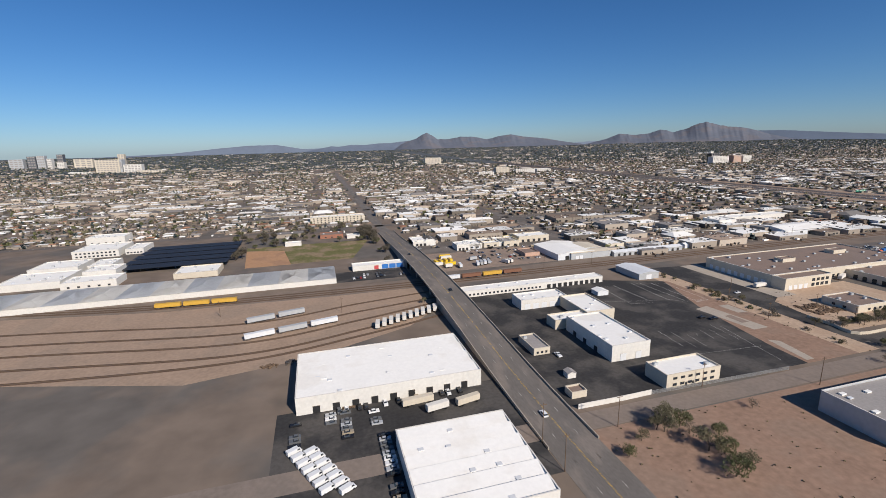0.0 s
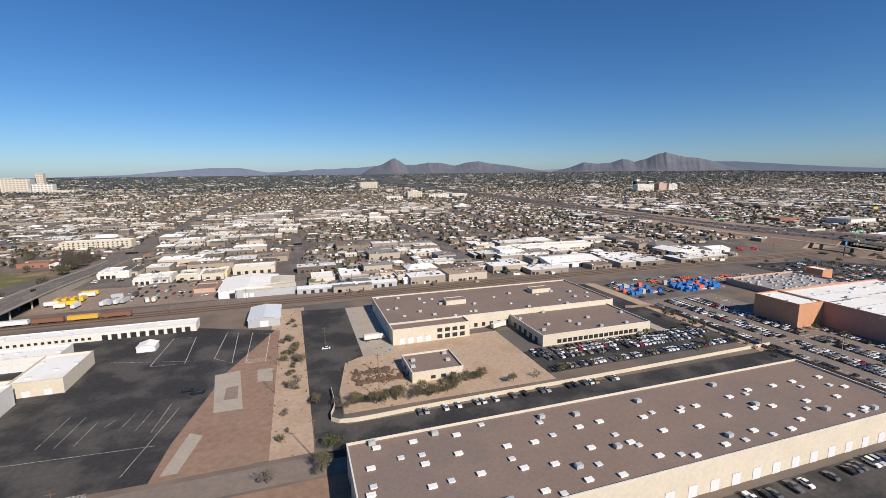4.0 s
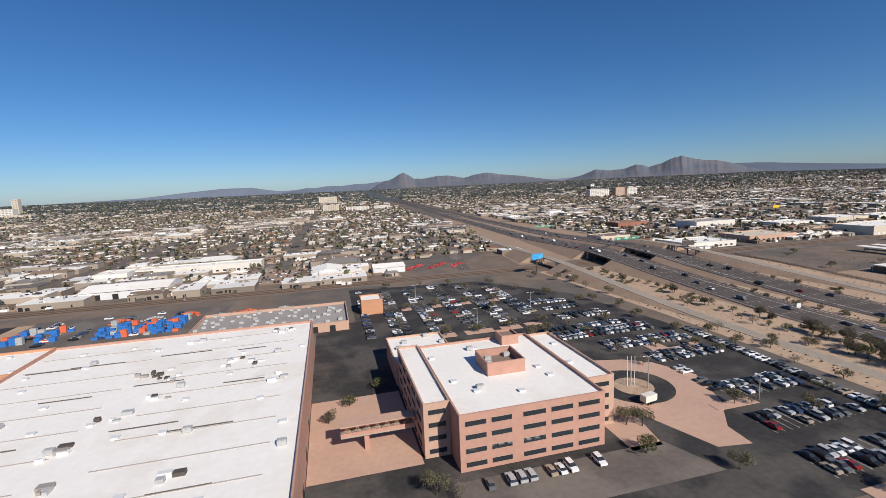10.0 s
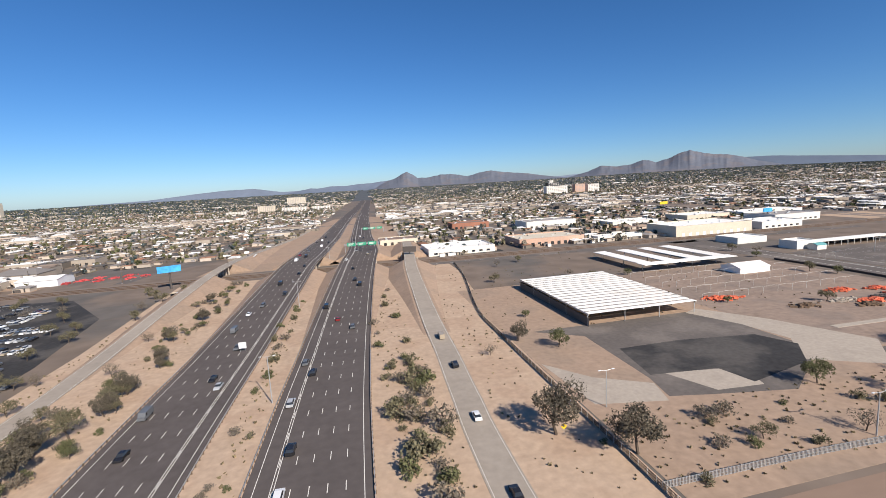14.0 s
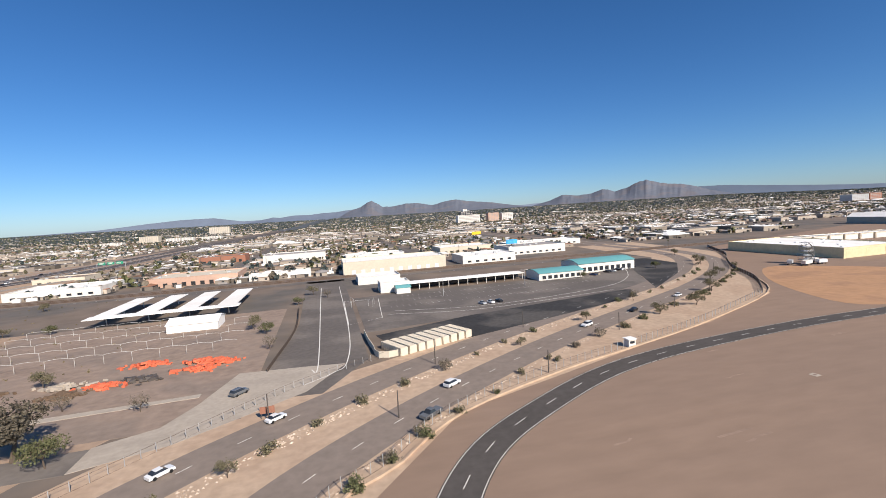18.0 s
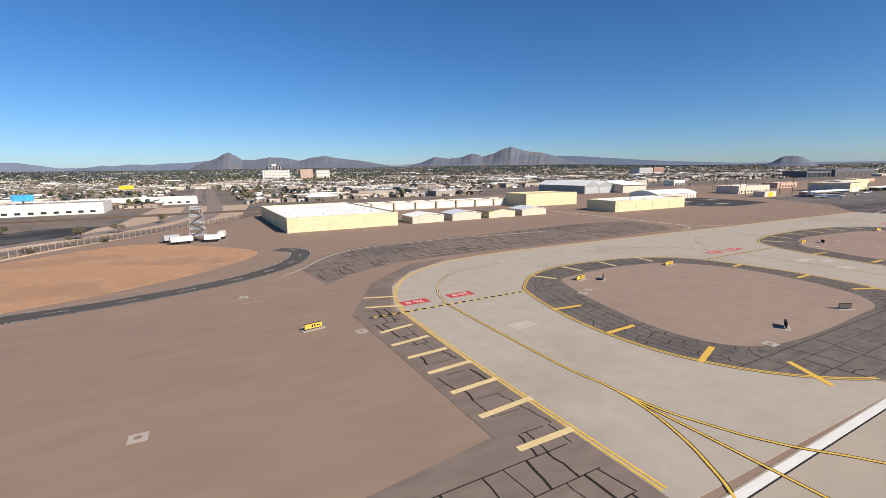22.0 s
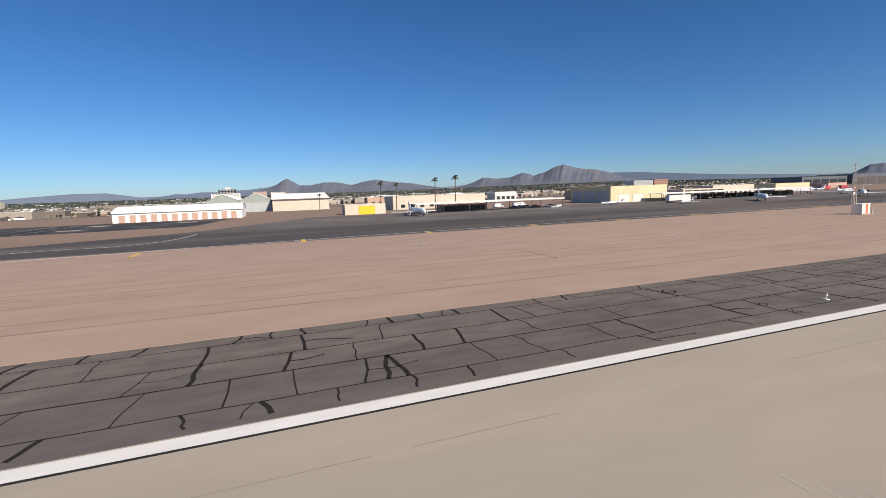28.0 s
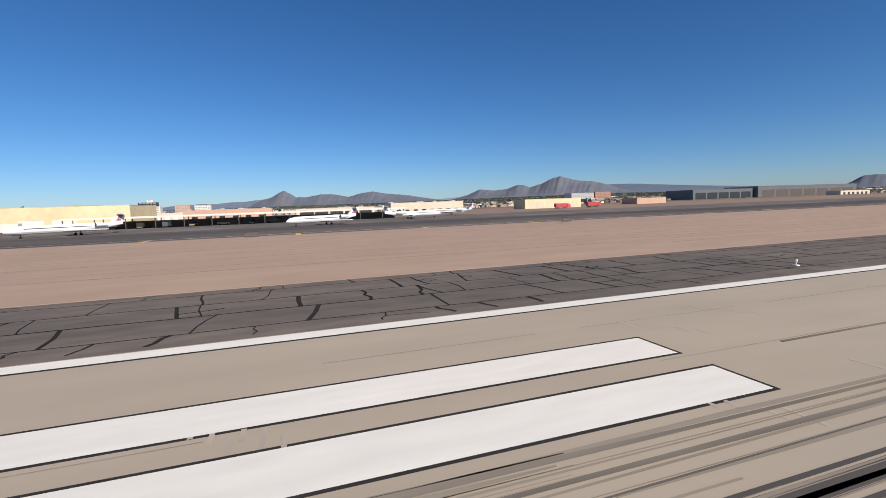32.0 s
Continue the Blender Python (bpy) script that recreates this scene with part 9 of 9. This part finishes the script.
# paint in the yards
rl = random.Random(8)
bm = bmesh.new()
for loop in ([(243.5, 250), (244.6, 290), (251.1, 288), (253, 241), (243.5, 250)], [(259.6, 239), (259.4, 285), (269.5, 281), (269.2, 238), (259.6, 239)], [(214, 250), (216, 290), (228, 289), (230, 248), (214, 250)]):
    ribbon(bm, [Vector((*p, 0)) for p in loop], .1, -.1, .08)
for k in range(7):
    ribbon(bm, [Vector((259.6 + k * 1.4, 239 + k * .0, 0)), Vector((260.6 + k * 1.3, 243, 0))], .06, -.06, .08)
    ribbon(bm, [Vector((196 + k * 6, 186 + rl.uniform(-6, 6), 0)), Vector((198 + k * 6, 200 + rl.uniform(-6, 6), 0))], .05, -.05, .08)
for a, b in (((180, 176), (236, 172)), ((230, 156), (238, 200)), ((192, 262), (235, 250))):
    ribbon(bm, [Vector((*a, 0)), Vector((*b, 0))], .06, -.06, .08)
tagged(part("bay_lines_yard", bm, M_WHITEPAINT), "faded white bay lines on the truck yard", "marking", kind="structure")
bm = bmesh.new()
for x in (532, 549.1, 569.1, 587):
    for k in range(60):
        y = 88 + 2.75 * k
        w = 5.2 if x in (549.1, 569.1) else 2.6
        ribbon(bm, [Vector((x - w, y, 0)), Vector((x + w, y, 0))], .08, -.08, .068)
for x in (740.1, 759.1, 778.1, 797.1):
    for k in range(38):
        y = 214 + 2.75 * k
        ribbon(bm, [Vector((x - 5.2, y, 0)), Vector((x + 5.2, y, 0))], .06, -.06, .068)
for y, a, b in ((78.6, 822, 862), (98.1, 827, 862), (118.3, 834, 864), (150.6, 832, 864), (168.6, 822, 862), (186.6, 803, 860), (215.6, 824, 852), (248.6, 824, 842)):
    for k in range(int((b - a) / 2.75) + 1):
        ribbon(bm, [Vector((a + 2.75 * k, y - 5.2, 0)), Vector((a + 2.75 * k, y + 5.2, 0))], .06, -.06, .068)
for y in (181.5, 200.5):
    for k in range(42):
        ribbon(bm, [Vector((404 + 2.75 * k, y - 2.6, 0)), Vector((404 + 2.75 * k, y + 2.6, 0))], .05, -.05, .1)
tagged(part("bay_lines", bm, M_WHITEPAINT), "white bay lines of the car parks", "marking", kind="structure")
# roundabout and planted islands
bm = bmesh.new()
rod(bm, (808, 131, .0), (808, 131, .11), 16.5, 16.5, 40)
tagged(part("forecourt_ring", bm, M_PINKPALE), "salmon paved ring of the forecourt", "paving", kind="structure")
bm = bmesh.new()
rod(bm, (809, 131.5, .0), (809, 131.5, .13), 13.4, 13.4, 44)
tagged(part("turning_circle", bm, M_ASPHALT), "dark asphalt turning circle", "paving", kind="structure")
bm = bmesh.new()
rod(bm, (808.6, 131.4, .0), (808.6, 131.4, .22), 7.0, 6.8, 30)
tagged(part("centre_island", bm, M_PALEDIRT), "round tan island in the turning circle", "paving", kind="structure")
for k in range(3):
    pole(806.5 + k * 1.5, 132, 11, "slim white flagpole on the round island", M_WHITEWALL, arm=False, name="flagpole", z=.2)
patch("forecourt", [(783.5, 98), (793, 98), (797, 118), (793, 150), (783.5, 152)], 0.09, M_PINKPALE, "salmon paved forecourt", "paving")
patch("forecourt_east", [(803, 158), (820, 153.5), (829, 147), (836, 132), (828, 113), (817, 100), (816, 91), (806, 92.5), (801, 106), (796, 120)], 0.09, M_PINKPALE, "salmon paved forecourt beside the turning circle", "paving")
patch("forecourt_south", [(733, 84), (800, 84), (794, 99.5), (733, 99.5)], 0.09, M_OLDASPHALT, "brown paved strip before the office", "paving")
patch("alley", [(697.2, 110), (727.8, 110), (727.8, 156), (697.2, 156)], 0.09, M_PINKPALE, "salmon paved alley between the buildings", "paving")
for k, (x0, y0, x1, y1) in enumerate(((746.5, 262, 752.5, 268), (765.5, 262, 771.5, 268), (784.5, 262, 790.5, 268), (803, 262, 809, 268), (730, 262, 733.5, 268), (803, 208, 812, 213), (821, 184, 828, 190), (838, 158, 846, 164), (822, 108, 838, 112), (842, 64, 856, 69), (822, 64, 838, 69), (789, 206, 800, 212), (770, 206, 785, 212), (750, 206, 765, 212), (855, 152, 862, 160), (842, 152, 852, 158), (790, 154, 800, 158.5))):
    patch("planting_island", rect(x0, y0, x1, y1), 0.2, M_PINKPALE, "kerbed tan planting island in the car park", "paving")

# ---- trees and shrubs ----


def tree_meshes(seed, h, spread, leaf, clumps, size, low=.28):
    """A forked trunk with limbs, and a crown of small leaf clusters in uneven lobes."""
    rt = random.Random(seed)
    bm = bmesh.new()
    fork = Vector((rt.uniform(-.1, .1) * h, 0, h * .3))
    rod(bm, (0, 0, 0), fork, h * .035, h * .025, 6)
    lobes = []
    for k in range(7):
        a = 6.283 * k / 7 + rt.uniform(-.5, .5)
        d = rt.uniform(.25, .75) * spread
        tip = Vector((math.cos(a) * d, math.sin(a) * d, h * rt.uniform(low + .2, .85)))
        mid = fork.lerp(tip, .5) + Vector((0, 0, h * .05))
        rod(bm, fork, mid, h * .018, h * .012, 4)
        rod(bm, mid, tip, h * .012, h * .004, 4)
        lobes.append((tip, rt.uniform(.3, .5) * spread))
    lobes.append((Vector((0, 0, h * .75)), spread * .5))
    trunk = mesh_of(bm, "trunk", M_BARK)
    verts, faces = [], []
    for _ in range(clumps):
        c, r = rt.choice(lobes)
        d = Vector((rt.gauss(0, 1), rt.gauss(0, 1), rt.gauss(0, .8))).normalized()
        c = c + d * r * rt.uniform(.35, 1.05) ** .6
        c.z = max(h * low, c.z)
        for _ in range(3):
            u = (d + Vector((rt.gauss(0, 1), rt.gauss(0, 1), rt.gauss(0, 1))) * .8).normalized()
            w = u.orthogonal().normalized()
            w = (w * rt.uniform(-1, 1) + u.cross(w) * rt.uniform(-1, 1)).normalized()
            v = u.cross(w)
            s = size * rt.uniform(.5, 1.2)
            o = c + Vector((rt.gauss(0, 1), rt.gauss(0, 1), rt.gauss(0, 1))) * size * .7
            n = len(verts)
            for p in (o - w * s, o + v * s * .6, o + w * s, o - v * s * .6):
                verts.append(tuple(p))
            faces.append((n, n + 1, n + 2, n + 3))
    me = bpy.data.meshes.new("crown")
    me.from_pydata(verts, [], faces)
    me.materials.append(leaf)
    return trunk, me


TREES = [tree_meshes(1, 6.2, 3.8, M_LEAF, 620, .2), tree_meshes(2, 7.6, 4.2, M_LEAFEUC, 1500, .19), tree_meshes(3, 4.8, 3.4, M_LEAFGREEN, 600, .2), tree_meshes(4, 4.6, 3.2, M_LEAFGREY, 330, .15)]
SHRUBS = [tree_meshes(11, 1.5, 1.5, M_LEAF, 150, .17, .06), tree_meshes(12, 1.3, 1.4, M_LEAFGREEN, 140, .16, .06), tree_meshes(13, 1.6, 1.6, M_LEAFGREY, 130, .17, .06)]
TREE_WORDS = ("dusty olive desert tree", "large grey-green eucalyptus tree", "round green mesquite tree", "bare grey winter tree")
SHRUB_WORDS = ("dusty olive desert shrub", "small green desert shrub", "dry grey-brown desert shrub")
rt = random.Random(31)


def plant(x, y, k, s, where, shrub=False, z=.04):
    trunk, crown = (SHRUBS if shrub else TREES)[k]
    top = thing("shrub" if shrub else "tree", x, y, z, (SHRUB_WORDS if shrub else TREE_WORDS)[k] + " " + where, "shrub" if shrub else "tree", turn=rt.uniform(0, 360))
    top.scale = (s, s, s * rt.uniform(.85, 1.15))
    part("trunk", trunk, None, top)
    part("crown", crown, None, top)


for x, y, k, s in ((307, 179, 0, .9), (316, 176, 0, 1), (327, 181, 2, .9), (343, 196, 2, .8), (346, 177, 0, .9), (352, 184, 2, .7), (361, 187, 2, .6), (379, 175, 0, .7), (392, 176, 3, .8), (406, 177, 0, .8), (424, 178, 3, .9), (287, 229, 0, .8), (281, 262, 0, .8), (292, 184, 0, .8), (285, 205, 3, .8), (283, 245, 0, .7), (481, 204, 2, .7), (440, 178, 0, .6), (463, 179, 3, .8), (490, 176, 0, .7), (296, 150, 2, 1.1), (303, 142, 2, 1.2), (292, 138, 0, 1.1), (275, 138, 3, 1.0), (518, 206, 0, .8), (516, 226, 0, .9), (500, 180, 0, .8), (506, 206, 2, .6)):
    plant(x, y, k, s, "in the office court")
for k in range(34):
    plant(914 + rt.uniform(-6, 7), 62 + k * 7.4 + rt.uniform(-3, 3), rt.choice((0, 0, 2, 2, 1)), rt.uniform(.42, .85), "on the freeway verge")
for k in range(30):
    plant(300 + k * 2.35 + rt.uniform(-1.5, 1.5), 176.5 + rt.uniform(-1.5, 4.5) + (5 if k > 22 else 0), rt.choice((0, 0, 3, 2)), rt.uniform(.55, .95), "in the office court")
for x, y, k, s in ((917.8, 151, 1, 1.0), (911, 118, 1, 1.2), (918, 137, 1, .9), (908.8, 84.5, 1, 1.1), (914, 108, 1, 1.1), (907, 122, 2, 1.2), (915, 126, 0, 1.1), (905, 112, 0, 1.1), (913, 96, 2, 1.2), (904, 88, 0, 1.2), (916, 146, 0, 1.0), (888.8, 146, 0, .8), (883, 168.7, 3, .9), (906, 126, 1, .9), (911, 108, 1, 1.0), (914, 86, 1, .9), (879, 93, 0, .9), (884, 143, 0, .8), (913, 204, 0, .8), (917, 150, 0, .8), (905, 170, 3, .9), (902, 208, 3, .9), (904, 265, 0, .7), (909, 96, 0, 1.0), (919, 118, 2, .7), (901, 140, 0, .7), (880, 250, 0, .9), (878, 290, 0, 1.0), (884, 310, 0, .9), (870, 300, 0, .9), (860, 318, 0, .9), (875, 270, 3, 1.0)):
    plant(x, y, k, s, "on the freeway verge")
for x, y, k, s in ((1033, 91, 1, 1.5), (1046, 79, 1, 1.5), (1048, 153, 1, 1.0), (1059, 142, 2, 1.2), (1111, 93, 2, 1.3), (1034, 143, 3, .7), (1169, 99, 1, 1.6), (1209, 104, 1, 1.9), (1217, 99, 2, 1.2), (1184, 90, 3, 1.5), (1188, 76, 2, 1.1), (1176, 72, 0, 1.2), (1190, 152, 0, .9), (1153, 166, 2, .6), (1204, 84, 0, .9), (1160, 88, 3, 1.1), (1140, 90, 3, 1.0), (1126, 84, 0, .9), (1098, 72, 3, 1.0), (1075, 76, 0, .7), (1246, 190, 2, .9), (1250, 165, 3, .9), (1240, 200, 0, .9), (1270, 262, 3, 1.0), (1262, 275, 0, .9), (1255, 248, 2, .9), (1130, 240, 0, .8), (1120, 250, 3, .9), (1150, 236, 2, .8), (1205, 130, 3, .9), (1225, 122, 3, .8), (1072, 252, 0, .9), (1090, 300, 3, .9), (1110, 310, 0, .9), (1062, 180, 2, .6)):
    plant(x, y, k, s, "in the dirt yard")
for x, y, k, s in ((721, 160, 2, .8), (728, 97, 0, .9), (733, 94, 3, .8), (803, 83, 0, .8), (861, 147, 0, .8), (877, 168, 0, .8), (848, 99, 0, .8), (790, 110, 0, .9), (786, 96, 2, .9), (812, 210, 0, .8), (749, 265, 0, .8), (768, 265, 0, .8), (787, 265, 0, .8), (806, 265, 0, .8), (760, 209, 0, .9), (777, 209, 2, .9), (794, 209, 0, .8), (825, 187, 0, .8), (842, 161, 0, .8), (830, 110, 0, .8), (830, 66, 0, .9), (850, 66, 0, .9), (858, 156, 0, .8), (796, 156, 2, .8), (600, 78, 0, .6), (640, 78, 3, .7), (579, 160, 0, .9), (583, 178, 2, .7), (559, 130, 2, .6), (560, 200, 0, .7), (703, 140, 1, .6), (710, 150, 2, .8), (740, 232, 0, .8), (759, 240, 3, .9), (778, 228, 3, 1.0), (797, 244, 0, .9), (740, 290, 3, 1.0), (759, 300, 0, .8), (778, 296, 3, 1.0), (797, 300, 0, .9), (814, 280, 3, 1.0), (806, 194, 0, 1.0), (822, 201, 3, .9), (845, 202, 0, .8), (862, 200, 0, .9), (800, 177, 2, .9), (797, 190, 0, 1.0), (823, 161, 3, .9), (866, 176, 0, .8), (864, 108, 0, .8), (868, 92, 0, .7), (835, 108, 3, .7), (790, 122, 2, .8), (794, 108, 0, .9), (787, 139, 2, .7), (824, 146, 3, .8), (850, 236, 0, .9), (842, 262, 0, .9), (830, 284, 3, .9), (818, 306, 0, .9), (860, 238, 0, .8), (866, 220, 0, .9), (790, 318, 0, .9), (770, 326, 3, .9), (745, 328, 0, .8), (876, 152, 0, .8), (878, 128, 3, .8), (880, 112, 0, .7)):
    plant(x, y, k, s, "in the car park")
for x, y, k, s in ((1252, 83, 0, .5), (1330, 132, 0, .5), (1365, 150, 0, .6), (1395, 146, 0, .8), (1418, 152, 0, .9), (1432, 162, 2, .8), (1446, 172, 0, .9), (1470, 196, 0, .9), (1490, 210, 0, .8), (1480, 250, 2, .9), (1420, 240, 2, .7), (1476, 284, 2, .9), (1512, 246, 0, .9), (1524, 262, 0, .8), (1540, 300, 0, .9), (1403, 172, 3, .9)):
    plant(x, y, k, s, "beside the boulevard")
for x, y, k, s in ((130, 128, 0, .9), (140, 122, 3, 1.1), (120, 124, 0, .8), (178, 128, 3, .8), (110, 118, 2, .9), (70, 420, 1, 1.0), (76, 470, 1, 1.3), (70, 520, 1, 1.3), (74, 560, 1, 1.2), (60, 590, 1, 1.1), (30, 600, 0, 1.0), (-20, 580, 0, 1.2), (-80, 590, 1, 1.2), (78, 300, 0, .7), (75, 285, 3, .8)):
    plant(x, y, k, s, "beside the street")
for x, y, kind, sz in ((136, 131, 0, 1.4), (140, 127, 2, 1.3), (132, 126, 0, 1.2), (139, 112, 0, 1.5), (143, 109, 2, 1.3), (137, 99, 2, 1.5), (144, 101, 0, 1.2), (150, 118, 2, 1.0)):
    plant(x, y, kind, sz, "on a bare dirt lot")
rp = random.Random(311)
park = 0
while park < 46:
    x, y = rp.uniform(-96, 76), rp.uniform(448, 636)
    if -64 < x < 64 and y < 541 or -34 < x < -8 and y < 556 or 4 < x < 62 and 556 < y < 596 or x < -78 and y < 575:
        continue
    plant(x, y, rp.choice((0, 1, 1, 2, 2)), rp.uniform(.8, 1.45), "in the park")
    park += 1
for x, y in ((68, 560), (64, 548), (70, 576), (60, 566), (72, 545), (64, 586)):
    plant(x, y, 1, 1.7, "beside the avenue")
placed = 0
while placed < 165:
    zone = placed % 6
    x, y = ((rt.uniform(902, 922), rt.uniform(60, 330)), (rt.uniform(956, 962), rt.uniform(60, 300)), (rt.uniform(994, 1009), rt.uniform(60, 300)), (rt.uniform(997, 1009), rt.uniform(60, 150)), (rt.uniform(276, 286), rt.uniform(150, 320)), (rt.uniform(1040, 1190), rt.uniform(66, 88)))[zone]
    plant(x, y, rt.choice((0, 0, 1, 2)), rt.uniform(.6, 1.5) * (1.9 if zone == 3 else 1.25), "on dry tan dirt", True)
    placed += 1
for pts, off in ((BV1, -8.6), (BV2, -8.8), (BV2, -9.6)):
    ln = spline(pts, 14)
    for i in range(12, 104, 3):
        a, b = ln[i], ln[i + 1]
        d = (b - a).normalized()
        p = a + Vector((-d.y, d.x, 0)) * (off + rt.uniform(-1.2, 1.2))
        if p.y < 300 and rt.random() < .8:
            plant(p.x, p.y, rt.choice((0, 0, 1, 2)), rt.uniform(.6, 1.6), "on the boulevard verge", True)
for k in range(26):
    plant(rt.uniform(531, 537) - 14 + rt.uniform(0, 3), 84 + k * 6, rt.choice((0, 2)), rt.uniform(.7, 1.3), "in the tan planting strip", True)


def scatter(name, count, seed, material, label, category, pick, size, flat):
    """Countless small tufts or stones strewn over dirt; flat gives low stones, otherwise upright blades."""
    rk = random.Random(seed)
    verts, faces = [], []
    for _ in range(count):
        x, y = pick(rk)
        s = size * rk.uniform(.5, 1.5)
        n = len(verts)
        if flat:
            for k in range(5):
                a = 6.2832 * k / 5 + rk.uniform(-.4, .4)
                verts.append((x + s * math.cos(a), y + s * math.sin(a) * .8, .03))
            verts.append((x + rk.uniform(-.2, .2) * s, y, .06 + s * .6))
            faces.extend((n + k, n + (k + 1) % 5, n + 5) for k in range(5))
        else:
            for k in range(4):
                a, h = rk.uniform(0, 3.1416), s * rk.uniform(.6, 1.2)
                dx, dy = math.cos(a) * s, math.sin(a) * s
                q = len(verts)
                verts.extend(((x - dx * .5, y - dy * .5, .03), (x + dx * .5, y + dy * .5, .03), (x + dx * .8 + rk.uniform(-.2, .2), y + dy * .8, .05 + h), (x - dx * .8, y - dy * .8 + rk.uniform(-.2, .2), .05 + h * .8)))
                faces.append((q, q + 1, q + 2, q + 3))
    stuff(name, verts, faces, (material,), [0] * len(faces), label, category)


def beside(points, lo, hi, first=0, last=None):
    ln = spline(points, 14)[first:last]

    def pick(rk):
        i = rk.randrange(len(ln) - 1)
        d = (ln[i + 1] - ln[i]).normalized()
        p = ln[i].lerp(ln[i + 1], rk.random()) + Vector((-d.y, d.x, 0)) * rk.uniform(lo, hi)
        return p.x, p.y
    return pick


scatter("scrub_verge", 600, 301, M_SCRUB, "dry grass tufts on the freeway verge", "scrub", lambda rk: (rk.choice((rk.uniform(902, 921), rk.uniform(996, 1011), rk.uniform(956, 963), rk.uniform(1024, 1042), rk.uniform(880, 890))), rk.uniform(50, 240)), .4, False)
scatter("scrub_yard", 700, 302, M_SCRUB, "dry grass tufts in the dirt yard", "scrub", lambda rk: (rk.uniform(1046, 1196), rk.uniform(66, 95) if rk.random() < .6 else rk.uniform(160, 335)), .36, False)
scatter("scrub_lots", 260, 303, M_SCRUB, "dry grass tufts on bare lots", "scrub", lambda rk: rk.choice(((rk.uniform(106, 199), rk.uniform(62, 134)), (rk.uniform(271, 289), rk.uniform(150, 328)), (rk.uniform(303, 334), rk.uniform(172, 236)))), .36, False)
scatter("verge_stones", 1500, 304, M_STONE, "pale stones strewn along the boulevard median", "stones", beside(BV1, -9.6, -6.2, 10, 104), .34, True)
scatter("verge_stones_south", 700, 305, M_STONE, "pale stones strewn along the boulevard verge", "stones", beside(BV2, -8.2, -6.4, 10, 104), .3, True)
# palms
PALM = bmesh.new()
rod(PALM, (0, 0, 0), (.3, 0, 15), .3, .18, 8)
PALM = mesh_of(PALM, "trunk", M_BARK)
verts, faces = [], []
rp = random.Random(4)
for k in range(26):
    a, e = rp.uniform(0, 6.283), rp.uniform(-.5, 1.1)
    d = Vector((math.cos(a) * math.cos(e), math.sin(a) * math.cos(e), math.sin(e)))
    s = Vector((-math.sin(a), math.cos(a), 0)) * .35
    p0, p1, p2 = Vector((.3, 0, 15)), Vector((.3, 0, 15)) + d * 1.2, Vector((.3, 0, 15)) + d * 2.0 + Vector((0, 0, -.6))
    n = len(verts)
    verts.extend(tuple(q) for q in (p0, p1 + s, p2, p1 - s))
    faces.append((n, n + 1, n + 2, n + 3))
FROND = bpy.data.meshes.new("crown")
FROND.from_pydata(verts, [], faces)
FROND.materials.append(M_LEAFGREEN)
for x, y, s in ((2075, 225, 1.15), (2066, 232, 1.1), (2040, 250, 1.05), (2052, 262, 1.0), (2098, 302, .8), (2090, 310, .75), (1560, 330, .6), (2120, 330, .8), (2010, 290, .7)):
    top = thing("palm_tree", x, y, 0, "tall slim fan palm beside airfield buildings", "palm tree", "palms")
    top.scale = (s, s, s)
    part("trunk", PALM, None, top)
    part("crown", FROND, None, top)

# ---- the plan is set up at its scale ----
for ob in list(scene.objects):
    if ob.parent is None and ob.type in {"MESH", "EMPTY", "FONT", "CURVE"}:
        ob.matrix_basis = Matrix.Scale(SCALE, 4) @ ob.matrix_basis
